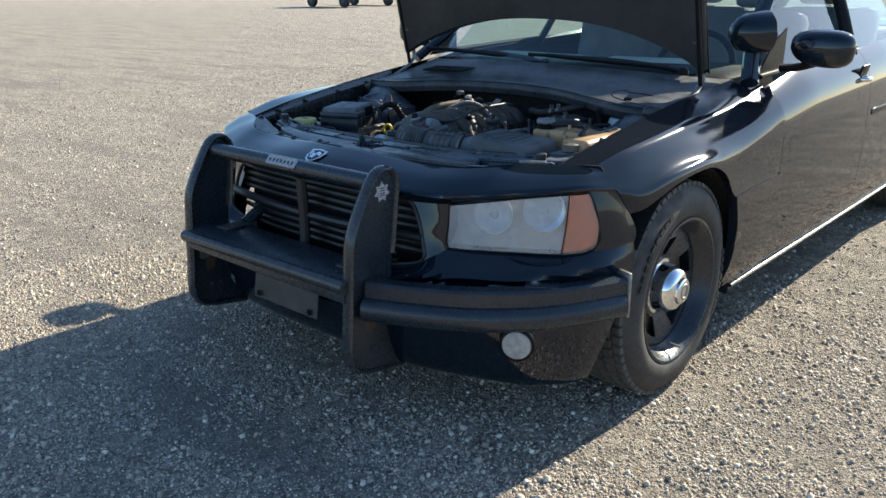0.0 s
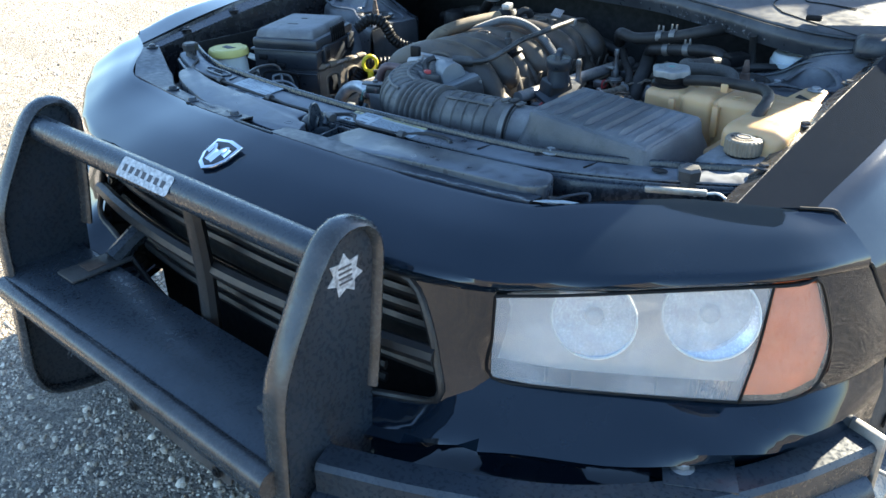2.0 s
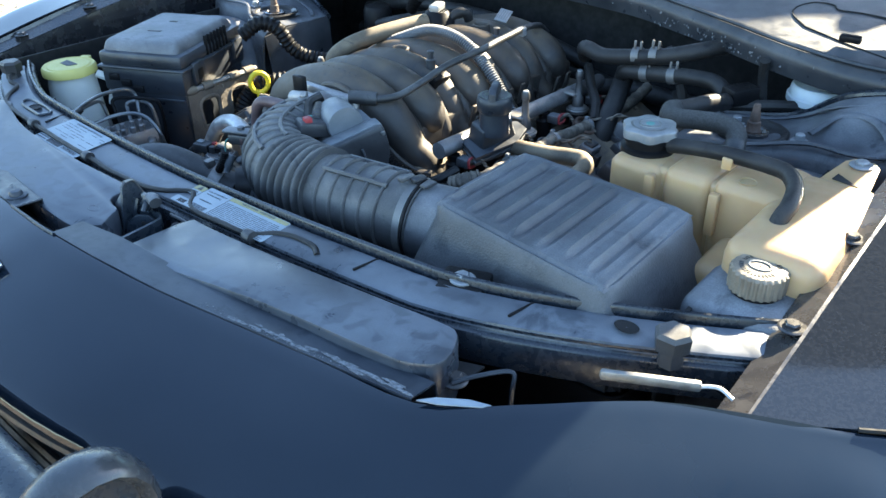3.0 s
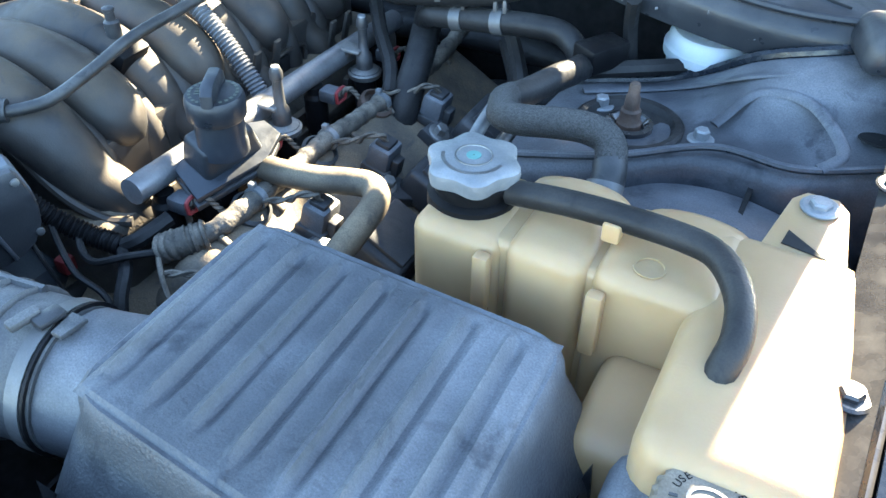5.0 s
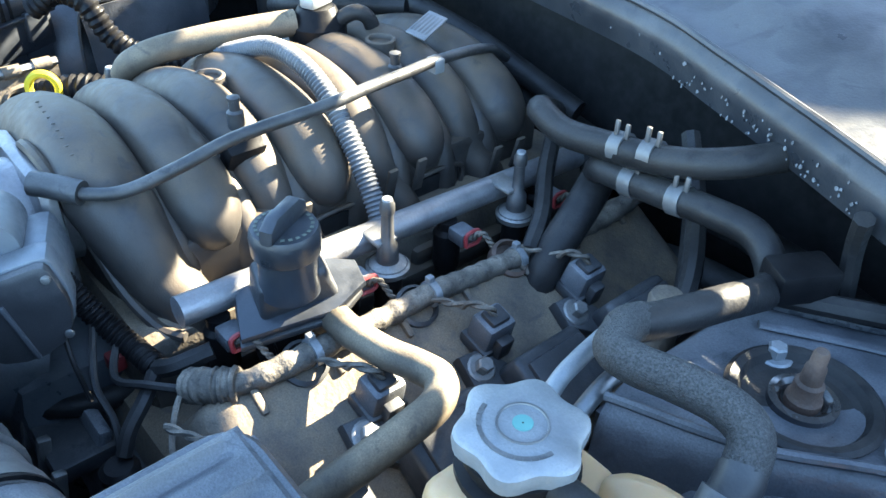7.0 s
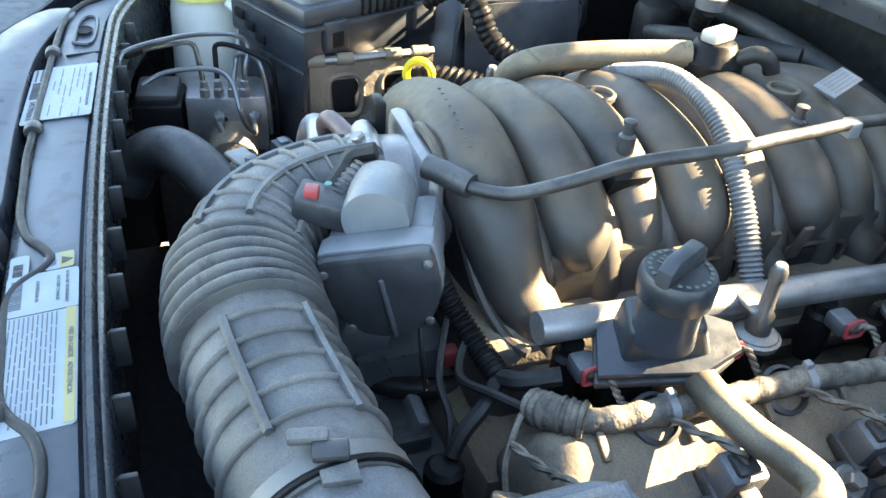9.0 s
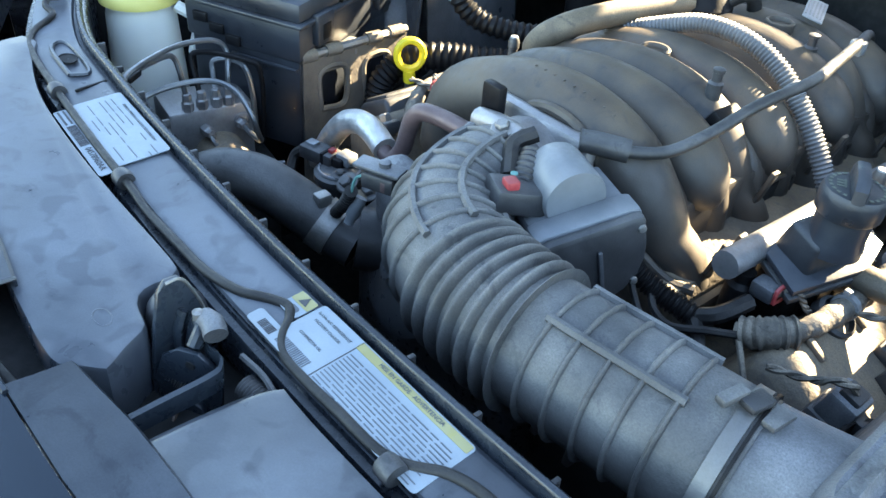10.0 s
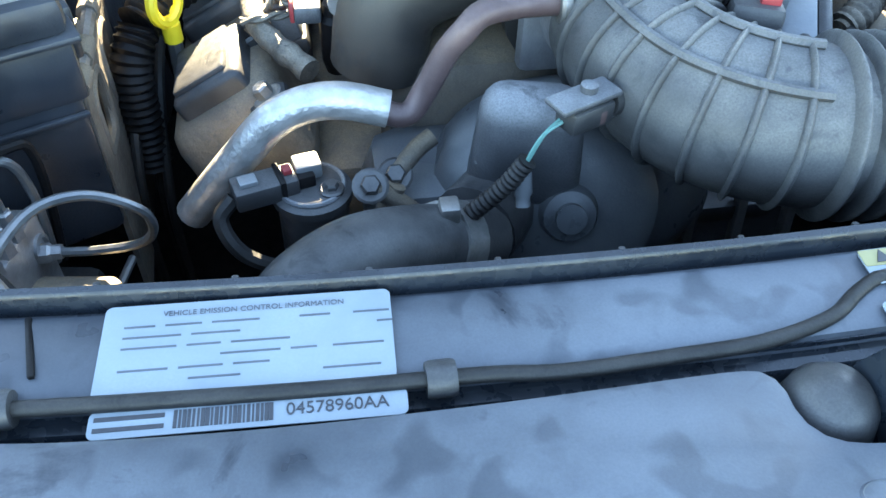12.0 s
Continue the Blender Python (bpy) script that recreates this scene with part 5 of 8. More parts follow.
    rd = part("release_cable", tube(rod, .0034, 10, 200), RUBBER, rc, "thin black release cable in clips")
    for x in (-.325, -.158, .186):
        part("cable_clip", lathe([(.0072, -.006), (.0078, -.004), (.0078, .004), (.0072, .006)], 14, m=Matrix.Translation((x, ys(x) + .0125, .7885 + zs(x))) @ Matrix.Rotation(radians(90), 4, "Y")), PLASTIC, rd)
    # stickers
    def sticker(x0, x1, y0, y1, z, mat=LABEL, turn=0.0, lbl="white printed sticker"):
        m = Matrix.Translation(((x0 + x1) / 2, (y0 + y1) / 2, z)) @ Matrix.Rotation(radians(turn), 4, "Z") @ Matrix.Rotation(radians(4.5), 4, "X")
        return part("sticker", prism(rounded(x1 - x0, y1 - y0, .003), .0006, m), mat, rc, lbl), m
    z1 = .7908
    a, m = sticker(-.291, -.174, .490, .534, z1, turn=-2.5, lbl="white emission control sticker with fine print")
    letters("VEHICLE EMISSION CONTROL INFORMATION", .0036, m @ Matrix.Translation((.002, .0165, .001)), a, PRINT)
    rng = random.Random(3)
    for k in range(6):
        y = .011 - k * .0052
        x = -.050
        while x < .046:
            w = rng.uniform(.008, .026)
            if rng.random() < .72:
                part("print_bar", box(min(w, .052 - x), .0008, .0003, m @ Matrix.Translation((x + w / 2, y, .0006)), 0), PRINT, a, flat=True)
            x += w + .004
    b, m = sticker(-.292, -.172, .4745, .4865, .7868, turn=-2.5, lbl="white part number strip with a bar code")
    letters("04578960AA", .0074, m @ Matrix.Translation((.033, 0, .001)), b)
    for k in range(22):
        part("bar", box(.0007 + .0009 * rng.random(), .0075, .0003, m @ Matrix.Translation((-.028 + k * .0017, 0, .0006)), 0), INK, b, flat=True)
    for k in range(2):
        part("print_bar", box(.026, .0018, .0003, m @ Matrix.Translation((-.045, .0022 - .0045 * k, .0006)), 0), INK, b, flat=True)
    c, m = sticker(.061, .205, .4850, .5290, .7925, turn=1.0, lbl="white refrigerant charge sticker with yellow warning strips")
    part("yellow_strip", prism(rounded(.100, .006, .001), .0003, m @ Matrix.Translation((.0205, .0180, .0006))), LABEL_YELLOW, c)
    letters("MISE EN GARDE   ADVERTENCIA", .0040, m @ Matrix.Translation((.020, .0180, .0011)), c, PRINT)
    letters("R-134a A/C REFRIGERANT", .0030, m @ Matrix.Translation((-.0515, .015, .0009)), c, PRINT)
    letters("FACTORY CHARGE:", .0030, m @ Matrix.Translation((-.0515, .0095, .0009)), c, PRINT)
    letters("COMPRESSOR OIL", .0028, m @ Matrix.Translation((-.0515, -.003, .0009)), c, PRINT)
    part("rule", box(.0006, .044, .0003, m @ Matrix.Translation((-.029, 0, .0006)), 0), INK, c, flat=True)
    for k in range(12):
        x = -.027
        while x < .060:
            w = rng.uniform(.006, .020)
            part("print_bar", box(min(w, .068 - x), .0007, .0003, m @ Matrix.Translation((x + min(w, .068 - x) / 2, .0095 - k * .0027, .0006)), 0), PRINT, c, flat=True)
            x += w + .002
    for k in range(18):
        part("bar", box(.0006 + .0006 * rng.random(), .007, .0003, m @ Matrix.Translation((-.066 + k * .0017, -.0155, .0006)), 0), PRINT, c, flat=True)
    d, m = sticker(.040, .0585, .5055, .5245, .7925, LABEL, 1.0, "small yellow and white warning sticker")
    part("yellow_strip", prism(rounded(.018, .009, .001), .0003, m @ Matrix.Translation((0, .0046, .0006))), LABEL_YELLOW, d)
    part("warning_mark", prism([(-.004, -.003), (.004, -.003), (0, .004)], .0003, m @ Matrix.Translation((.001, .0046, .0010))), INK, d)
    part("warning_mark", prism(rounded(.008, .005, .002), .0003, m @ Matrix.Translation((.001, -.0045, .0006))), PRINT, d)
    d, m = sticker(.0365, .0655, .4840, .4960, .7905, LABEL, 1.0, "small white bar code strip under the cable")
    for k in range(11):
        part("bar", box(.0005 + .0006 * rng.random(), .006, .0003, m @ Matrix.Translation((-.004 + k * .0014, -.0006, .0006)), 0), INK, d, flat=True)
    # raised stop and posts
    for x, y, z in ((.633, .587, .797), (-.542, .566, .800)):
        m = Matrix.Translation((x, y, z))
        bp = part("bump_stop", lathe([(.013, -.012), (.011, .002), (.016, .004), (.017, .018), (.014, .022), (.001, .022)], 6, m=m), PLASTIC, rc, "hexagonal rubber bump stop", sharp=25)
    return rc


cover = radiator_cover()


def hood_latch():
    l = thing("hood_latch", "greased black steel hood latch with a bent release lever", "latch")
    mx = lambda x, lean=0: Matrix.Translation((x, .45, .74)) @ Matrix.Rotation(radians(lean), 4, "Z") @ Matrix(((0, 0, 1, 0), (1, 0, 0, 0), (0, 1, 0, 0), (0, 0, 0, 1)))
    # tall guard plate with a bright worn edge
    g = [(-.024, -.05), (.022, -.05), (.024, .02), (.018, .050), (.010, .072), (.003, .081), (-.006, .082), (-.012, .076), (-.018, .050), (-.024, .01)]
    gp = part("guard_plate", prism(g, .004, mx(.012, 8), .001), BAR, l, "upright guard plate of the latch")
    part("worn_edge", tube([tuple(mx(.016, 8) @ V(a, b, 0)) for a, b in ((.022, .024), (.017, .050), (.009, .072), (.003, .080), (-.006, .081))], .0012, 6, 40), STEEL, gp, "bright worn edge")
    part("guard_rib", tube([tuple(mx(.018, 8) @ V(a, b, 0)) for a, b in ((-.004, .0), (-.004, .040), (.002, .058))], .005, 8, 20, flat=.6), BAR, gp)
    # rounded catch plate and its lever
    c = [(-.030, -.045), (.012, -.045), (.016, .0), (.018, .025), (.014, .040), (.004, .048), (-.010, .047), (-.022, .038), (-.030, .015)]
    m = Matrix.Translation((.044, .446, .740)) @ Matrix.Rotation(radians(-58), 4, "Z") @ Matrix(((0, 0, 1, 0), (1, 0, 0, 0), (0, 1, 0, 0), (0, 0, 0, 1)))
    cp = part("catch_plate", prism(c, .004, m, .001), BAR, l, "rounded black catch plate")
    part("catch_hole", lathe([(.0005, .0), (.0030, .0), (.0034, -.0006)], 14, m=m @ Matrix.Translation((-.002, .037, .0046)), cap=False), UNDER, cp)
    part("catch_tongue", prism(rounded(.026, .040, .010), .005, m @ Matrix.Translation((-.006, -.012, .003)), .001), BAR, cp)
    part("hook_jaw", tube([(.024, .452, .770), (.026, .455, .786), (.033, .457, .797), (.041, .453, .798), (.044, .446, .790)], .0062, 10, 30, flat=.7), BAR, l, "curved steel jaw")
    part("jaw_pin", tube([(.036, .458, .800), (.046, .458, .803), (.054, .456, .801)], .0075, 14, 12), PLASTIC_GREY, l, "pale nylon stop")
    part("jaw_screw", lathe([(.0036, 0), (.0036, .005), (.002, .006)], 8, m=Matrix.Translation((.036, .454, .803))), STEEL, l)
    part("spring", tube([(.019, .436, .760), (.028, .440, .757), (.036, .443, .754)], .0072, 14, 72, wave=.0010, waves=9), STEEL, l, "coiled steel spring")
    part("spring_leg", tube([(.034, .441, .750), (.042, .430, .742), (.050, .420, .736)], .0013, 6), RUST, l)
    part("bump_dome", lathe([(.020, -.04), (.020, .0), (.018, .010), (.012, .018), (.001, .021)], 28, m=Matrix.Translation((-.004, .456, .775))), PLASTIC, l, "dusty rubber bump dome")
    # flat release lever along the side of the pit
    b = bmesh.new()
    line = curve([(.046, .452, .787), (.058, .455, .787), (.066, .452, .786), (.0695, .444, .785), (.0700, .41, .783), (.0700, .392, .782), (.066, .380, .781), (.052, .366, .780), (.030, .357, .779), (.012, .353, .778)], 60)
    rows_to(b, [[V(p.x - .002, p.y, p.z + .004), V(p.x + .002, p.y, p.z + .004), V(p.x + .002, p.y, p.z - .010), V(p.x - .002, p.y, p.z - .010)] for p in line], closed=True)
    bmesh.ops.recalc_face_normals(b, faces=b.faces)
    part("release_lever", b, BAR, l, "flat black release lever")
    part("lever_grip", box(.05, .010, .016, Matrix.Translation((.000, .351, .769)) @ Matrix.Rotation(radians(8), 4, "Z"), .004), PLASTIC_DARK, l)
    part("adjuster_bolt", tube([(.074, .462, .772), (.094, .466, .770)], .0078, 14, 60, wave=.0007, waves=9), PLASTIC, l, "threaded adjuster")
    part("cable_rail", tube([(.060, .468, .783), (.080, .471, .781), (.098, .470, .778)], .0022, 6), PLASTIC, l)
    for x, t in ((.030, 70), (.052, 76)):
        part("rusty_brace", box(.11, .014, .006, Matrix.Translation((x, .415, .722)) @ Matrix.Rotation(radians(t), 4, "Z"), .002), RUST, l, "rusty brace under the latch")


hood_latch()


def nose_fittings():
    """Bolts, slots and scuffs on the flange behind the nose."""
    b = bmesh.new()
    xs = np.linspace(.024, .498, 44)
    back = lambda x: float(np.interp(x, (.02, .084, .189, .253, .314, .437, .50), (.378, .388, .396, .407, .414, .424, .432)))
    rows_to(b, [[V(x, nose(x, 1) + .0005, nose(x, 2) - .002), V(x, nose(x, 1) + .001, nose(x, 2) + .001), V(x, nose(x, 1) + .006, nose(x, 2) + .001), V(x, (nose(x, 1) + back(x)) / 2, nose(x, 2)), V(x, back(x) + .004, nose(x, 2) - .001), V(x, back(x) + .006, nose(x, 2) - .004), V(x, back(x) + .006, .76)] for x in xs])
    f = part("nose_flange", b, PAINT_FLANGE, front, "grimy painted flange behind the nose panel", solid=.002, up=True)
    part("nose_edge", tube([(x, nose(x, 1), nose(x, 2) + .001) for x in np.linspace(-.075, .03, 6)], .0020, 6, 30), PAINT_FLANGE, front)
    # the wide wing beside the slot, up to the corner of the bay
    xs = np.linspace(-.66, -.068, 60)
    back = lambda x: float(np.interp(x, (-.66, -.52, -.455, -.394, -.351, -.236, -.155, -.068), (.556, .492, .464, .429, .418, .402, .391, .381)))
    b = bmesh.new()
    rows_to(b, [[V(x, nose(x, 1) + .0005, nose(x, 2) - .002), V(x, nose(x, 1) + .001, nose(x, 2) + .001), V(x, nose(x, 1) + .006, nose(x, 2) + .001), V(x, (nose(x, 1) + back(x)) / 2, nose(x, 2)), V(x, back(x) - .002, nose(x, 2) - .001), V(x, back(x), nose(x, 2) - .003), V(x, back(x), .765)] for x in xs])
    w = part("flange_wing", b, PAINT_FLANGE, front, "grimy painted flange beside the slot", solid=.002, up=True)
    part("wing_end", tube([(-.068, .349, .7995), (-.067, .365, .799), (-.068, .381, .7975)], .0016, 6), BAR_SKYLIT, w)
    for x, y, a in ((-.096, .364, 8), (-.252, .380, 14), (-.360, .405, 18), (-.645, .532, 30)):
        m = Matrix.Translation((x, y, nose(x, 2) + .002)) @ Matrix.Rotation(radians(-a), 4, "Z")
        part("domed_fastener", lathe([(.0125, -.002), (.0125, .0006), (.0080, .0012), (.0074, .0044), (.0060, .0062), (.001, .0068)], 24, m=m), PAINT_FLANGE, w, "round black fastener")
    # open corner with a bracket and a bolt beside the cover
    c = part("corner_bracket", tube([(.500, .455, .776), (.515, .470, .782), (.536, .491, .784), (.541, .486, .77), (.541, .482, .74)], .0022, 6, 40), FUSE, front)
    bolt("bolt", (.494, .466, .768), c, .007, .006, STUD)
    part("bare_edge", prism([(.506, .404), (.522, .411), (.552, .431), (.556, .437), (.538, .431), (.516, .416)], .0012, Matrix.Translation((0, 0, .7945))), LABEL, front, "paint-bare edge of the nose panel", flat=True)
    rng = random.Random(8)
    for k in range(26):
        x = rng.uniform(.27, .49)
        y = nose(x, 1) + rng.uniform(.003, .010)
        w = rng.uniform(.004, .016)
        pts = [(w * math.cos(a) * rng.uniform(.5, 1.1), .0022 * math.sin(a) * rng.uniform(.4, 1.2)) for a in (2 * math.pi * i / 9 for i in range(9))]
        part("scuff", prism(pts, .0004, Matrix.Translation((x, y, nose(x, 2) + .0012)) @ Matrix.Rotation(radians(8), 4, "Z")), CHALK, f, "pale scuff where the paint is worn away", flat=True)
    for x0, y0, x1, y1, cnt, wide in ((-.236, .384, -.164, .373, 230, .0028), (-.138, .377, -.112, .370, 70, .0035), (-.116, .374, -.076, .354, 110, .0070), (.25, .378, .49, .412, 260, .0026)):
        for k in range(cnt):
            v = rng.random()
            g = rng.gauss(0, .6)
            x = x0 + (x1 - x0) * v
            y = y0 + (y1 - y0) * v + wide * g
            if math.hypot(x + .096, y - .364) < .0125:
                continue
            r = rng.choice((.0003, .0004, .0006, .0010))
            pts = [(r * rng.uniform(.5, 1.6) * math.cos(t), r * rng.uniform(.4, 1.0) * math.sin(t)) for t in (2 * math.pi * i / 7 for i in range(7))]
            part("corrosion_fleck", prism(pts, .0002, Matrix.Translation((x, y, nose(x, 2) + .0012)) @ Matrix.Rotation(rng.uniform(0, 3), 4, "Z")), CHALK, f, flat=True)
    # pale bar added as the sunlit edge of the fascia
    part("fender_bracket", box(.08, .006, .010, Matrix.Translation((.64, .536, .797)) @ Matrix.Rotation(radians(28), 4, "Z"), .003), STEEL, front, "pale strip standing for the sunlit fascia edge")
    part("loose_wire", tube([(.66, .548, .797), (.685, .560, .803), (.70, .558, .800)], .0018, 6), BADGE, front)


nose_fittings()


def air_box():
    a = thing("air_filter_box", "dusty black air filter box with a ribbed lid", "air filter")
    top = [(.336, .781), (.562, .782), (.566, .590), (.338, .612)]
    low = [(.312, .802), (.596, .794), (.596, .566), (.310, .585)]
    ctr = Vector((.452, .686))

    def ring(q, z, r, n=6):
        pts = []
        for i in range(4):
            p, c, d = Vector(q[i - 1]), Vector(q[i]), Vector(q[(i + 1) % 4])
            u, v = (p - c).normalized(), (d - c).normalized()
            for k in range(n + 1):
                t = k / n
                w = (1 - t) ** 2 * (c + u * r) + 2 * t * (1 - t) * c + t * t * (c + v * r)
                pts.append(V(w.x, w.y, z - .045 * (w.x - .333) * (z > .8)))
        return pts
    bm = bmesh.new()
    mid = lambda q, k: [tuple(Vector(c).lerp(ctr, k)) for c in q]
    vs = rows_to(bm, [ring(low, .735, .03), ring(mid(low, .02), .75, .03), ring(mid(top, -.035), .812, .03), ring(mid(top, -.012), .828, .028), ring(mid(top, .03), .833, .025), ring(mid(top, .2), .828, .02)], closed=True)
    bm.faces.new(vs[-1])
    bmesh.ops.recalc_face_normals(bm, faces=bm.faces)
    lid = part("lid", bm, AIRLID, a, "ribbed black lid")
    # seven pressed ribs: a soft crest with a hollow beside it
    quad = [Vector(c).lerp(ctr, .045) for c in top]
    crest = [.035 + .1375 * k for k in range(7)]

    def relief(u, v):
        z = 0
        for k, c in enumerate(crest):
            d = (u - c) / .1375
            run = min(1, max(0, (v - .05) / .05)) * min(1, max(0, ((.955 - .012 * (k % 3)) - v) / .10))
            z += run * (.0040 * math.exp(-((d - .06) / .075) ** 2) - .0028 * math.exp(-((d - .27) / .11) ** 2) + .0015 * math.exp(-((d - .52) / .08) ** 2))
        return z
    rows = []
    for i in range(37):
        v = i / 36
        row = []
        for j in range(113):
            u = j / 112
            p = quad[0].lerp(quad[1], u).lerp(quad[3].lerp(quad[2], u), v)
            e = min(u, 1 - u, v, 1 - v)
            row.append(V(p.x, p.y, .8350 - .045 * (p.x - .333) + relief(u, v) - .004 * max(0, 1 - e / .025) ** 2))
        rows.append(row)
    bm = bmesh.new()
    rows_to(bm, rows)
    part("ribbed_top", bm, AIRLID, lid, "ribbed lid top with rubbed dust", up=True)
    bm = bmesh.new()
    rows_to(bm, [ring(mid(low, -.06), .737, .03), ring(mid(low, -.06), .722, .03), ring(mid(low, 0), .72, .03), ring(mid(low, .1), .32, .03)], closed=True)
    part("base", bm, PLASTIC_DARK, a, solid=.003)
    for k in range(11):
        u = (k + .5) / 11
        for i, j in ((2, 3), (1, 2)):
            p = Vector(low[i]).lerp(Vector(low[j]), u)
            b = prism([(0, 0), (.013, 0), (.003, .036)], .0025, Matrix.Translation((p.x, p.y, .737)) @ Matrix.Rotation(radians(90 if i == 2 else 180), 4, "Z") @ Matrix.Rotation(radians(90), 4, "X"))
            part("fin", b, PLASTIC, a, flat=True)
    part("inlet", tube([(.272, .648, .775), (.31, .655, .775), (.36, .67, .775)], .047, 24), PLASTIC_GREY, a)
    tab = part("mount_tab", box(.05, .045, .012, Matrix.Translation((.426, .560, .786)) @ Matrix.Rotation(radians(20), 4, "Z"), .004), PLASTIC_DARK, a)
    bolt("bolt", (.426, .559, .798), tab, .0075, .006, CAPWHITE)


air_box()


def duct():
    d = thing("intake_duct", "grey dusty rubber intake duct with ribs and a bellows section", "air duct")
    line = [(.295, .650, .778), (.235, .640, .780), (.175, .632, .780), (.115, .628, .780), (.060, .637, .781), (.022, .664, .783), (.004, .704, .786), (.0, .748, .788)]
    c = curve(line, 201)
    R = .0475
    part("duct_body", tube([tuple(p) for p in c[0:201:8]], R - .001, 32, 80), DUCT, d)
    def band(i, r=R + .0026, w=1):
        part("duct_band", tube([tuple(c[max(0, i - w)]), tuple(c[i]), tuple(c[min(200, i + w)])], r, 32, 5, taper=lambda u: 1 - .055 * abs(2 * u - 1) ** 2), DUCT, d)
    for k in range(5):
        band(22 + k * 11)
    part("bellows", tube([tuple(p) for p in c[76:120:2]], R + .0008, 40, 180, wave=.0056, waves=6.5), DUCT, d, "corrugated bellows")
    for k in range(7):
        band(126 + k * 10)
    for lo, hi in ((20, 72), (122, 192)):
        for ang in (38, 82, 126) if lo > 100 else (55, 115):
            pts = []
            for i in range(lo, hi, 4):
                t = (c[i + 1] - c[i - 1]).normalized()
                side = t.cross(V(0, 0, 1)).normalized()
                nor = side.cross(t)
                pts.append(tuple(c[i] + (R + .0005) * (side * math.cos(radians(ang)) + nor * math.sin(radians(ang)))))
            part("duct_rib", tube(pts, .0032, 6, 40), DUCT, d)
    cl = part("hose_clamp", tube([tuple(c[3]), tuple(c[5]), tuple(c[8])], R + .0012, 40, 4), CLAMP, d, "dusty steel band clamp")
    part("clamp_groove", tube([tuple(c[1]), tuple(c[2])], R + .0016, 40, 3), PLASTIC_DARK, cl)
    part("clamp_screw", box(.020, .008, .006, Matrix.Translation((.278, .640, .8285)) @ Matrix.Rotation(radians(80), 4, "Z"), .002), DUCT, cl)
    part("clamp_lug", box(.018, .012, .005, Matrix.Translation((.288, .649, .8275)) @ Matrix.Rotation(radians(80), 4, "Z"), .002), PLASTIC, cl)
    part("clamp_pawl", prism([(-.004, -.010), (.004, -.010), (.006, .008), (-.006, .008)], .004, Matrix.Translation((.300, .652, .824)), .001), DUCT, cl)
    # temperature sensor plugged into the bend
    s = part("air_sensor", tube([(-.022, .668, .786), (-.036, .660, .788)], .010, 14), PLASTIC, d)
    mm = Matrix.Translation((-.050, .652, .780)) @ Matrix.Rotation(radians(24), 4, "Z")
    part("sensor_plug", box(.030, .018, .015, mm, .003), PLASTIC, s)
    part("plug_lock", box(.007, .0185, .011, mm @ Matrix.Translation((.006, 0, .0015)), .002), PURPLE, s, "faded red plug lock")
    part("plug_lid", box(.042, .018, .004, mm @ Matrix.Translation((-.002, .001, .016)), .0015), PLASTIC_GREY, s)
    part("lid_pip", lathe([(.005, 0), (.005, .004), (.003, .005)], 12, m=mm @ Matrix.Translation((.002, .002, .020))), PLASTIC_GREY, s)
    for k in range(2):
        part("sensor_wire", tube([(-.064, .647 + .003 * k, .786), (-.074, .645, .780), (-.080, .645, .768 - .002 * k), (-.083, .646, .756)], .0012, 6, 30), GREEN, s)
    part("sensor_lead", tube([(-.082, .645, .762), (-.092, .646, .745), (-.106, .648, .728), (-.118, .650, .714)], .0056, 10, 60, wave=.0005, waves=16), RUBBER, s)


duct()


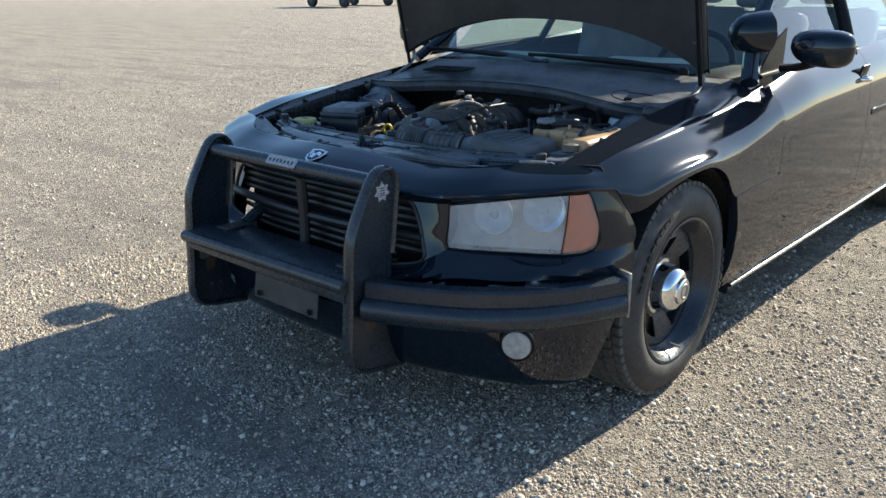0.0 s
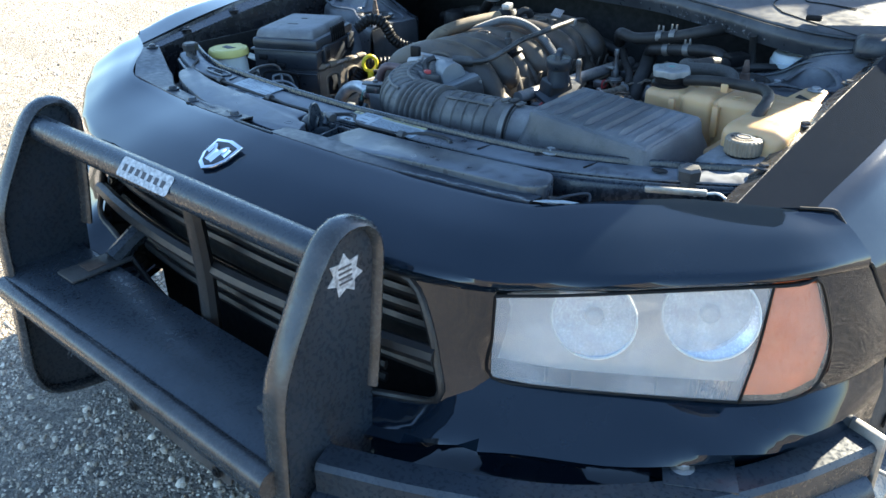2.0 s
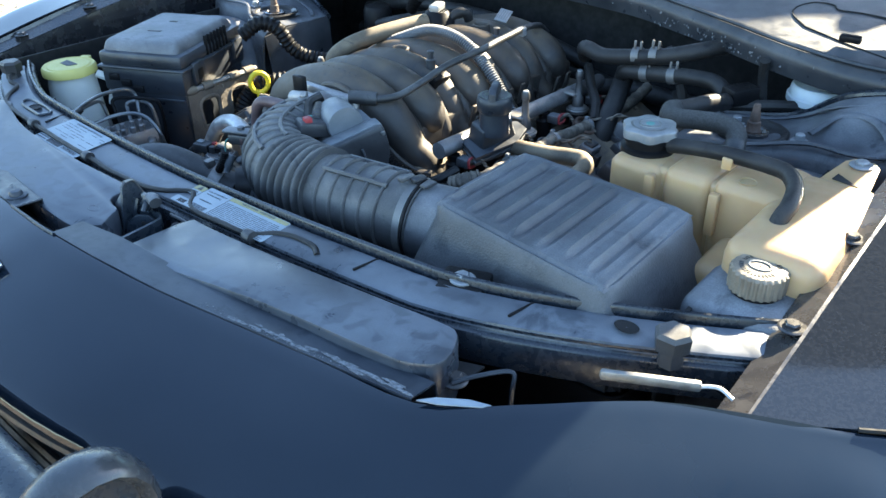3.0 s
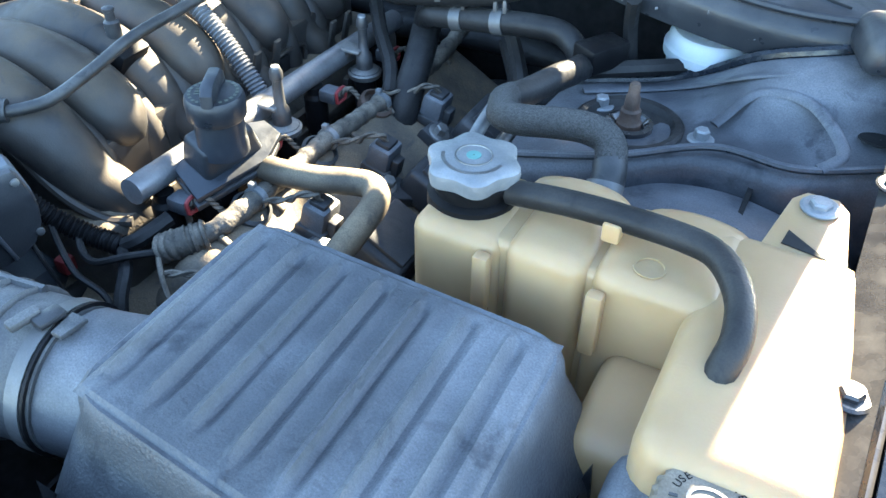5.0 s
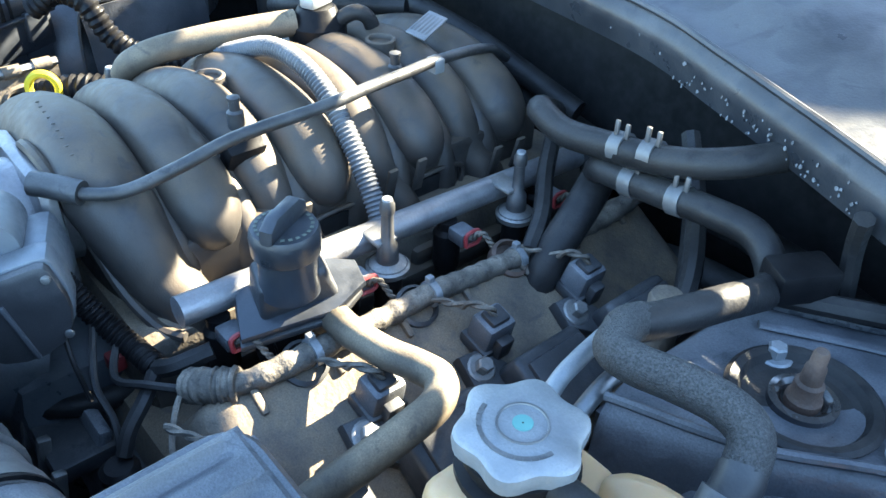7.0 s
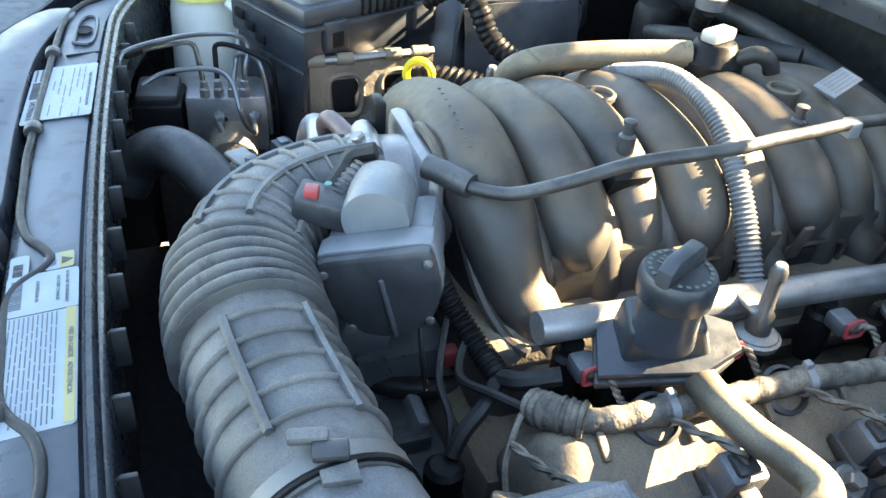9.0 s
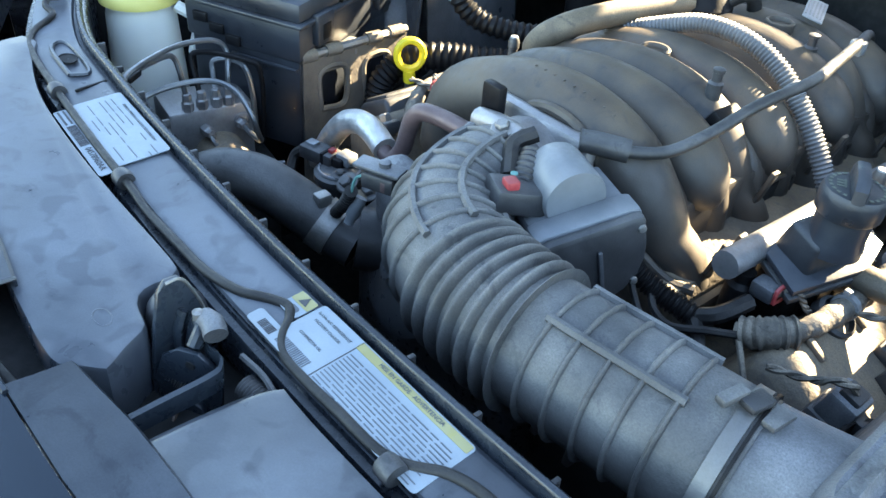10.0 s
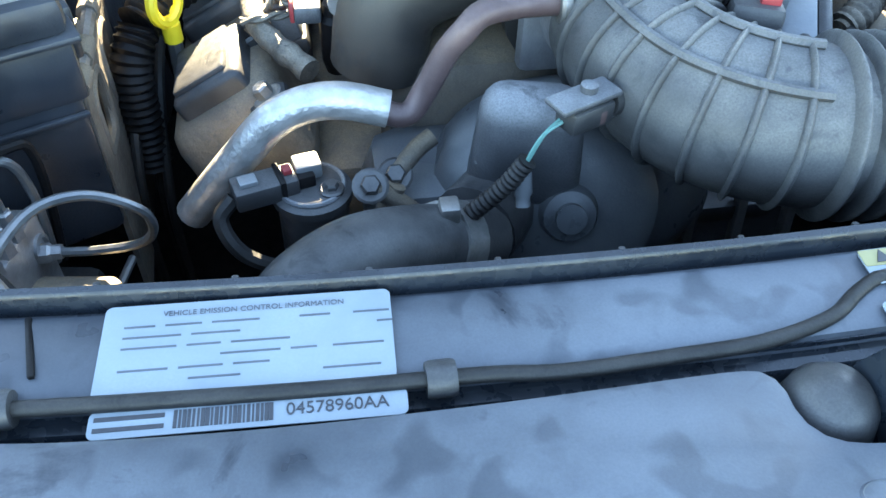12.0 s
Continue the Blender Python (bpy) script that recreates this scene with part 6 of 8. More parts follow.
def coolant_tank():
    t = thing("coolant_tank", "yellowed translucent coolant tank with a pale pressure cap", "coolant tank")
    def block(x0, x1, y0, y1, z0, z1, bev):
        b = box(x1 - x0, y1 - y0, z1 - z0, Matrix.Translation(((x0 + x1) / 2, (y0 + y1) / 2, z0)), bev, 1, seg=4)
        return b
    z = .842
    for i, (a, b, dz) in enumerate(((.428, .494, -.004), (.496, .552, 0), (.554, .634, .002))):
        part("tank_lobe", block(a, b, .822, .905, .60, z + dz, .012), TANK, t)
    part("tank_core", block(.436, .64, .829, .899, .60, z - .006, .006), TANK, t)
    part("tank_wing", block(.612, .708, .713, .912, .60, z + .002, .020), TANK, t, "wide yellowed side chamber")
    part("tank_foot", block(.572, .66, .745, .83, .55, .785, .014), TANK, t)
    part("tank_hump", lathe([(.036, -.02), (.036, .006), (.030, .014), (.018, .018), (.001, .019)], 28, m=Matrix.Translation((.522, .895, .828)) @ Matrix.Diagonal((1.1, .55, 1, 1))), TANK, t)
    part("tank_hump", lathe([(.036, -.02), (.036, .004), (.030, .010), (.018, .013), (.001, .014)], 28, m=Matrix.Translation((.60, .897, .831)) @ Matrix.Diagonal((1.1, .5, 1, 1))), TANK, t)
    m = Matrix.Translation((.454, .866, .832))
    part("filler_neck", lathe([(.031, 0), (.031, .010), (.026, .012), (.026, .018), (.029, .019), (.029, .023), (.024, .024)], 32, m=m), PLASTIC_DARK, t)
    b = bmesh.new()
    n = 72
    def scal(r, a):
        return r + (.0025 * math.cos(6 * a) if r > .026 else 0)
    rows_to(b, [[m @ V(scal(r, a) * math.cos(a), scal(r, a) * math.sin(a), h) for a in (2 * math.pi * k / n for k in range(n))]
                for r, h in ((.027, .022), (.030, .0235), (.031, .030), (.0305, .0335), (.028, .0355), (.014, .0365), (.001, .0365))], closed=True)
    bmesh.ops.recalc_face_normals(b, faces=b.faces)
    cap = part("pressure_cap", b, CAPWHITE, t, "pale scalloped metal pressure cap")
    part("cap_ring", lathe([(.0115, .0364), (.0118, .0372), (.0128, .0372), (.0130, .0364)], 28, m=m, cap=False), LINE, cap)
    part("cap_dot", lathe([(.0005, .0369), (.005, .0369), (.005, .0362)], 20, m=m, cap=False), GREEN, cap)
    for k in range(16):
        a = radians(200 + k * 10)
        part("cap_letter", box(.0024, .0035, .0003, m @ Matrix.Rotation(a, 4, "Z") @ Matrix.Translation((.0205, 0, .0362)), 0), LINE, cap, flat=True)
    part("overflow_hose", tube([(.482, .864, .850), (.52, .861, .857), (.555, .859, .860), (.60, .856, .861), (.622, .846, .862), (.638, .822, .860), (.644, .795, .855), (.642, .780, .845), (.640, .772, .828)], .0088, 12, 60), RUBBER, t, "black rubber overflow hose")
    for x in (.485, .561):
        part("strap_hook", box(.0115, .010, .050, Matrix.Translation((x, .817, .782)), .003), TANK, t)
    part("hose_clip", box(.012, .022, .014, Matrix.Translation((.556, .859, .846)), .002), TANK, t)
    part("moulded_ring", lathe([(.010, 0), (.010, .001), (.0085, .001), (.0085, 0)], 24, m=Matrix.Translation((.585, .840, .8442)), cap=False), TANK, t)
    tab = part("mount_tab", prism([(-.030, -.045), (.026, -.045), (.018, .022), (.010, .032), (-.010, .032), (-.018, .022)], .003, Matrix.Translation((.666, .930, .842)) @ Matrix.Rotation(radians(5), 4, "X"), .001), TANK, t, "flat mounting tab of the tank")
    part("tab_opening", prism([(-.016, -.026), (.012, -.030), (-.014, -.012)], .0008, Matrix.Translation((.666, .930, .8452)) @ Matrix.Rotation(radians(5), 4, "X")), UNDER, t)
    bolt("bolt", (.666, .948, .8465), tab, .0075, .005, CAPWHITE)


coolant_tank()


def steering_reservoir():
    s = thing("power_steering_reservoir", "black fluid reservoir with a ribbed lettered cap", "fluid reservoir")
    part("reservoir_body", box(.106, .098, .18, Matrix.Translation((.655, .697, .628)), .014, .94, seg=3), PLASTIC_GREY, s)
    m = Matrix.Translation((.656, .704, .803))
    part("reservoir_neck", lathe([(.023, -.004), (.023, .012)], 24, m=m), PLASTIC_DARK, s)
    b = bmesh.new()
    n = 96
    rr = lambda r, k: r + (.0008 * (1 if k % 4 < 2 else -1) if r > .0245 else 0)
    rows_to(b, [[m @ V(rr(r, k) * math.cos(2 * math.pi * k / n), rr(r, k) * math.sin(2 * math.pi * k / n), h) for k in range(n)]
                for r, h in ((.022, .008), (.0255, .009), (.0255, .028), (.0235, .0305), (.021, .031), (.001, .031))], closed=True)
    bmesh.ops.recalc_face_normals(b, faces=b.faces)
    c = part("reservoir_cap", b, CAPTAN, s, "ribbed screw cap with raised letters")
    part("cap_mark", lathe([(.0075, .031), (.0075, .0322), (.0092, .0322), (.0092, .031)], 24, m=m @ Matrix.Diagonal((1.2, .9, 1, 1)), cap=False), PLASTIC_GREY, c)
    for k, ch in enumerate("USE APPROVED"):
        if ch != " ":
            a = radians(165 - k * 12.5)
            letters(ch, .0058, m @ Matrix.Rotation(a, 4, "Z") @ Matrix.Translation((.0165, 0, .0313)) @ Matrix.Rotation(radians(-90), 4, "Z"), c, PLASTIC_DARK, "cap_letter")
    for k in range(14):
        a = radians(190 + k * 11)
        part("cap_bar", box(.0042, .0016, .0006, m @ Matrix.Rotation(a, 4, "Z") @ Matrix.Translation((.0165, 0, .031)), 0), PLASTIC, c, flat=True)


steering_reservoir()


CREST = (-.004, 0, -.002, 0, .001, -.001, -.003, -.006)
RUNNER = (.819, .881, .935, .988, 1.040, 1.094, 1.148, 1.203)


def engine():
    e = thing("engine", "dusty eight-cylinder engine with sandy intake runners and a fuel rail", "engine")
    part("block", box(.42, .52, .38, Matrix.Translation((0, 1.03, .285)), .03), ENGINE, e, "dark engine block")
    part("valley", box(.30, .50, .09, Matrix.Translation((0, 1.04, .645)), .02), ENGINE, e)
    im = new("intake_manifold")
    im.parent = e
    im["label"] = "sand-dusted black composite intake manifold"
    part("plenum", tube([(0, .80, .765), (0, 1.03, .765), (0, 1.25, .758)], .062, 20, 20, flat=.85), MANIFOLD, im)
    nub = lambda u: (1.0 if u < .86 else math.sqrt(max(.02, 1 - ((u - .86) / .14) ** 2))) * (1.02 - .05 * (1 - u) ** 3)
    neck = lambda u: 1.02 - .05 * (1 - u) ** 3 - .46 * max(0, (u - .50) / .50) ** 1.3
    for k in range(8):
        y = RUNNER[k]
        z = .821 + CREST[k]
        r = .0365 if k == 0 else .0285
        start = [(-.150, y, .722), (-.138, y, .775), (-.095, y, z - .016), (-.035, y, z)]
        if k % 2:
            line = start + [(.022, y, z), (.066, y, z - .012), (.092, y, z - .030), (.102, y, z - .048), (.103, y, z - .060)]
        else:
            line = start + [(.020, y, z), (.060, y + .001, z - .012), (.086 if k == 0 else .080, y + .005, z - .036), (.104 if k == 0 else .094, y + .013, z - .066), (.120 if k == 0 else .110, y + .022, .735), (.130 if k == 0 else .124, y + .028, .712)]
        q = part("runner", tube(line, r, 22, 48, taper=nub if k % 2 else neck), MANIFOLD, im)
        if k == 0:
            for j in range(9):
                part("seam_tooth", box(.0018, .003, .0010, Matrix.Translation((-.045 + .012 * j, y - .008 - .001 * j, z + r + .0001 - .00018 * (j - 3) ** 2)), .0005), MANIFOLD, q, flat=True)
        if k < 7:
            yw = (RUNNER[k] + RUNNER[k + 1]) / 2
            part("runner_web", tube([(-.10, yw, .795), (-.03, yw, z - .004), (.03, yw, z - .006), (.075, yw, z - .026), (.098, yw, .765), (.104, yw, .72)], .014, 10, 24), MANIFOLD, im)
        if k % 2 == 0:
            part("runner_foot", box(.044, .052, .020, Matrix.Translation((.136, y + .030, .694)), .006), MANIFOLD, im)
    # wall below the blunt runners, with windows and hooks
    part("side_wall", box(.020, .40, .088, Matrix.Translation((.098, 1.045, .690)), .006), MANIFOLD, im, "dusty flat side wall of the manifold")
    part("lower_shelf", box(.070, .41, .014, Matrix.Translation((.130, 1.045, .684)), .004), MANIFOLD, im)
    for y in (.995, 1.105):
        part("wall_window", box(.004, .058, .026, Matrix.Translation((.1085, y, .726)), .001), UNDER, im)
        part("window_frame", tube([(.111, y - .030, .724), (.111, y - .030, .754), (.111, y + .030, .754), (.111, y + .030, .724)], .0026, 6, 30), MANIFOLD, im)
    part("front_flange_rim", tube([(-.050, .790, .800), (-.020, .786, .832), (.015, .786, .838), (.045, .789, .824), (.070, .795, .790), (.100, .802, .752), (.130, .812, .732), (.150, .824, .728)], .0048, 8, 60), MANIFOLD, im, "moulded rim in front of the first runner")
    part("front_wall", skin([[(-.045, .796, .805), (0, .794, .832), (.045, .796, .815), (.085, .802, .768), (.130, .816, .730)], [(-.045, .80, .70), (0, .80, .70), (.045, .80, .70), (.085, .806, .69), (.130, .82, .69)]], 20, 6), MANIFOLD, im, solid=.004)
    for x, y, z in ((-.024, .950, .846), (.004, 1.120, .850)):
        part("boss", lathe([(.0150, -.014), (.0150, .0005), (.0140, .0015), (.0120, .0015), (.0112, .0), (.0108, -.003), (.001, -.003)], 28, m=Matrix.Translation((x, y, z))), MANIFOLD, im)
    pl = part("maker_plate", box(.022, .052, .002, Matrix.Translation((.012, 1.172, .8545)) @ Matrix.Rotation(radians(14), 4, "Y") @ Matrix.Rotation(radians(24), 4, "Z"), .001), CAPWHITE, im, "small pale plate on the manifold")
    for j in range(5):
        part("plate_bar", box(.0018, .038, .0003, Matrix.Translation((.012, 1.172, .8567)) @ Matrix.Rotation(radians(14), 4, "Y") @ Matrix.Rotation(radians(24), 4, "Z") @ Matrix.Translation((-.008 + .004 * j, 0, 0)), 0), LINE, pl, flat=True)
    for x, y, z, wide in ((.056, .933, .846, True), (.052, 1.101, .842, False)):
        st = part("clip_post", lathe([(.0075, -.020), (.0070, .002), (.0045, .004), (.0045, .012), (.0055, .0125), (.0055, .015), (.003, .016)], 16, m=Matrix.Translation((x, y, z))), PLASTIC, im)
        if wide:
            part("post_bracket", box(.016, .034, .030, Matrix.Translation((x + .010, y - .006, z - .040)) @ Matrix.Rotation(radians(30), 4, "Y"), .003), PLASTIC_DARK, st)
    for y, x, z in ((.846, .146, .735), (.868, .146, .735), (.952, .118, .752), (1.042, .118, .752), (1.075, .118, .752), (1.160, .130, .742), (1.190, .130, .742)):
        part("runner_hook", box(.004, .010, .036, Matrix.Translation((x, y, z)) @ Matrix.Rotation(radians(14), 4, "Y"), .001), MANIFOLD, im)
    # cable across the runners and a corrugated loom
    part("vacuum_hose", tube([(.050, .777, .833), (.062, .786, .832), (.080, .800, .831), (.097, .822, .834), (.108, .860, .846), (.113, .905, .858), (.117, .98, .863), (.108, 1.03, .862), (.098, 1.075, .859), (.085, 1.13, .855), (.06, 1.21, .838), (.05, 1.25, .815)], .0052, 10, 90), DUSTYHOSE, e, "thin black vacuum hose over the runners")
    part("hose_sleeve", tube([(.046, .772, .834), (.058, .783, .833), (.076, .797, .831)], .0095, 12), DUSTYHOSE, e)
    part("hose_clip", box(.014, .012, .014, Matrix.Translation((.088, 1.12, .846)), .002), CAPWHITE, e)
    part("wiring_conduit", tube([(-.115, .985, .800), (-.095, .995, .828), (-.06, 1.005, .846), (-.015, 1.010, .862), (.030, 1.012, .862), (.070, 1.012, .848), (.105, 1.010, .822), (.135, 1.008, .790), (.156, 1.006, .762)], .0088, 14, 420, wave=.0009, waves=84), PLASTIC_GREY, e, "grey corrugated wiring conduit")
    # fuel rails, studs and injectors
    for s in (1, -1):
        x = .172 * s
        part("fuel_rail", tube([(x, .815, .773), (x, 1.05, .764), (x, 1.235, .757)], .0118, 14), ALU, e, "dull zinc-plated fuel rail")
        part("rail_bracket", box(.030, .02, .005, Matrix.Translation((x + .012 * s, .981, .773)), .002), STEEL, e)
        part("rail_bracket", box(.030, .02, .005, Matrix.Translation((x + .012 * s, 1.125, .768)), .002), STEEL, e)
        for y, z in ((.981, .768), (1.127, .760)) if s > 0 else ((.913, .763), (1.10, .745)):
            xx = x + (.026 * s if s > 0 else -.0)
            st = part("rail_stud", lathe([(.0165, -.020), (.0165, -.012), (.0095, -.010), (.0085, .006), (.0055, .010), (.0048, .036), (.0062, .037), (.0062, .044), (.0045, .048), (.003, .048)], 18, m=Matrix.Translation((xx, y, z))), STUD, e, "dark plated steel stud")
            part("stud_tip", lathe([(.0046, .0475), (.0040, .0495), (.002, .050)], 12, m=Matrix.Translation((xx, y, z))), CAPWHITE, st)
            part("stud_washer", lathe([(.0175, -.019), (.0185, -.014), (.0120, -.009)], 20, m=Matrix.Translation((xx, y, z))), STEEL, st)
            part("stud_column", lathe([(.012, -.09), (.012, -.018)], 12, m=Matrix.Translation((xx, y, z))), PLASTIC_DARK, st)
        for k in range(4):
            y = .841 + .1105 * k
            zi = .760 - .003 * k
            inj = part("injector", lathe([(.010, -.055), (.0125, -.045), (.0125, -.012), (.009, -.008), (.009, 0)], 14, m=Matrix.Translation((x + .006 * s, y, zi))), PLASTIC_DARK, e)
            part("injector_plug", box(.020, .018, .014, Matrix.Translation((x + .026 * s, y, zi - .012)), .003), PLASTIC_GREY, inj)
            lk = part("plug_lock", tube([(x + .037 * s, y + .002 + dy, zi - .004 + dz) for dy, dz in ((-.007, -.006), (-.007, .006), (.007, .006), (.007, -.006), (-.007, -.006))], .0019, 6, 24), RED, inj, "faded red plug lock")
            part("injector_lead", twisted([(x + .036 * s, y, zi - .004), (x + .046 * s, y + .006, zi + .004), (x + .056 * s, y + .014, zi - .012), (x + .062 * s, y + .030, zi - .024), (x + .072 * s, y + .036, zi - .020)], .0017, .012), WRAP, inj, "twisted dusty leads")
    # valve covers, coils, wiring harness
    for s in (1, -1):
        m = Matrix.Translation((.272 * s, 1.02, .640 if s > 0 else .618)) @ Matrix.Rotation(radians(30 * s), 4, "Y")
        vc = part("valve_cover", box(.185 if s > 0 else .100, .49, .075, m if s > 0 else m @ Matrix.Translation((.044, 0, 0)), .018, .93, seg=3), ENGINE, e, "valve cover under a thick coat of dust")
        for k in range(7):
            part("cover_rib", box(.02, .006, .006, m @ Matrix.Translation((-.066 * s, -.19 + .063 * k, .0735)), .002), ENGINE, vc)
        for k in range(4):
            mm = m @ Matrix.Translation((.022 if s > 0 else .054, (-.200 if s > 0 else -.180) + .106 * k, .076 if s > 0 else .054))
            c = part("ignition_coil", box(.062, .074, .036, mm @ Matrix.Translation((.008 * s, 0, 0)), .006, .94, seg=3), PLASTIC, e, "dusty black ignition coil")
            part("coil_step", box(.046, .058, .007, mm @ Matrix.Translation((.010 * s, .002, .033)), .003), PLASTIC, c)
            part("coil_foot", box(.030, .060, .020, mm @ Matrix.Translation((.030 * s, 0, -.012)), .004), PLASTIC_DARK, c)
            part("coil_lug", prism([(-.020, -.012), (.006, -.014), (.012, -.004), (.034, .020), (.034, .034), (.0, .022), (-.018, .008)], .015, mm @ Matrix.Translation((-.026 * s, -.046, -.004)) @ Matrix.Diagonal((s, 1, 1, 1)), .003), PLASTIC, c)
            mp = mm @ Matrix.Translation((-.043 * s, -.024 * s, -.012)) @ Matrix.Rotation(radians(-16 * s), 4, "Y")
            part("coil_plug", box(.026, .030, .046, mp, .004, .92), PLASTIC_GREY, c, "grey coil plug")
            part("plug_collar", box(.030, .034, .012, mp @ Matrix.Translation((0, 0, .012)), .003), PLASTIC, c)
            part("coil_latch", box(.012, .014, .020, mp @ Matrix.Translation((.014 * s, .0, .016)), .002), PLASTIC, c)
            part("plug_boot", box(.016, .018, .006, mp @ Matrix.Translation((0, 0, .044)), .002), PLASTIC, c)
            bolt("bolt", tuple(mm @ V(-.030 * s, -.046, .010)), c, .0068, .010, STEEL, tuple(mm.to_3x3() @ V(0, 0, 1)))
            p0, p1 = mp @ V(0, 0, .048), mp @ V(-.004 * s, -.006, .056)
            part("coil_lead", twisted([tuple(p0), tuple(p1), (p1.x - .010 * s, p1.y - .008, p1.z + .002), (p1.x - .022 * s, p1.y - .010, p1.z - .006), (.246 * s, p1.y - .022, .752)], .0020, .030), WRAP, c, "twisted dusty leads")
        for k in range(3):
            part("cover_plug", lathe([(.018, 0), (.018, .010), (.015, .012), (.014, .006), (.001, .006)], 24, m=m @ Matrix.Translation((-.076 * s, -.148 + .102 * k, .068))), PLASTIC if k < 2 else RUST, vc)
    for x, y in ((-.322, .86), (-.332, .885), (-.341, .845)):
        part("gap_lead", tube([(x + .012, y + .10, .73), (x + .004, y + .05, .70), (x, y, .66), (x - .004, y - .03, .58), (x - .004, y - .03, .48)], .0042, 8, 40), RUBBER, e, "black lead running down beside the cover")
    def taped(pts, r, n, seed):
        """A taped loom: uneven thickness with spiral tape edges."""
        return tube(pts, r, 12, n, wave=r * .05, waves=n / 7.3, taper=lambda u: 1 + .16 * noise.noise((u * 14, seed, 0)) + .10 * noise.noise((u * 45, seed, 5)))
    h = part("wiring_harness", taped([(.205, .800, .735), (.227, .809, .744), (.240, .835, .748), (.245, .865, .751), (.246, .90, .752), (.245, .948, .750), (.245, .985, .751), (.244, 1.038, .745), (.245, 1.097, .741), (.247, 1.154, .738), (.252, 1.20, .745), (.256, 1.25, .76)], .0088, 220, 1.0), WRAP, e, "dusty taped wiring harness")
    part("wiring_harness", taped([(-.20, .800, .73), (-.235, .85, .742), (-.24, .95, .742), (-.24, 1.1, .738), (-.25, 1.23, .745)], .009, 150, 3.0), WRAP, e)
    part("tape_lump", taped([(.208, .802, .737), (.222, .808, .744), (.238, .824, .748)], .0125, 40, 7.0), WRAP, h)
    for y, z in ((.879, .752), (.988, .751), (1.083, .742)):
        part("cable_tie", tube([(.2455, y - .003, z), (.2455, y + .003, z)], .0112, 14, 4), CAPWHITE, h)
        part("tie_head", box(.006, .006, .005, Matrix.Translation((.243, y, z + .010)), .001), CAPWHITE, h)
    part("loom_tube", tube([(.092, .748, .815), (.099, .757, .795), (.106, .765, .775), (.122, .776, .752), (.145, .786, .738), (.172, .792, .733)], .0088, 10, 160, wave=.001, waves=34), PLASTIC_DARK, e, "black corrugated loom")
    part("loom_branch", tube([(.172, .792, .733), (.19, .775, .728), (.198, .758, .715), (.204, .748, .700)], .006, 8), RUBBER, e)
    part("loom_branch", tube([(.175, .792, .735), (.188, .80, .742), (.196, .826, .748)], .007, 8), RUBBER, e)
    part("sensor_plug", lathe([(.014, -.02), (.014, .004), (.010, .008)], 16, m=Matrix.Translation((.208, .742, .690))), PLASTIC_DARK, e)
    # loose wires and a dusty plug between duct and valve cover
    for k, pts in enumerate((([(.135, .782, .742), (.150, .770, .735), (.170, .765, .735), (.192, .778, .740), (.214, .798, .740)]), ([(.118, .772, .756), (.135, .762, .742), (.160, .752, .728), (.185, .752, .718), (.200, .748, .702)]), ([(.205, .800, .738), (.218, .786, .735), (.236, .772, .722), (.252, .768, .705)]), ([(.100, .760, .785), (.112, .752, .760), (.128, .748, .735), (.140, .75, .70)]))):
        part("loose_wire", tube(pts, .0032 - .0004 * k, 7, 40), RUBBER if k != 2 else WRAP, e)
    lp = part("loose_plug", box(.030, .022, .022, Matrix.Translation((.262, .764, .690)) @ Matrix.Rotation(radians(-25), 4, "Z"), .004), WRAP, e, "dusty brown plug")
    part("plug_lock", box(.010, .012, .006, Matrix.Translation((.266, .764, .711)) @ Matrix.Rotation(radians(-25), 4, "Z"), .002), PLASTIC_DARK, lp)
    # oil filler
    m = Matrix.Translation((.217, .881, .745))
    ox = Matrix.Translation((.208, .888, .772)) @ Matrix.Rotation(radians(73), 4, "Z") @ Matrix.Rotation(radians(-9), 4, "Y") @ Matrix.Rotation(radians(10), 4, "X")
    f = part("oil_filler", lathe([(.0215, .045), (.0212, .056), (.0205, .058), (.0205, .080)], 32, m=m), FUSE, e)
    part("oil_body", box(.064, .042, .085, ox @ Matrix.Translation((-.006, .002, -.092)), .008, 1.0, seg=3), PLASTIC_DARK, f, "dark body of the filler under its flange")
    for j in range(3):
        part("body_rib", box(.002, .003, .06, ox @ Matrix.Translation((-.024 + .018 * j, -.020, -.075)), .0008), PLASTIC_DARK, f)
    part("oil_flange", prism([(-.047, -.026), (.026, -.030), (.048, -.014), (.048, .012), (.030, .026), (-.040, .024)], .0065, ox @ Matrix.Translation((0, 0, -.007)), .002), PLASTIC, f, "lower half of the filler flange")
    part("oil_flange", prism([(-.045, -.025), (.024, -.029), (.052, -.013), (.052, .010), (.028, .024), (-.038, .022)], .0065, ox @ Matrix.Translation((0, 0, .0008)), .002), FUSE, f, "worn upper half of the filler flange")
    part("oil_block", box(.060, .040, .030, ox @ Matrix.Translation((.002, .003, .004)), .005, .80, seg=3), PLASTIC, f)
    cap = part("oil_cap", lathe([(.0225, .078), (.0240, .080), (.0245, .092), (.0240, .096), (.0225, .099), (.001, .1005)], 40, m=m), FUSE, f, "black oil filler cap with pale green marks")
    mk = m @ Matrix.Rotation(radians(118), 4, "Z")
    part("cap_grip", prism([(-.024, 0), (.024, 0), (.0225, .010), (.014, .0165), (-.014, .0165), (-.0225, .010)], .011, mk @ Matrix.Translation((0, .0055, .0975)) @ Matrix.Rotation(radians(90), 4, "X"), .003), FUSE, f, "raised finger grip")
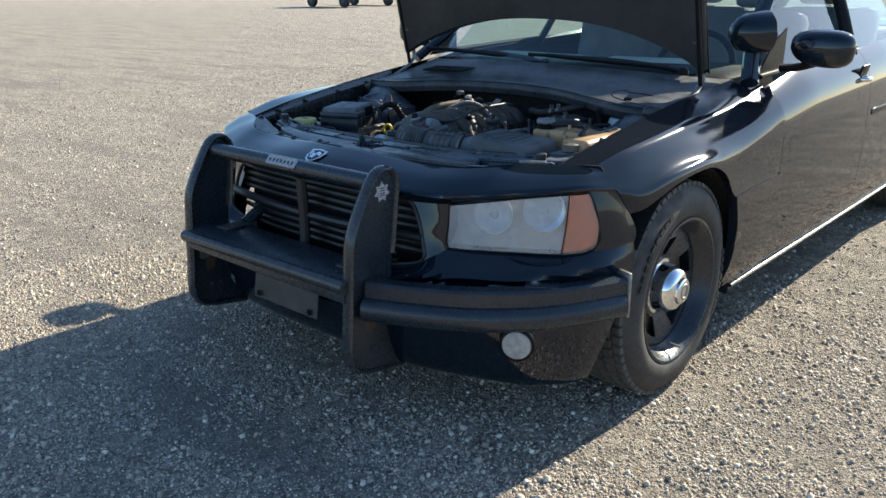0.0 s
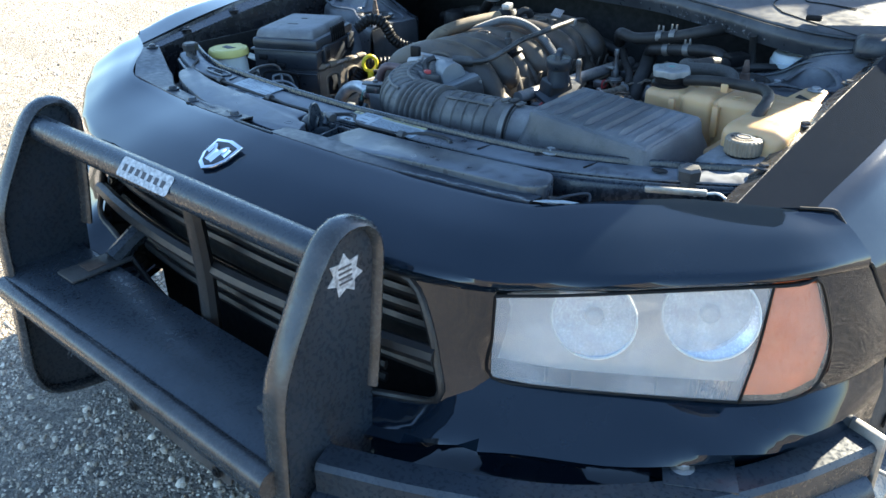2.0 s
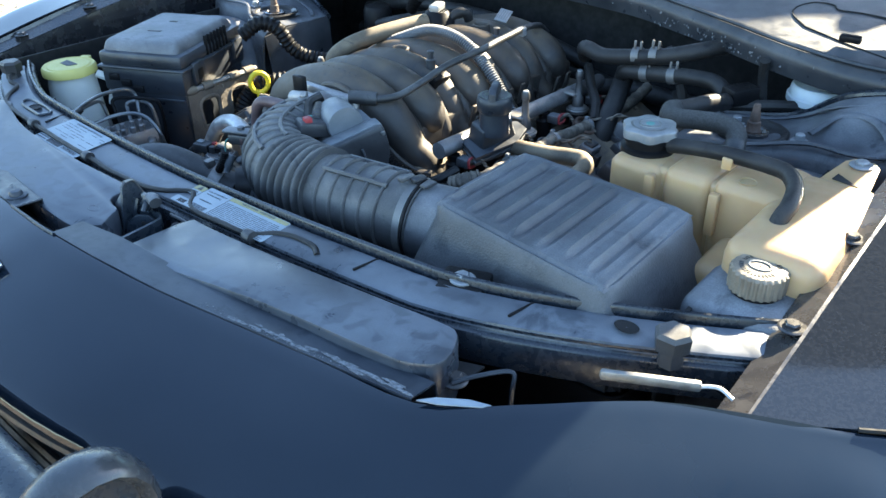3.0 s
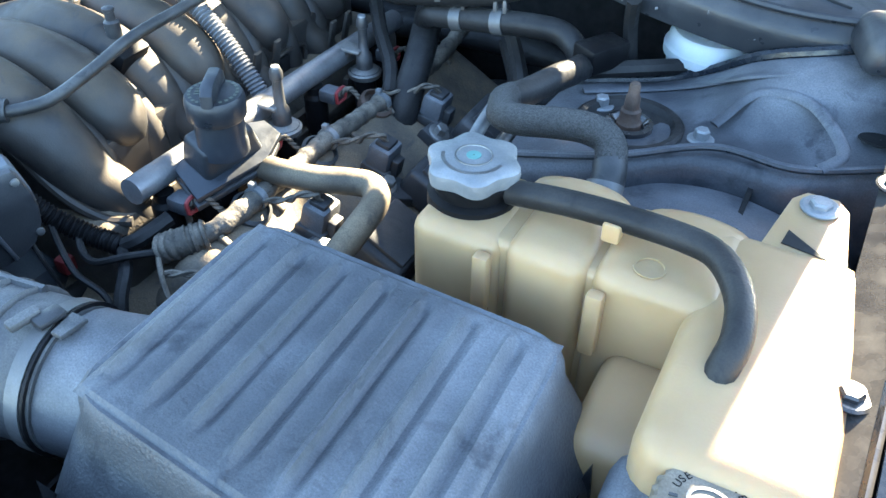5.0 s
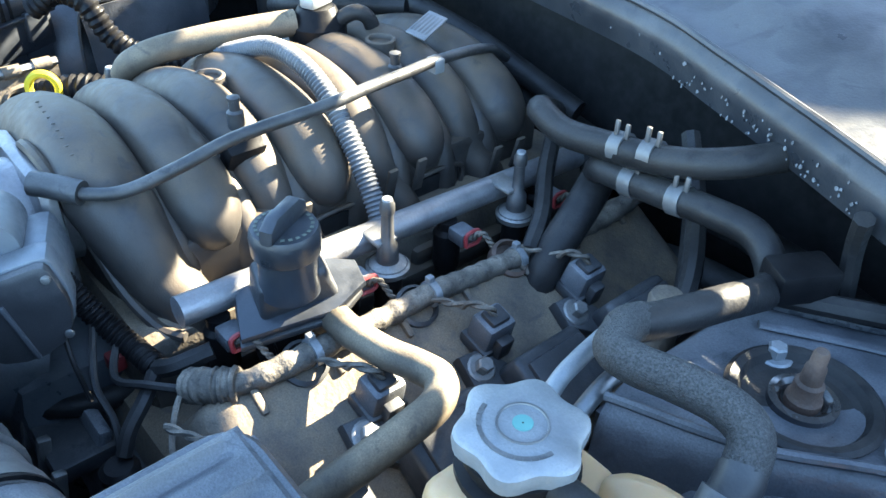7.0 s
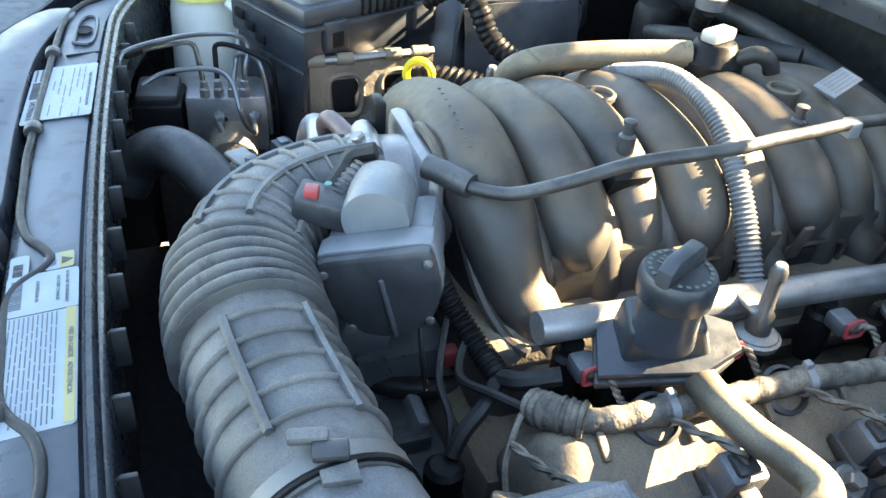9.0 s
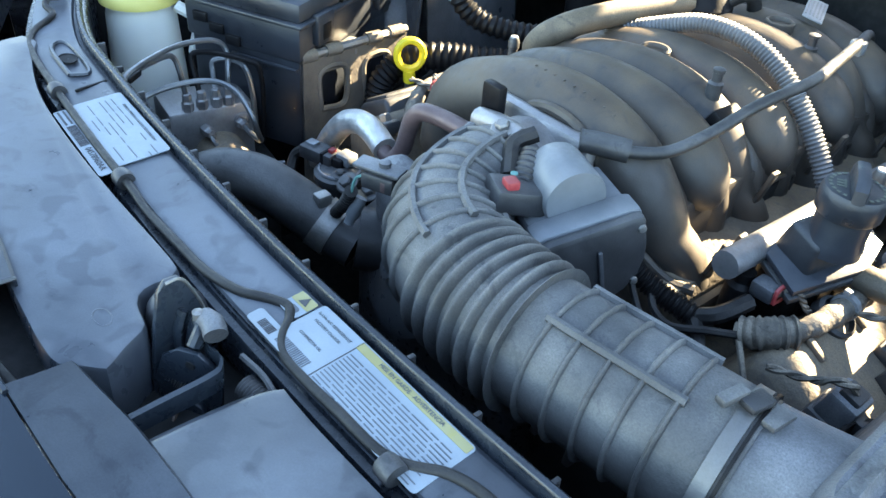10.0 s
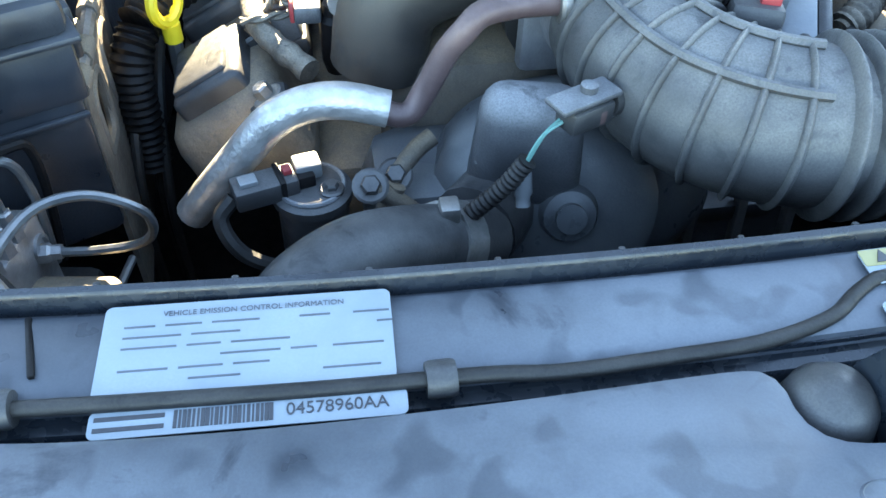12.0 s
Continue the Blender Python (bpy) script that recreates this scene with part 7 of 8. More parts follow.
    for j in range(9):
        a = radians(-62 + 15.5 * j)
        for s_ in (1, -1):
            part("cap_mark", box(.0026, .0024, .0003, mk @ Matrix.Rotation(a, 4, "Z") @ Matrix.Translation((0, s_ * .0190, .1000)), 0), OILMARK, cap, flat=True)
    for j in range(3):
        part("cap_mark", box(.0014, .006, .0003, mk @ Matrix.Translation((-.004 + .004 * j, .0115, .1002)), 0), OILMARK, cap, flat=True)
    part("cap_mark", box(.012, .0014, .0003, mk @ Matrix.Translation((0, .0085, .1003)), 0), OILMARK, cap, flat=True)
    part("breather_hose", tube([(.222, .903, .752), (.232, .904, .764), (.258, .902, .768), (.290, .907, .769), (.316, .917, .769), (.336, .920, .769), (.3495, .905, .768), (.3535, .875, .766), (.352, .84, .758), (.343, .80, .738)], .0116, 14, 80), TANHOSE, e, "dusty rubber breather hose")
    # throttle body and its motor
    part("throttle_body", tube([(0, .742, .788), (0, .805, .782)], .046, 28), ALU, e, "dull aluminium throttle body")
    part("throttle_flange", box(.115, .016, .10, Matrix.Translation((0, .778, .735)), .01), ALU, e)
    mt = Matrix(((.370, -.0954, .924, .1015), (.896, -.231, -.381, .7195), (.251, .965, 0, .8155), (0, 0, 0, 1)))
    dee = [(-.042, -.006), (-.040, -.002), (-.034, 0), (.034, 0), (.040, -.002), (.042, -.007), (.042, -.030), (.040, -.042), (.034, -.056), (.022, -.068), (.008, -.073), (-.008, -.073), (-.022, -.068), (-.034, -.056), (-.040, -.042), (-.042, -.030)]
    inner = [(x * .93, y * .93 - .003) for x, y in dee]
    tm = part("throttle_motor", prism(inner, .052, mt @ Matrix.Translation((0, 0, -.054)), .002), MOTOR, e, "grey throttle motor housing")
    part("motor_band", prism(dee, .022, mt @ Matrix.Translation((0, 0, -.010)), .003), MOTOR, tm, "pale rim of the motor cover")
    part("motor_cover", prism([(x * .97, y * .98 - .001) for x, y in dee], .010, mt @ Matrix.Translation((0, 0, .0115)), .004), PLASTIC, tm, "dark motor cover flecked with dust")
    part("cover_rib", box(.0035, .050, .003, mt @ Matrix.Translation((.002, -.045, .0215)), .001), PLASTIC_GREY, tm)
    part("motor_can", lathe([(.0235, 0), (.0245, .003), (.0245, .044), (.0225, .047), (.001, .0475)], 36, m=mt @ Matrix.Translation((0, .006, -.009)) @ Matrix.Rotation(radians(180), 4, "X")), MOTOR, tm, "smooth round motor can")
    part("can_shoulder", box(.046, .020, .036, mt @ Matrix.Translation((0, -.006, -.046)), .006), MOTOR, tm)
    for x, y in ((-.036, -.012), (.036, -.012), (-.028, -.060), (.028, -.060)):
        part("cover_screw", lathe([(.0035, 0), (.003, .002), (.001, .0025)], 10, m=mt @ Matrix.Translation((x, y, .0212))), STEEL, tm)
    cn = part("throttle_plug", box(.044, .030, .020, Matrix.Translation((.058, .692, .808)) @ Matrix.Rotation(radians(67), 4, "Z") @ Matrix.Rotation(radians(12), 4, "Y"), .004), PLASTIC, e, "dusty black plug with a red lock")
    part("plug_boot", tube([(.052, .706, .820), (.046, .716, .828), (.040, .726, .833)], .0088, 12, 40, wave=.0008, waves=6), PLASTIC, cn, "ribbed boot of the plug")
    part("plug_lock", box(.011, .010, .007, Matrix.Translation((.061, .684, .829)) @ Matrix.Rotation(radians(-20), 4, "Z"), .001), RED, cn, "red plug lock")
    part("plug_dot", lathe([(.003, 0), (.0028, .0008), (.001, .0009)], 10, m=Matrix.Translation((.050, .698, .8302))), GREEN, cn)
    part("plug_lead", tube([(.042, .702, .822), (.032, .712, .828), (.024, .722, .836), (.03, .738, .842)], .007, 8), RUBBER, cn)
    part("sensor_bar", tube([(-.040, .745, .822), (-.012, .742, .828), (.016, .738, .830)], .010, 12), ALU, e)
    bolt("bolt", (.0, .733, .834), e, .006, .006, STEEL, (0, -.4, 1))
    part("throttle_tab", box(.022, .010, .03, Matrix.Translation((-.038, .757, .822)), .003), PLASTIC_DARK, e)
    # pipes in front of the heads
    part("steel_pipe", tube([(-.165, .733, .744), (-.141, .731, .737), (-.128, .734, .752), (-.116, .731, .780), (-.105, .727, .798), (-.094, .729, .808), (-.070, .735, .809), (-.045, .741, .806)], .0082, 12, 50), PURPLE, e, "brownish steel breather pipe")
    part("pipe_sleeve", tube([(-.292, .745, .655), (-.272, .740, .682), (-.250, .737, .710), (-.228, .738, .734), (-.205, .739, .745), (-.180, .736, .748), (-.152, .732, .742)], .0125, 14, 60), FOIL, e, "silvery heat sleeve")
    part("pipe_ring", lathe([(.013, 0), (.015, .002), (.015, .006), (.012, .008)], 20, m=Matrix.Translation((-.045, .741, .806)) @ Matrix.Rotation(radians(90), 4, "Y")), STEEL, e)
    p = part("pressure_sensor", lathe([(.024, -.06), (.024, -.012), (.027, -.010), (.027, -.004), (.020, 0)], 28, m=Matrix.Translation((-.206, .716, .698))), PLASTIC, e, "round black sensor")
    part("sensor_ring", tube([(-.206 + .0215 * math.cos(k * math.pi / 12), .716 + .0215 * math.sin(k * math.pi / 12), .6975) for k in range(25)], .0018, 6, 60), PLASTIC_GREY, p)
    part("sensor_cap", box(.018, .016, .012, Matrix.Translation((-.208, .726, .699)) @ Matrix.Rotation(radians(12), 4, "Z"), .002), CAPWHITE, p)
    bolt("bolt", (-.193, .708, .698), p, .005, .005, STUD)
    sp = part("sensor_plug", box(.042, .021, .015, Matrix.Translation((-.236, .712, .694)) @ Matrix.Rotation(radians(16), 4, "Z"), .002), PLASTIC, p)
    part("plug_neck", box(.016, .015, .011, Matrix.Translation((-.212, .719, .696)) @ Matrix.Rotation(radians(16), 4, "Z"), .002), PLASTIC_DARK, sp)
    part("plug_rib", box(.004, .023, .016, Matrix.Translation((-.226, .7148, .6945)) @ Matrix.Rotation(radians(16), 4, "Z"), .001), PLASTIC_DARK, sp)
    part("plug_latch", box(.012, .010, .004, Matrix.Translation((-.246, .709, .7085)) @ Matrix.Rotation(radians(16), 4, "Z"), .001), CAPWHITE, sp, "pale plug latch")
    part("plug_lock", box(.006, .008, .004, Matrix.Translation((-.221, .717, .709)) @ Matrix.Rotation(radians(16), 4, "Z"), .001), RED, p)
    part("sensor_lead", tube([(-.256, .706, .700), (-.266, .698, .688), (-.254, .686, .668), (-.225, .684, .650), (-.20, .69, .63)], .0055, 8), RUBBER, p)
    # castings and brackets on the front of the engine
    fb = part("front_casting", box(.20, .060, .16, Matrix.Translation((.085, .765, .47)), .012), PLASTIC, e, "dark front casting of the engine")
    part("casting_panel", box(.070, .012, .075, Matrix.Translation((.100, .736, .585)) @ Matrix.Rotation(radians(-14), 4, "X"), .004), PLASTIC_GREY, fb)
    part("casting_ledge", box(.11, .050, .018, Matrix.Translation((.085, .735, .628)), .005), PLASTIC, fb)
    part("casting_boss", box(.030, .026, .040, Matrix.Translation((.036, .728, .640)) @ Matrix.Rotation(radians(-12), 4, "Z"), .005), MOTOR, fb, "pale alloy boss")
    part("boss_ring", lathe([(.011, 0), (.012, .004), (.008, .005), (.007, .001), (.001, .001)], 20, m=Matrix.Translation((.035, .745, .668))), PLASTIC, fb)
    part("boss_bolt", lathe([(.0055, 0), (.0055, .006), (.003, .007)], 6, m=Matrix.Translation((.035, .745, .668))), RUST, fb, sharp=25)
    for x, y in ((.112, .704), (.152, .702), (.072, .704)):
        part("bracket_strap", box(.008, .010, .060, Matrix.Translation((x, y, .60)) @ Matrix.Rotation(radians(-10), 4, "X"), .002), STEEL, fb)
    part("cross_pipe", tube([(.040, .704, .652), (.085, .735, .656), (.10, .79, .655), (.082, .83, .652)], .0095, 12, 40), RUBBER, fb, "black pipe across the front casting")
    part("pipe_red_plug", box(.014, .014, .016, Matrix.Translation((.099, .783, .682)), .003), RED, fb, "small red plug")
    part("side_plate", box(.09, .008, .06, Matrix.Translation((.145, .742, .555)) @ Matrix.Rotation(radians(-10), 4, "X"), .003), PLASTIC, fb)
    fc = part("front_cover", box(.26, .10, .185, Matrix.Translation((-.04, .752, .505)), .03), CASTING, e)
    for a, b_ in (((-.168, .700, .705), (-.118, .690, .655)), ((-.172, .690, .660), (-.150, .705, .700)), ((-.150, .715, .70), (-.122, .735, .715))):
        part("link_arm", tube([a, tuple((Vector(a) + Vector(b_)) / 2 + V(.002, .004, .002)), b_], .0065, 10, 14), ENGINE, fc, "dusty link arm")
        bolt("bolt", a, fc, .007, .006, STUD, (0, -.6, .8))
    for x, z in ((-.15, .672), (-.105, .684), (-.148, .625)):
        bolt("bolt", (x, .705, z), fc, .0065, .006, STUD, (0, -.8, .5))
    part("tensioner", lathe([(.060, -.03), (.062, -.012), (.050, -.004), (.020, -.002), (.017, .006), (.010, .008), (.010, .013), (.004, .014)], 32, m=Matrix.Translation((-.042, .668, .695)) @ V(-.15, -1, .45).to_track_quat("Z", "Y").to_matrix().to_4x4()), CASTING, e, "dark round belt cover")
    part("thermostat_housing", tube([(-.105, .668, .690), (-.08, .70, .685), (-.06, .735, .68)], .030, 16), PLASTIC, e)
    part("bracket_block", box(.078, .046, .090, Matrix.Translation((-.066, .700, .690)) @ Matrix.Rotation(radians(-14), 4, "Z") @ Matrix.Rotation(radians(8), 4, "X"), .016, .78, seg=4), PLASTIC_GREY, e, "dusty grey alloy bracket")
    part("housing_shell", lathe([(.090, -.06), (.088, -.022), (.074, -.006), (.050, .002), (.030, .004)], 40, m=Matrix.Translation((-.030, .690, .690)) @ V(-.15, -1, .45).to_track_quat("Z", "Y").to_matrix().to_4x4() @ Matrix.Diagonal((1.1, .8, 1, 1))), CASTING, e, "smooth dark cast housing")
    part("housing_ridge", tube([(-.100, .690, .725), (-.075, .690, .748), (-.040, .692, .756), (.0, .694, .752)], .0035, 8, 30), PLASTIC, e)
    part("drain_cock", lathe([(.006, 0), (.006, .018), (.0045, .02), (.0045, .026)], 10, m=Matrix.Translation((-.082, .655, .752)) @ Matrix.Rotation(radians(150), 4, "X")), MOTOR, e)
    # breather pipe to the cowl side
    part("beige_hose", tube([(-.150, .942, .750), (-.153, .932, .782), (-.144, .918, .814), (-.124, .938, .836), (-.105, .99, .846), (-.088, 1.05, .850), (-.080, 1.075, .851)], .0135, 14, 60), TANHOSE, e, "sandy rubber breather hose")
    g = part("valve_fitting", lathe([(.030, -.03), (.030, -.004), (.026, 0), (.020, .012), (.018, .014)], 24, m=Matrix.Translation((-.074, 1.098, .852))), PLASTIC_DARK, e)
    part("fitting_tab", box(.018, .034, .012, Matrix.Translation((-.074, 1.098, .866)) @ Matrix.Rotation(radians(20), 4, "Z"), .003), CAPWHITE, g)
    part("fitting_hose", tube([(-.060, 1.11, .850), (-.045, 1.125, .862), (-.04, 1.14, .85), (-.045, 1.15, .81)], .008, 10), RUBBER, g)


engine()


def dipstick():
    d = thing("dipstick", "yellow ring handle of the engine oil dipstick", "dipstick")
    m = Matrix.Translation((-.302, .878, .750)) @ Matrix.Rotation(radians(90), 4, "X") @ Matrix.Rotation(radians(60), 4, "Y")
    ring_ = [tuple(m @ V(.0155 * math.cos(a), .0175 * math.sin(a), 0)) for a in (2 * math.pi * k / 20 for k in range(21))]
    part("handle_ring", tube(ring_, .0046, 8, 60), YELLOW, d, "yellow plastic ring")
    part("handle_stem", tube([(-.302, .878, .731), (-.302, .879, .716)], .0075, 10), YELLOW, d)
    part("dipstick_tube", tube([(-.302, .879, .718), (-.30, .885, .65), (-.27, .91, .56)], .006, 8), LINE, d)


dipstick()


def fuse_box():
    f = thing("fuse_box", "large dusty black fuse box with a stepped lid", "fuse box")
    R = Matrix.Translation((-.4495, .811, 0)) @ Matrix.Rotation(radians(24.5), 4, "Z")
    at = lambda x, y, z: R @ Matrix.Translation((x, y, z))
    part("fuse_body", box(.152, .198, .15, at(0, 0, .640), .008), FUSE, f)
    part("fuse_upper", box(.158, .205, .045, at(0, 0, .752), .005), FUSE, f)
    lid = part("fuse_lid", box(.160, .205, .024, at(0, 0, .797), .007), FUSE, f, "dusty stepped lid")
    part("lid_top", box(.150, .194, .024, at(-.003, .0, .815), .009, .90, seg=3), PLASTIC_GREY, lid)
    part("lid_rim", box(.168, .213, .005, at(0, 0, .793), .002), FUSE, lid)
    for k in range(3):
        part("wall_step", box(.020, .006, .012, at(-.055 + .022 * k, -.103, .772 - .009 * k), .002), PLASTIC_DARK, f)
    part("wall_ledge", box(.090, .004, .004, at(.030, -.103, .742), .001), FUSE, f)
    part("lid_latch", box(.010, .034, .036, at(.082, -.060, .766), .003), FUSE, f)
    part("latch_window", box(.003, .016, .018, at(.0865, -.060, .772), .001), PLASTIC_DARK, f)
    for k in range(7):
        part("side_rib", box(.006, .003, .034, at(.080, -.020 + .011 * k, .800), .001), PLASTIC_DARK, f)
    part("lid_latch", box(.010, .030, .036, at(.082, .075, .766), .003), FUSE, f)
    # cut cable end in a steel lug beside the lid
    part("cable_lug", box(.026, .030, .010, at(.090, -.010, .742), .003), STEEL, f, "bright steel cable lug")
    for i, (w, y) in enumerate(((.05, -.03), (.03, .03))):
        part("lid_mark", box(w * .5, .006, .0012, at(-.01, y, .839), .0004), PLASTIC, lid)
    # hinged steel bracket with two windows
    br = new("bracket")
    br.parent = f
    br["label"] = "dusty steel bracket with two windows"
    y0, y1, z0, z1, x = .757, .912, .560, .752, -.345
    holes = ((.782, .818, .686, .732), (.848, .884, .686, .732))
    ys_ = [y0, .782, .818, .848, .884, y1]
    zs_ = [z0, .686, .732, z1]
    b = bmesh.new()
    for i in range(5):
        for j in range(3):
            if j == 1 and i in (1, 3):
                continue
            b.faces.new([b.verts.new((x - .08 * (y - .757), y, z)) for y, z in ((ys_[i], zs_[j]), (ys_[i + 1], zs_[j]), (ys_[i + 1], zs_[j + 1]), (ys_[i], zs_[j + 1]))])
    bmesh.ops.remove_doubles(b, verts=b.verts, dist=.0005)
    part("bracket_plate", b, ENGINE, br, solid=.004)
    for a, c, d, e_ in holes:
        part("window_rim", tube([(x + .002 - .08 * (yy - .757), yy, zz) for yy, zz in ((a, d), (c, d), (c, e_), (a, e_), (a, d))], .004, 8, 40), ENGINE, br)
    part("hinge_rod", tube([(x + .002, y0, .757), (x - .010, y1, .757)], .005, 8), STEEL, br)
    for y in (.765, .80, .86, .895):
        part("hinge_knuckle", tube([(x + .002 - .08 * (y - .757), y - .010, .757), (x + .002 - .08 * (y - .757), y + .010, .757)], .0075, 10), ENGINE, br)
    # looms leaving the box
    part("corrugated_loom", tube([(-.372, .905, .815), (-.35, .93, .835), (-.325, .95, .825), (-.31, .965, .79), (-.285, .985, .772), (-.24, 1.03, .765), (-.18, 1.10, .77), (-.12, 1.17, .775)], .0125, 10, 220, wave=.0012, waves=46), PLASTIC_DARK, f, "black corrugated loom")
    part("loom_tag", box(.016, .020, .004, Matrix.Translation((-.318, .96, .80)) @ Matrix.Rotation(radians(40), 4, "X"), .001), LABEL, f)


fuse_box()


def loom():
    l = thing("thick_loom", "thick black corrugated wiring loom beside the valve cover", "wiring loom")
    part("loom_tube", tube([(-.325, .878, .730), (-.300, .91, .742), (-.255, .96, .742), (-.20, 1.02, .742), (-.15, 1.09, .750), (-.12, 1.17, .77), (-.10, 1.27, .79)], .0165, 14, 260, wave=.0015, waves=54), PLASTIC_DARK, l)
    part("loom_drop", tube([(-.325, .878, .730), (-.335, .86, .70), (-.335, .85, .62)], .015, 12, 90, wave=.0014, waves=18), PLASTIC_DARK, l)


loom()


def canister():
    c = thing("purge_canister", "black purge valve with hoses near the cowl", "valve")
    part("canister_body", lathe([(.026, -.07), (.028, -.03), (.028, .0), (.024, .008), (.012, .012)], 24, m=Matrix.Translation((-.309, 1.187, .812))), PLASTIC_DARK, c)
    part("canister_arm", tube([(-.20, 1.17, .835), (-.17, 1.15, .86), (-.15, 1.14, .872)], .012, 10), PLASTIC_DARK, c)
    part("arm_head", lathe([(.016, -.006), (.016, .006), (.010, .010)], 16, m=Matrix.Translation((-.15, 1.14, .876))), PLASTIC_GREY, c)
    part("canister_hose", tube([(-.29, 1.17, .79), (-.24, 1.17, .805), (-.19, 1.20, .815), (-.12, 1.25, .82)], .011, 10), RUBBER, c)
    part("canister_pipe", tube([(-.309, 1.187, .76), (-.30, 1.18, .70), (-.28, 1.16, .62)], .014, 10), RUBBER, c)


canister()


def washer_bottle():
    w = thing("washer_bottle", "milky plastic washer bottle with a yellow cap", "washer bottle")
    m = Matrix.Translation((-.532, .655, .783))
    part("bottle_neck", lathe([(.046, -.46), (.044, -.10), (.040, -.02), (.036, 0)], 32, m=m), BOTTLE, w, "milky neck of the bottle")
    c = part("bottle_cap", lathe([(.040, -.004), (.045, -.002), (.045, .008), (.042, .012), (.036, .010), (.034, .012), (.001, .013)], 36, m=m), CAPYELLOW, w, "yellow snap cap with a tab")
    part("cap_disc", lathe([(.034, .0122), (.001, .0135)], 30, m=m, cap=False), CAPYELLOW, c)
    part("cap_symbol", prism([(-.012, -.008), (.012, -.008), (.018, .008), (-.018, .008)], .0008, m @ Matrix.Translation((0, 0, .0132))), INK, c)
    part("cap_tab", box(.018, .026, .006, m @ Matrix.Rotation(radians(35), 4, "Z") @ Matrix.Translation((0, .052, .002)), .002), CAPYELLOW, c)
    part("bottle_handle", tube([tuple(m @ V(.034, .03, -.005)), tuple(m @ V(.052, .045, -.02)), tuple(m @ V(.045, .04, -.06))], .007, 8), BOTTLE, w)


washer_bottle()


def abs_unit():
    a = thing("abs_modulator", "brake modulator block with a fan of grey brake lines", "brake modulator")
    R = Matrix.Translation((-.416, .668, 0)) @ Matrix.Rotation(radians(-8), 4, "Z")
    part("valve_block", box(.064, .096, .074, R @ Matrix.Translation((0, 0, .628)), .004), ALU, a, "dull aluminium valve block")
    part("block_port", lathe([(.0095, 0), (.0095, .002), (.007, .0025), (.006, -.001)], 16, m=R @ Matrix.Translation((.032, .034, .680)) @ Matrix.Rotation(radians(90), 4, "Y"), cap=False), ALU, a)
    part("block_port", lathe([(.004, 0), (.0035, .0008), (.001, .0008)], 12, m=R @ Matrix.Translation((.0322, -.004, .672)) @ Matrix.Rotation(radians(90), 4, "Y")), UNDER, a)
    part("motor_can", lathe([(.031, 0), (.031, .044), (.027, .050), (.014, .052), (.001, .053)], 32, m=R @ Matrix.Translation((.030, .004, .640)) @ Matrix.Rotation(radians(90), 4, "Y")), ENGINE, a, "dusty round pump motor")
    part("module_box", box(.075, .060, .090, R @ Matrix.Translation((-.006, -.082, .600)), .006), PLASTIC_DARK, a)
    part("module_lid", box(.060, .050, .014, R @ Matrix.Translation((-.006, -.082, .688)), .005), PLASTIC, a)
    part("mount", box(.12, .16, .34, R @ Matrix.Translation((-.01, -.01, .29)), .01), UNDER, a)
    tops = ((-.393, .640), (-.391, .656), (-.388, .672), (-.386, .686))
    for x, y in tops:
        part("line_nut", lathe([(.0068, 0), (.0068, .010), (.0052, .012), (.0050, .020), (.0038, .021)], 6, m=Matrix.Translation((x, y, .701))), ALU, a, sharp=25)
    for y, z in ((.653, .679), (.694, .678)):
        part("line_nut", lathe([(.0068, 0), (.0068, .010), (.0052, .012), (.0050, .018)], 6, m=Matrix.Translation((-.384, y, z)) @ Matrix.Rotation(radians(90), 4, "Y")), ALU, a, sharp=25)
    lines = (
        [(-.386, .686, .712), (-.389, .689, .735), (-.400, .695, .757), (-.402, .682, .771), (-.398, .645, .776), (-.374, .605, .781), (-.340, .562, .783), (-.332, .552, .770)],
        [(-.393, .640, .712), (-.395, .637, .745), (-.398, .633, .763), (-.388, .618, .771), (-.362, .582, .776), (-.350, .563, .774), (-.346, .555, .760)],
        [(-.391, .656, .712), (-.407, .657, .742), (-.411, .660, .757), (-.400, .680, .758), (-.378, .708, .751), (-.370, .718, .742), (-.372, .722, .70), (-.379, .722, .645)],
        [(-.388, .672, .712), (-.406, .679, .732), (-.410, .683, .744), (-.398, .698, .747), (-.380, .706, .742), (-.376, .711, .71), (-.381, .715, .65)],
        [(-.372, .572, .730), (-.374, .595, .741), (-.366, .630, .748), (-.352, .656, .749), (-.328, .668, .744), (-.304, .671, .727), (-.303, .677, .704), (-.318, .687, .685), (-.345, .691, .679), (-.372, .694, .678)],
        [(-.372, .653, .679), (-.362, .653, .672), (-.352, .664, .648), (-.344, .690, .637), (-.336, .725, .636)],
    )
    for k, pts in enumerate(lines):
        part("brake_line", tube(pts, .0031, 8, 70), LINE if k != 2 else PLASTIC_DARK, a, "bent grey brake line")
    part("line_clip", box(.014, .024, .007, Matrix.Translation((-.345, .566, .776)) @ Matrix.Rotation(radians(40), 4, "Z"), .002), PLASTIC_DARK, a)
    part("reservoir_hose", tube([(-.40, .70, .66), (-.43, .74, .67), (-.47, .74, .65)], .012, 10), RUBBER, a)


abs_unit()


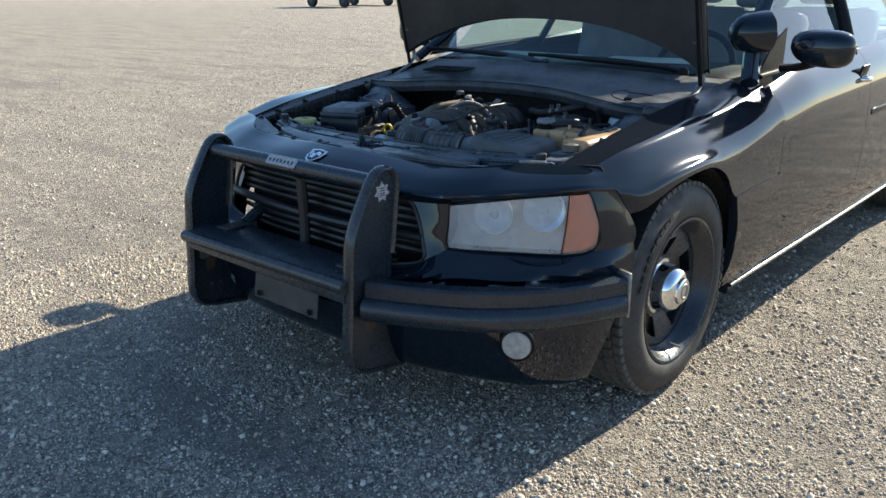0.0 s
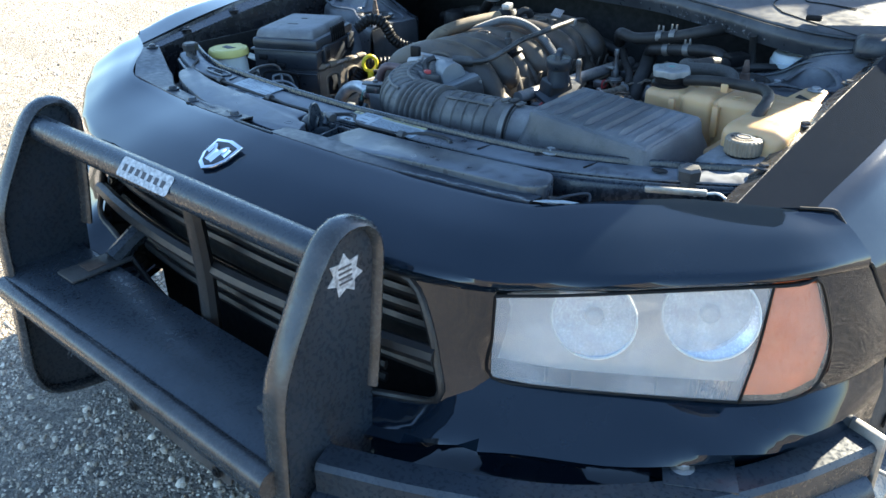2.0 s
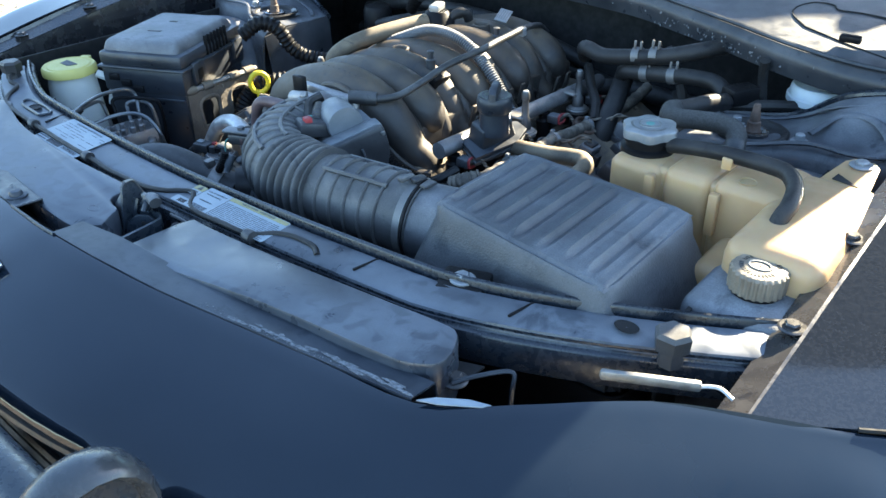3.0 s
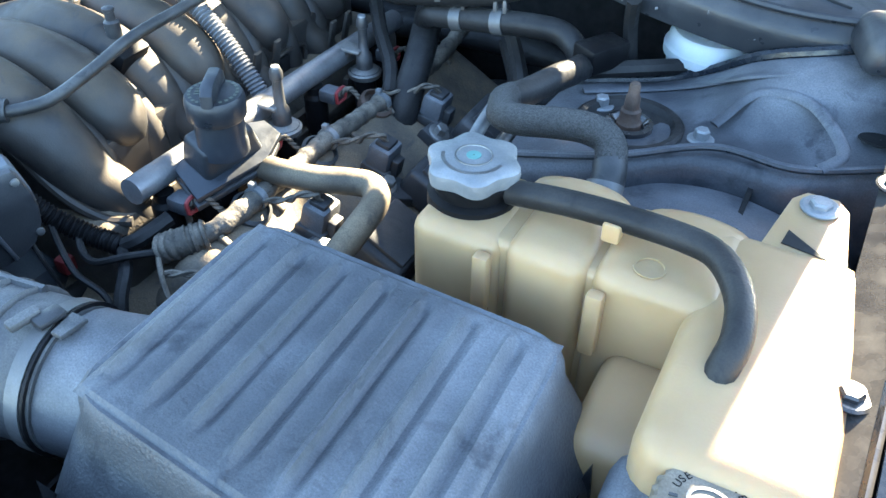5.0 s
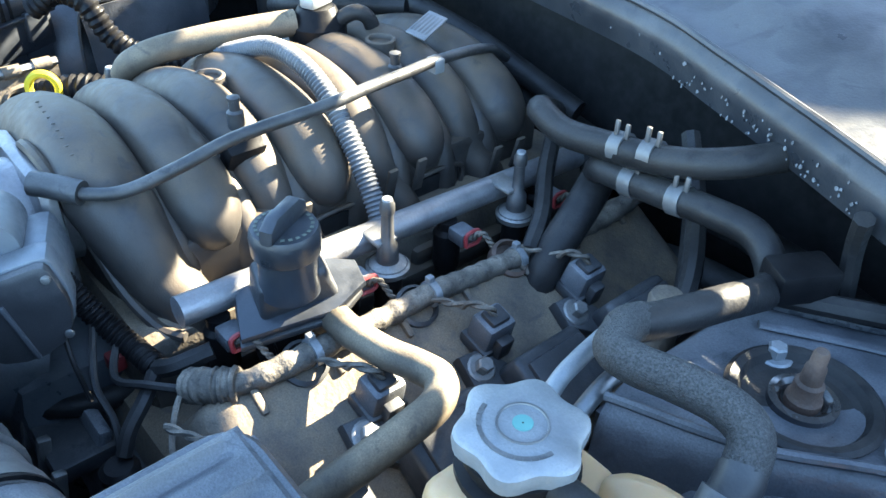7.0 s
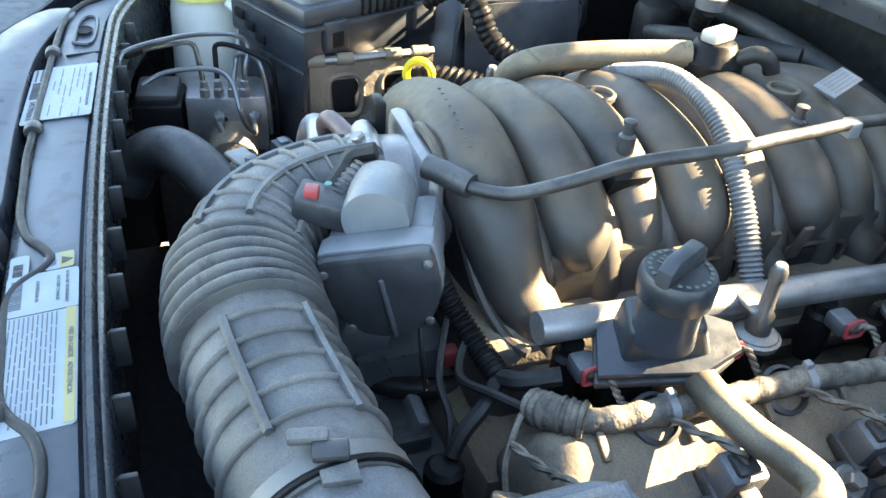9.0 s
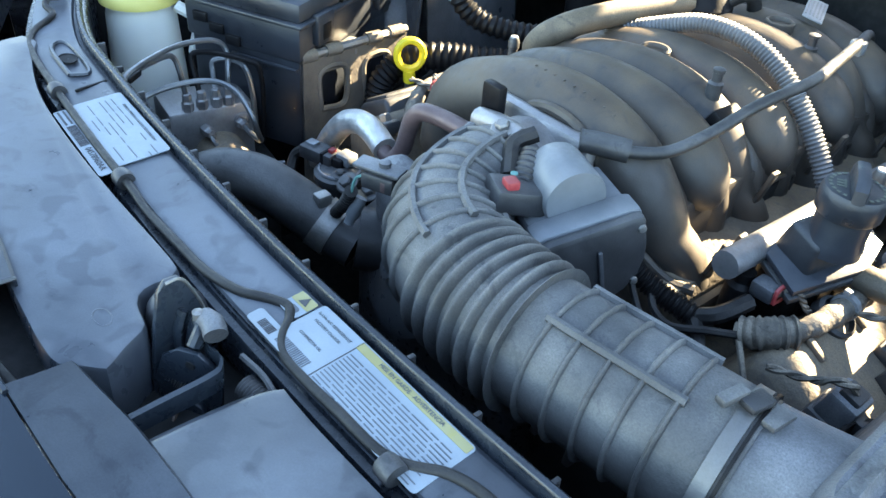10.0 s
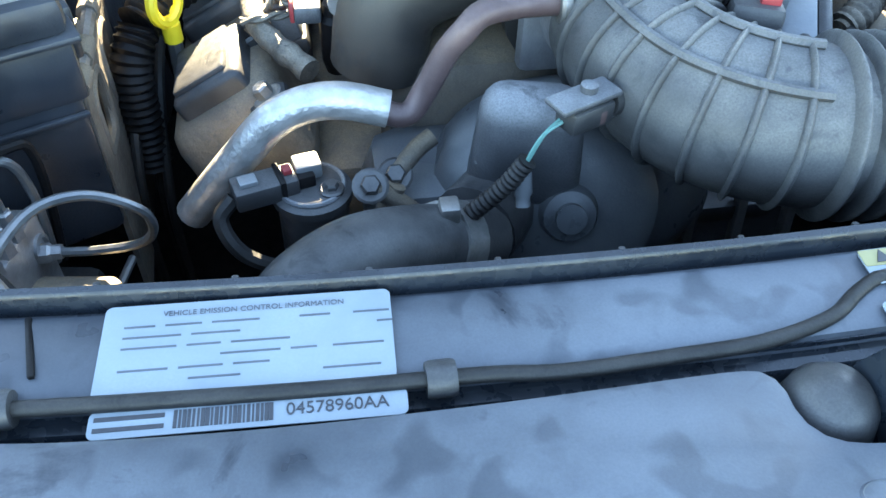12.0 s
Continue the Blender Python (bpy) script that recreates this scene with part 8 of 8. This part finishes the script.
def radiator_hose():
    h = thing("radiator_hose", "black rubber upper radiator hose with a spring clamp", "hose")
    part("hose_body", tube([(-.238, .545, .680), (-.236, .563, .708), (-.216, .588, .728), (-.186, .610, .731), (-.154, .631, .717), (-.122, .650, .698), (-.098, .664, .688)], .0240, 20, 50), DUSTYHOSE, h)
    c = part("hose_clamp", tube([(-.132, .644, .704), (-.124, .649, .699), (-.116, .653, .695)], .0258, 20, 5), STEEL, h, "spring clamp")
    part("clamp_ear", box(.012, .014, .012, Matrix.Translation((-.126, .644, .724)), .002), STEEL, c)


radiator_hose()


def strut_towers():
    for s in (1, -1):
        dx = 0 if s > 0 else .062
        f = lambda c: [(s * x + dx, y, z) for x, y, z in c]
        q = part("strut_tower", skin([f([(.440, .945, .700), (.51, .97, .70), (.58, 1.01, .70), (.65, 1.01, .70), (.712, 1.03, .70)]),
                                      f([(.438, .950, .780), (.512, .978, .785), (.582, 1.022, .790), (.646, 1.018, .795), (.712, 1.045, .80)]),
                                      f([(.436, .962, .806), (.514, .990, .812), (.582, 1.034, .815), (.646, 1.030, .818), (.712, 1.060, .822)]),
                                      f([(.434, 1.00, .810), (.514, 1.03, .812), (.582, 1.062, .815), (.646, 1.07, .822), (.712, 1.10, .83)]),
                                      f([(.436, 1.06, .806), (.515, 1.100, .806), (.565, 1.100, .822), (.60, 1.090, .840), (.65, 1.100, .853), (.714, 1.13, .856)]),
                                      f([(.440, 1.115, .801), (.503, 1.155, .798), (.545, 1.160, .814), (.591, 1.138, .850), (.65, 1.15, .864), (.716, 1.19, .868)]),
                                      f([(.442, 1.122, .76), (.503, 1.166, .755), (.545, 1.172, .77), (.591, 1.150, .81), (.65, 1.162, .82), (.716, 1.20, .83)])], 26, 34), TOWER, car, "dusty black strut tower panel", solid=.003)
        part("tower_skirt", skin([f([(.440, .945, .702), (.51, .97, .702), (.58, 1.01, .702), (.65, 1.01, .702), (.712, 1.03, .702)]), f([(.43, .93, .55), (.51, .93, .55), (.58, .93, .55), (.65, .93, .55), (.712, .93, .55)])], 14, 4), TOWER, q, solid=.003)
        part("tower_side", skin([f([(.437, .955, .800), (.435, 1.0, .806), (.437, 1.06, .805), (.441, 1.112, .805)]), f([(.434, .96, .74), (.428, 1.0, .74), (.430, 1.06, .74), (.441, 1.12, .74)]), f([(.42, .96, .56), (.41, 1.0, .56), (.41, 1.06, .56), (.43, 1.12, .56)])], 20, 8), TOWER, q, solid=.003)
        part("tower_dome", lathe([(.145, -.16), (.135, -.08), (.105, -.035), (.06, -.015), (.001, -.010)], 36, m=Matrix.Translation((s * .60 + dx, .975, .812)) @ Matrix.Diagonal((1, .6, 1, 1))), TOWER, q)
        part("tower_seal", tube(f([(.436, .958, .812), (.514, .986, .818), (.582, 1.030, .822), (.646, 1.026, .824), (.712, 1.056, .828)]), .0032, 8, 40), TOWER, q)
        part("tower_lip", tube(f([(.438, 1.116, .803), (.503, 1.156, .801), (.545, 1.161, .817), (.591, 1.139, .853), (.65, 1.151, .867), (.716, 1.191, .871)]), .005, 8, 50), LIP, q)
        part("tower_fold", tube(f([(.455, 1.090, .808), (.505, 1.125, .806), (.548, 1.128, .820), (.588, 1.112, .846), (.64, 1.12, .859)]), .004, 8, 50, flat=.5), TOWER, q)
        part("pressed_ridge", tube(f([(.575, 1.062, .823), (.60, 1.095, .8425), (.64, 1.085, .8475), (.672, 1.05, .834), (.66, 1.03, .826)]), .005, 8, 50, flat=.4), TOWER, q, "pressed ridge of the panel")
        m = Matrix.Translation((s * .511 + dx, 1.043, .8145))
        part("strut_cup", lathe([(.044, -.003), (.045, .002), (.042, .004), (.037, .003), (.034, -.002), (.030, -.003), (.026, -.005), (.001, -.006)], 36, m=m), RUBBER, q)
        part("strut_cup", lathe([(.020, -.003), (.020, .002), (.016, .003), (.012, -.001)], 28, m=m, cap=False), PAINT_DUSTY, q)
        part("strut_stud", lathe([(.0105, -.006), (.0105, .003), (.0088, .005), (.0084, .014), (.0066, .016), (.0060, .026), (.0048, .028), (.0046, .036), (.0036, .038)], 18, m=m), RUST, q, "rusty strut stud")
        for x, y, z in ((.480, 1.066, .811), (.570, 1.043, .817)):
            b = bolt("nut", (s * x + dx, y, z), q, .0062, .009, CAPWHITE)
        part("tower_hole", lathe([(.0005, .0), (.012, .0), (.0125, -.001)], 20, m=Matrix.Translation((s * .695 + dx, 1.085, .832)) @ Matrix.Diagonal((1.3, .8, 1, 1)), cap=False), UNDER, q)


strut_towers()


def brake_reservoir():
    b = thing("brake_fluid_reservoir", "pale plastic brake fluid reservoir half under the cowl", "fluid reservoir")
    m = Matrix.Translation((.542, 1.205, .802))
    part("reservoir_body", lathe([(.030, -.10), (.034, -.045), (.037, -.018), (.041, -.014), (.043, .010), (.045, .013), (.047, .014), (.0475, .022), (.045, .024), (.043, .034), (.040, .037), (.001, .038)], 36, m=m), BRAKEWHITE, b)
    part("reservoir_lower", box(.07, .12, .09, Matrix.Translation((.548, 1.22, .66)), .012), BRAKEWHITE, b)
    part("master_cylinder", tube([(.548, 1.14, .655), (.548, 1.40, .665)], .028, 14), ALU, b)


brake_reservoir()


def heater_hoses():
    h = thing("heater_hoses", "black rubber heater hoses with spring clamps at the firewall", "hose")
    part("hose", tube([(.150, 1.22, .80), (.185, 1.16, .835), (.222, 1.15, .832), (.265, 1.15, .838), (.325, 1.15, .850), (.37, 1.17, .862), (.40, 1.25, .86)], .0122, 12, 60), RUBBER, h)
    part("hose", tube([(.245, 1.175, .79), (.262, 1.155, .812), (.284, 1.15, .818), (.33, 1.148, .824), (.371, 1.148, .829), (.408, 1.150, .828), (.432, 1.138, .818), (.445, 1.110, .820), (.441, 1.060, .832), (.430, 1.015, .836), (.424, .992, .840)], .0118, 14, 90), RUBBER, h)
    s = part("braided_hose", tube([(.424, 1.000, .838), (.4235, .985, .842), (.427, .974, .843), (.432, .964, .842), (.448, .964, .842), (.470, .970, .843), (.497, .975, .843), (.516, .971, .838), (.524, .952, .822), (.525, .935, .800)], .0122, 18, 120), WOVEN, h, "hose in a woven black sleeve")
    part("hose_end", tube([(.521, .960, .829), (.524, .952, .822), (.525, .932, .798)], .0130, 14), DUSTYHOSE, s)
    part("hose_band", tube([(.5235, .948, .818), (.5245, .941, .811)], .0142, 16), CLAMP, s)
    part("band_screw", box(.010, .006, .006, Matrix.Translation((.524, .932, .822)) @ Matrix.Rotation(radians(40), 4, "X"), .001), CLAMP, s)
    part("pale_pipe", tube([(.405, 1.02, .815), (.407, 1.0, .822), (.411, .961, .820), (.413, .938, .810), (.415, .91, .77)], .0058, 10), CAPWHITE, h, "pale grey pipe")
    part("pale_pipe", tube([(.425, 1.0, .806), (.428, .965, .808), (.430, .93, .79)], .0058, 10), LINE, h)
    for x, y, z in ((.283, 1.15, .843), (.312, 1.15, .849), (.300, 1.149, .820), (.345, 1.148, .826)):
        c = part("spring_clamp", tube([(x - .006, y, z - .001), (x + .006, y, z + .001)], .0132, 14, 4), CLAMP, h, "spring clamp")
        for dx in (-.004, .006):
            part("clamp_ear", box(.004, .003, .013, Matrix.Translation((x + dx, y - .004, z + .011)), .001), CLAMP, c)
    part("hose", tube([(.245, 1.19, .80), (.26, 1.14, .775), (.265, 1.10, .74), (.26, 1.08, .68)], .016, 12), RUBBER, h)
    for pts, r in (([(.30, 1.22, .84), (.345, 1.18, .80), (.385, 1.12, .77), (.40, 1.05, .75)], .008), ([(.33, 1.20, .78), (.37, 1.14, .765), (.40, 1.08, .755)], .007), ([(.47, 1.16, .87), (.468, 1.17, .84), (.475, 1.17, .79), (.47, 1.18, .74)], .007), ([(.44, 1.12, .81), (.50, 1.15, .815), (.56, 1.20, .81)], .008), ([(.17, 1.20, .79), (.20, 1.16, .778), (.235, 1.12, .765), (.252, 1.09, .75)], .008)):
        part("thin_line", tube(pts, r, 8), RUBBER, h)
    part("connector", box(.03, .045, .024, Matrix.Translation((.455, 1.13, .815)) @ Matrix.Rotation(radians(-30), 4, "Z"), .004), PLASTIC_DARK, h)
    part("rail_cap", lathe([(.013, -.03), (.013, .008), (.011, .012), (.001, .013)], 16, m=Matrix.Translation((.395, 1.075, .790))), ENGINE, h)


heater_hoses()


# ---- far off: parked vehicles at the edge of the lot ----
def far_vehicles():
    for i, (x, y, l, h, mat, nm, lb) in enumerate(((-37.2, 33.0, 4.6, 1.6, FARGREY, "parked_truck", "dark pickup truck parked far off on the gravel"), (-38.2, 37.5, 5, 1.1, BADGE, "parked_trailer", "pale low trailer parked far off"))):
        v = thing(nm, lb, "truck" if i == 0 else "trailer")
        part("vehicle_body", box(l, 1.8, h * .55, Matrix.Translation((x, y, .45)), .12), mat, v)
        if i == 0:
            part("cab", box(l * .42, 1.65, h * .45, Matrix.Translation((x - .3, y, .45 + h * .5)), .15, .85), mat, v)
        else:
            part("load", box(1.2, 1.0, .5, Matrix.Translation((x + .8, y, 1.0)), .05), RED, v)
        for dx in (-.32, .32):
            w = part("wheel", lathe([(.12, -.12), (.36, -.12), (.38, -.08), (.38, .08), (.36, .12), (.12, .12)], 24, m=Matrix.Translation((x + dx * l, y - .8, .38)) @ Matrix.Rotation(radians(90), 4, "X")), TYRE, v)
            part("wheel_disc", lathe([(.001, .13), (.16, .13), (.16, .10)], 20, m=Matrix.Translation((x + dx * l, y - .8, .38)) @ Matrix.Rotation(radians(90), 4, "X"), cap=False), FARGREY, w)


far_vehicles()


def far_ridge():
    """Low dark hills far off round the front of the lot, seen only mirrored in the paint."""
    bm = bmesh.new()
    rows = []
    for k in range(121):
        a = radians(165 + 210 * k / 120)
        h = 3.5 + 4.5 * (0.5 + 0.5 * noise.noise((k * .11, 4.0, 0))) + 1.2 * noise.noise((k * .6, 9.0, 0))
        rows.append([V(r * math.cos(a), r * math.sin(a), z) for r, z in ((165, -.5), (170, h * .6), (178, h), (200, h * .7), (230, -.5))])
    rows_to(bm, rows)
    tagged(part("backdrop", bm, FARHILL), "low dark scrub hills along the far horizon", "backdrop", kind="structure")


far_ridge()


# empties move to the base of their things
def seat_things():
    bpy.context.view_layer.update()
    for ob in list(scene.objects):
        if ob.type == "EMPTY":
            pts = [c.matrix_world @ Vector(p) for c in ob.children_recursive if c.type == "MESH" for p in c.bound_box]
            if not pts or ob.parent:
                continue
            lo = Vector(min(p[i] for p in pts) for i in range(3))
            hi = Vector(max(p[i] for p in pts) for i in range(3))
            base = V((lo.x + hi.x) / 2, (lo.y + hi.y) / 2, lo.z)
            ob.location = base
            for c in ob.children:
                c.matrix_parent_inverse = Matrix.Translation(-base)


seat_things()
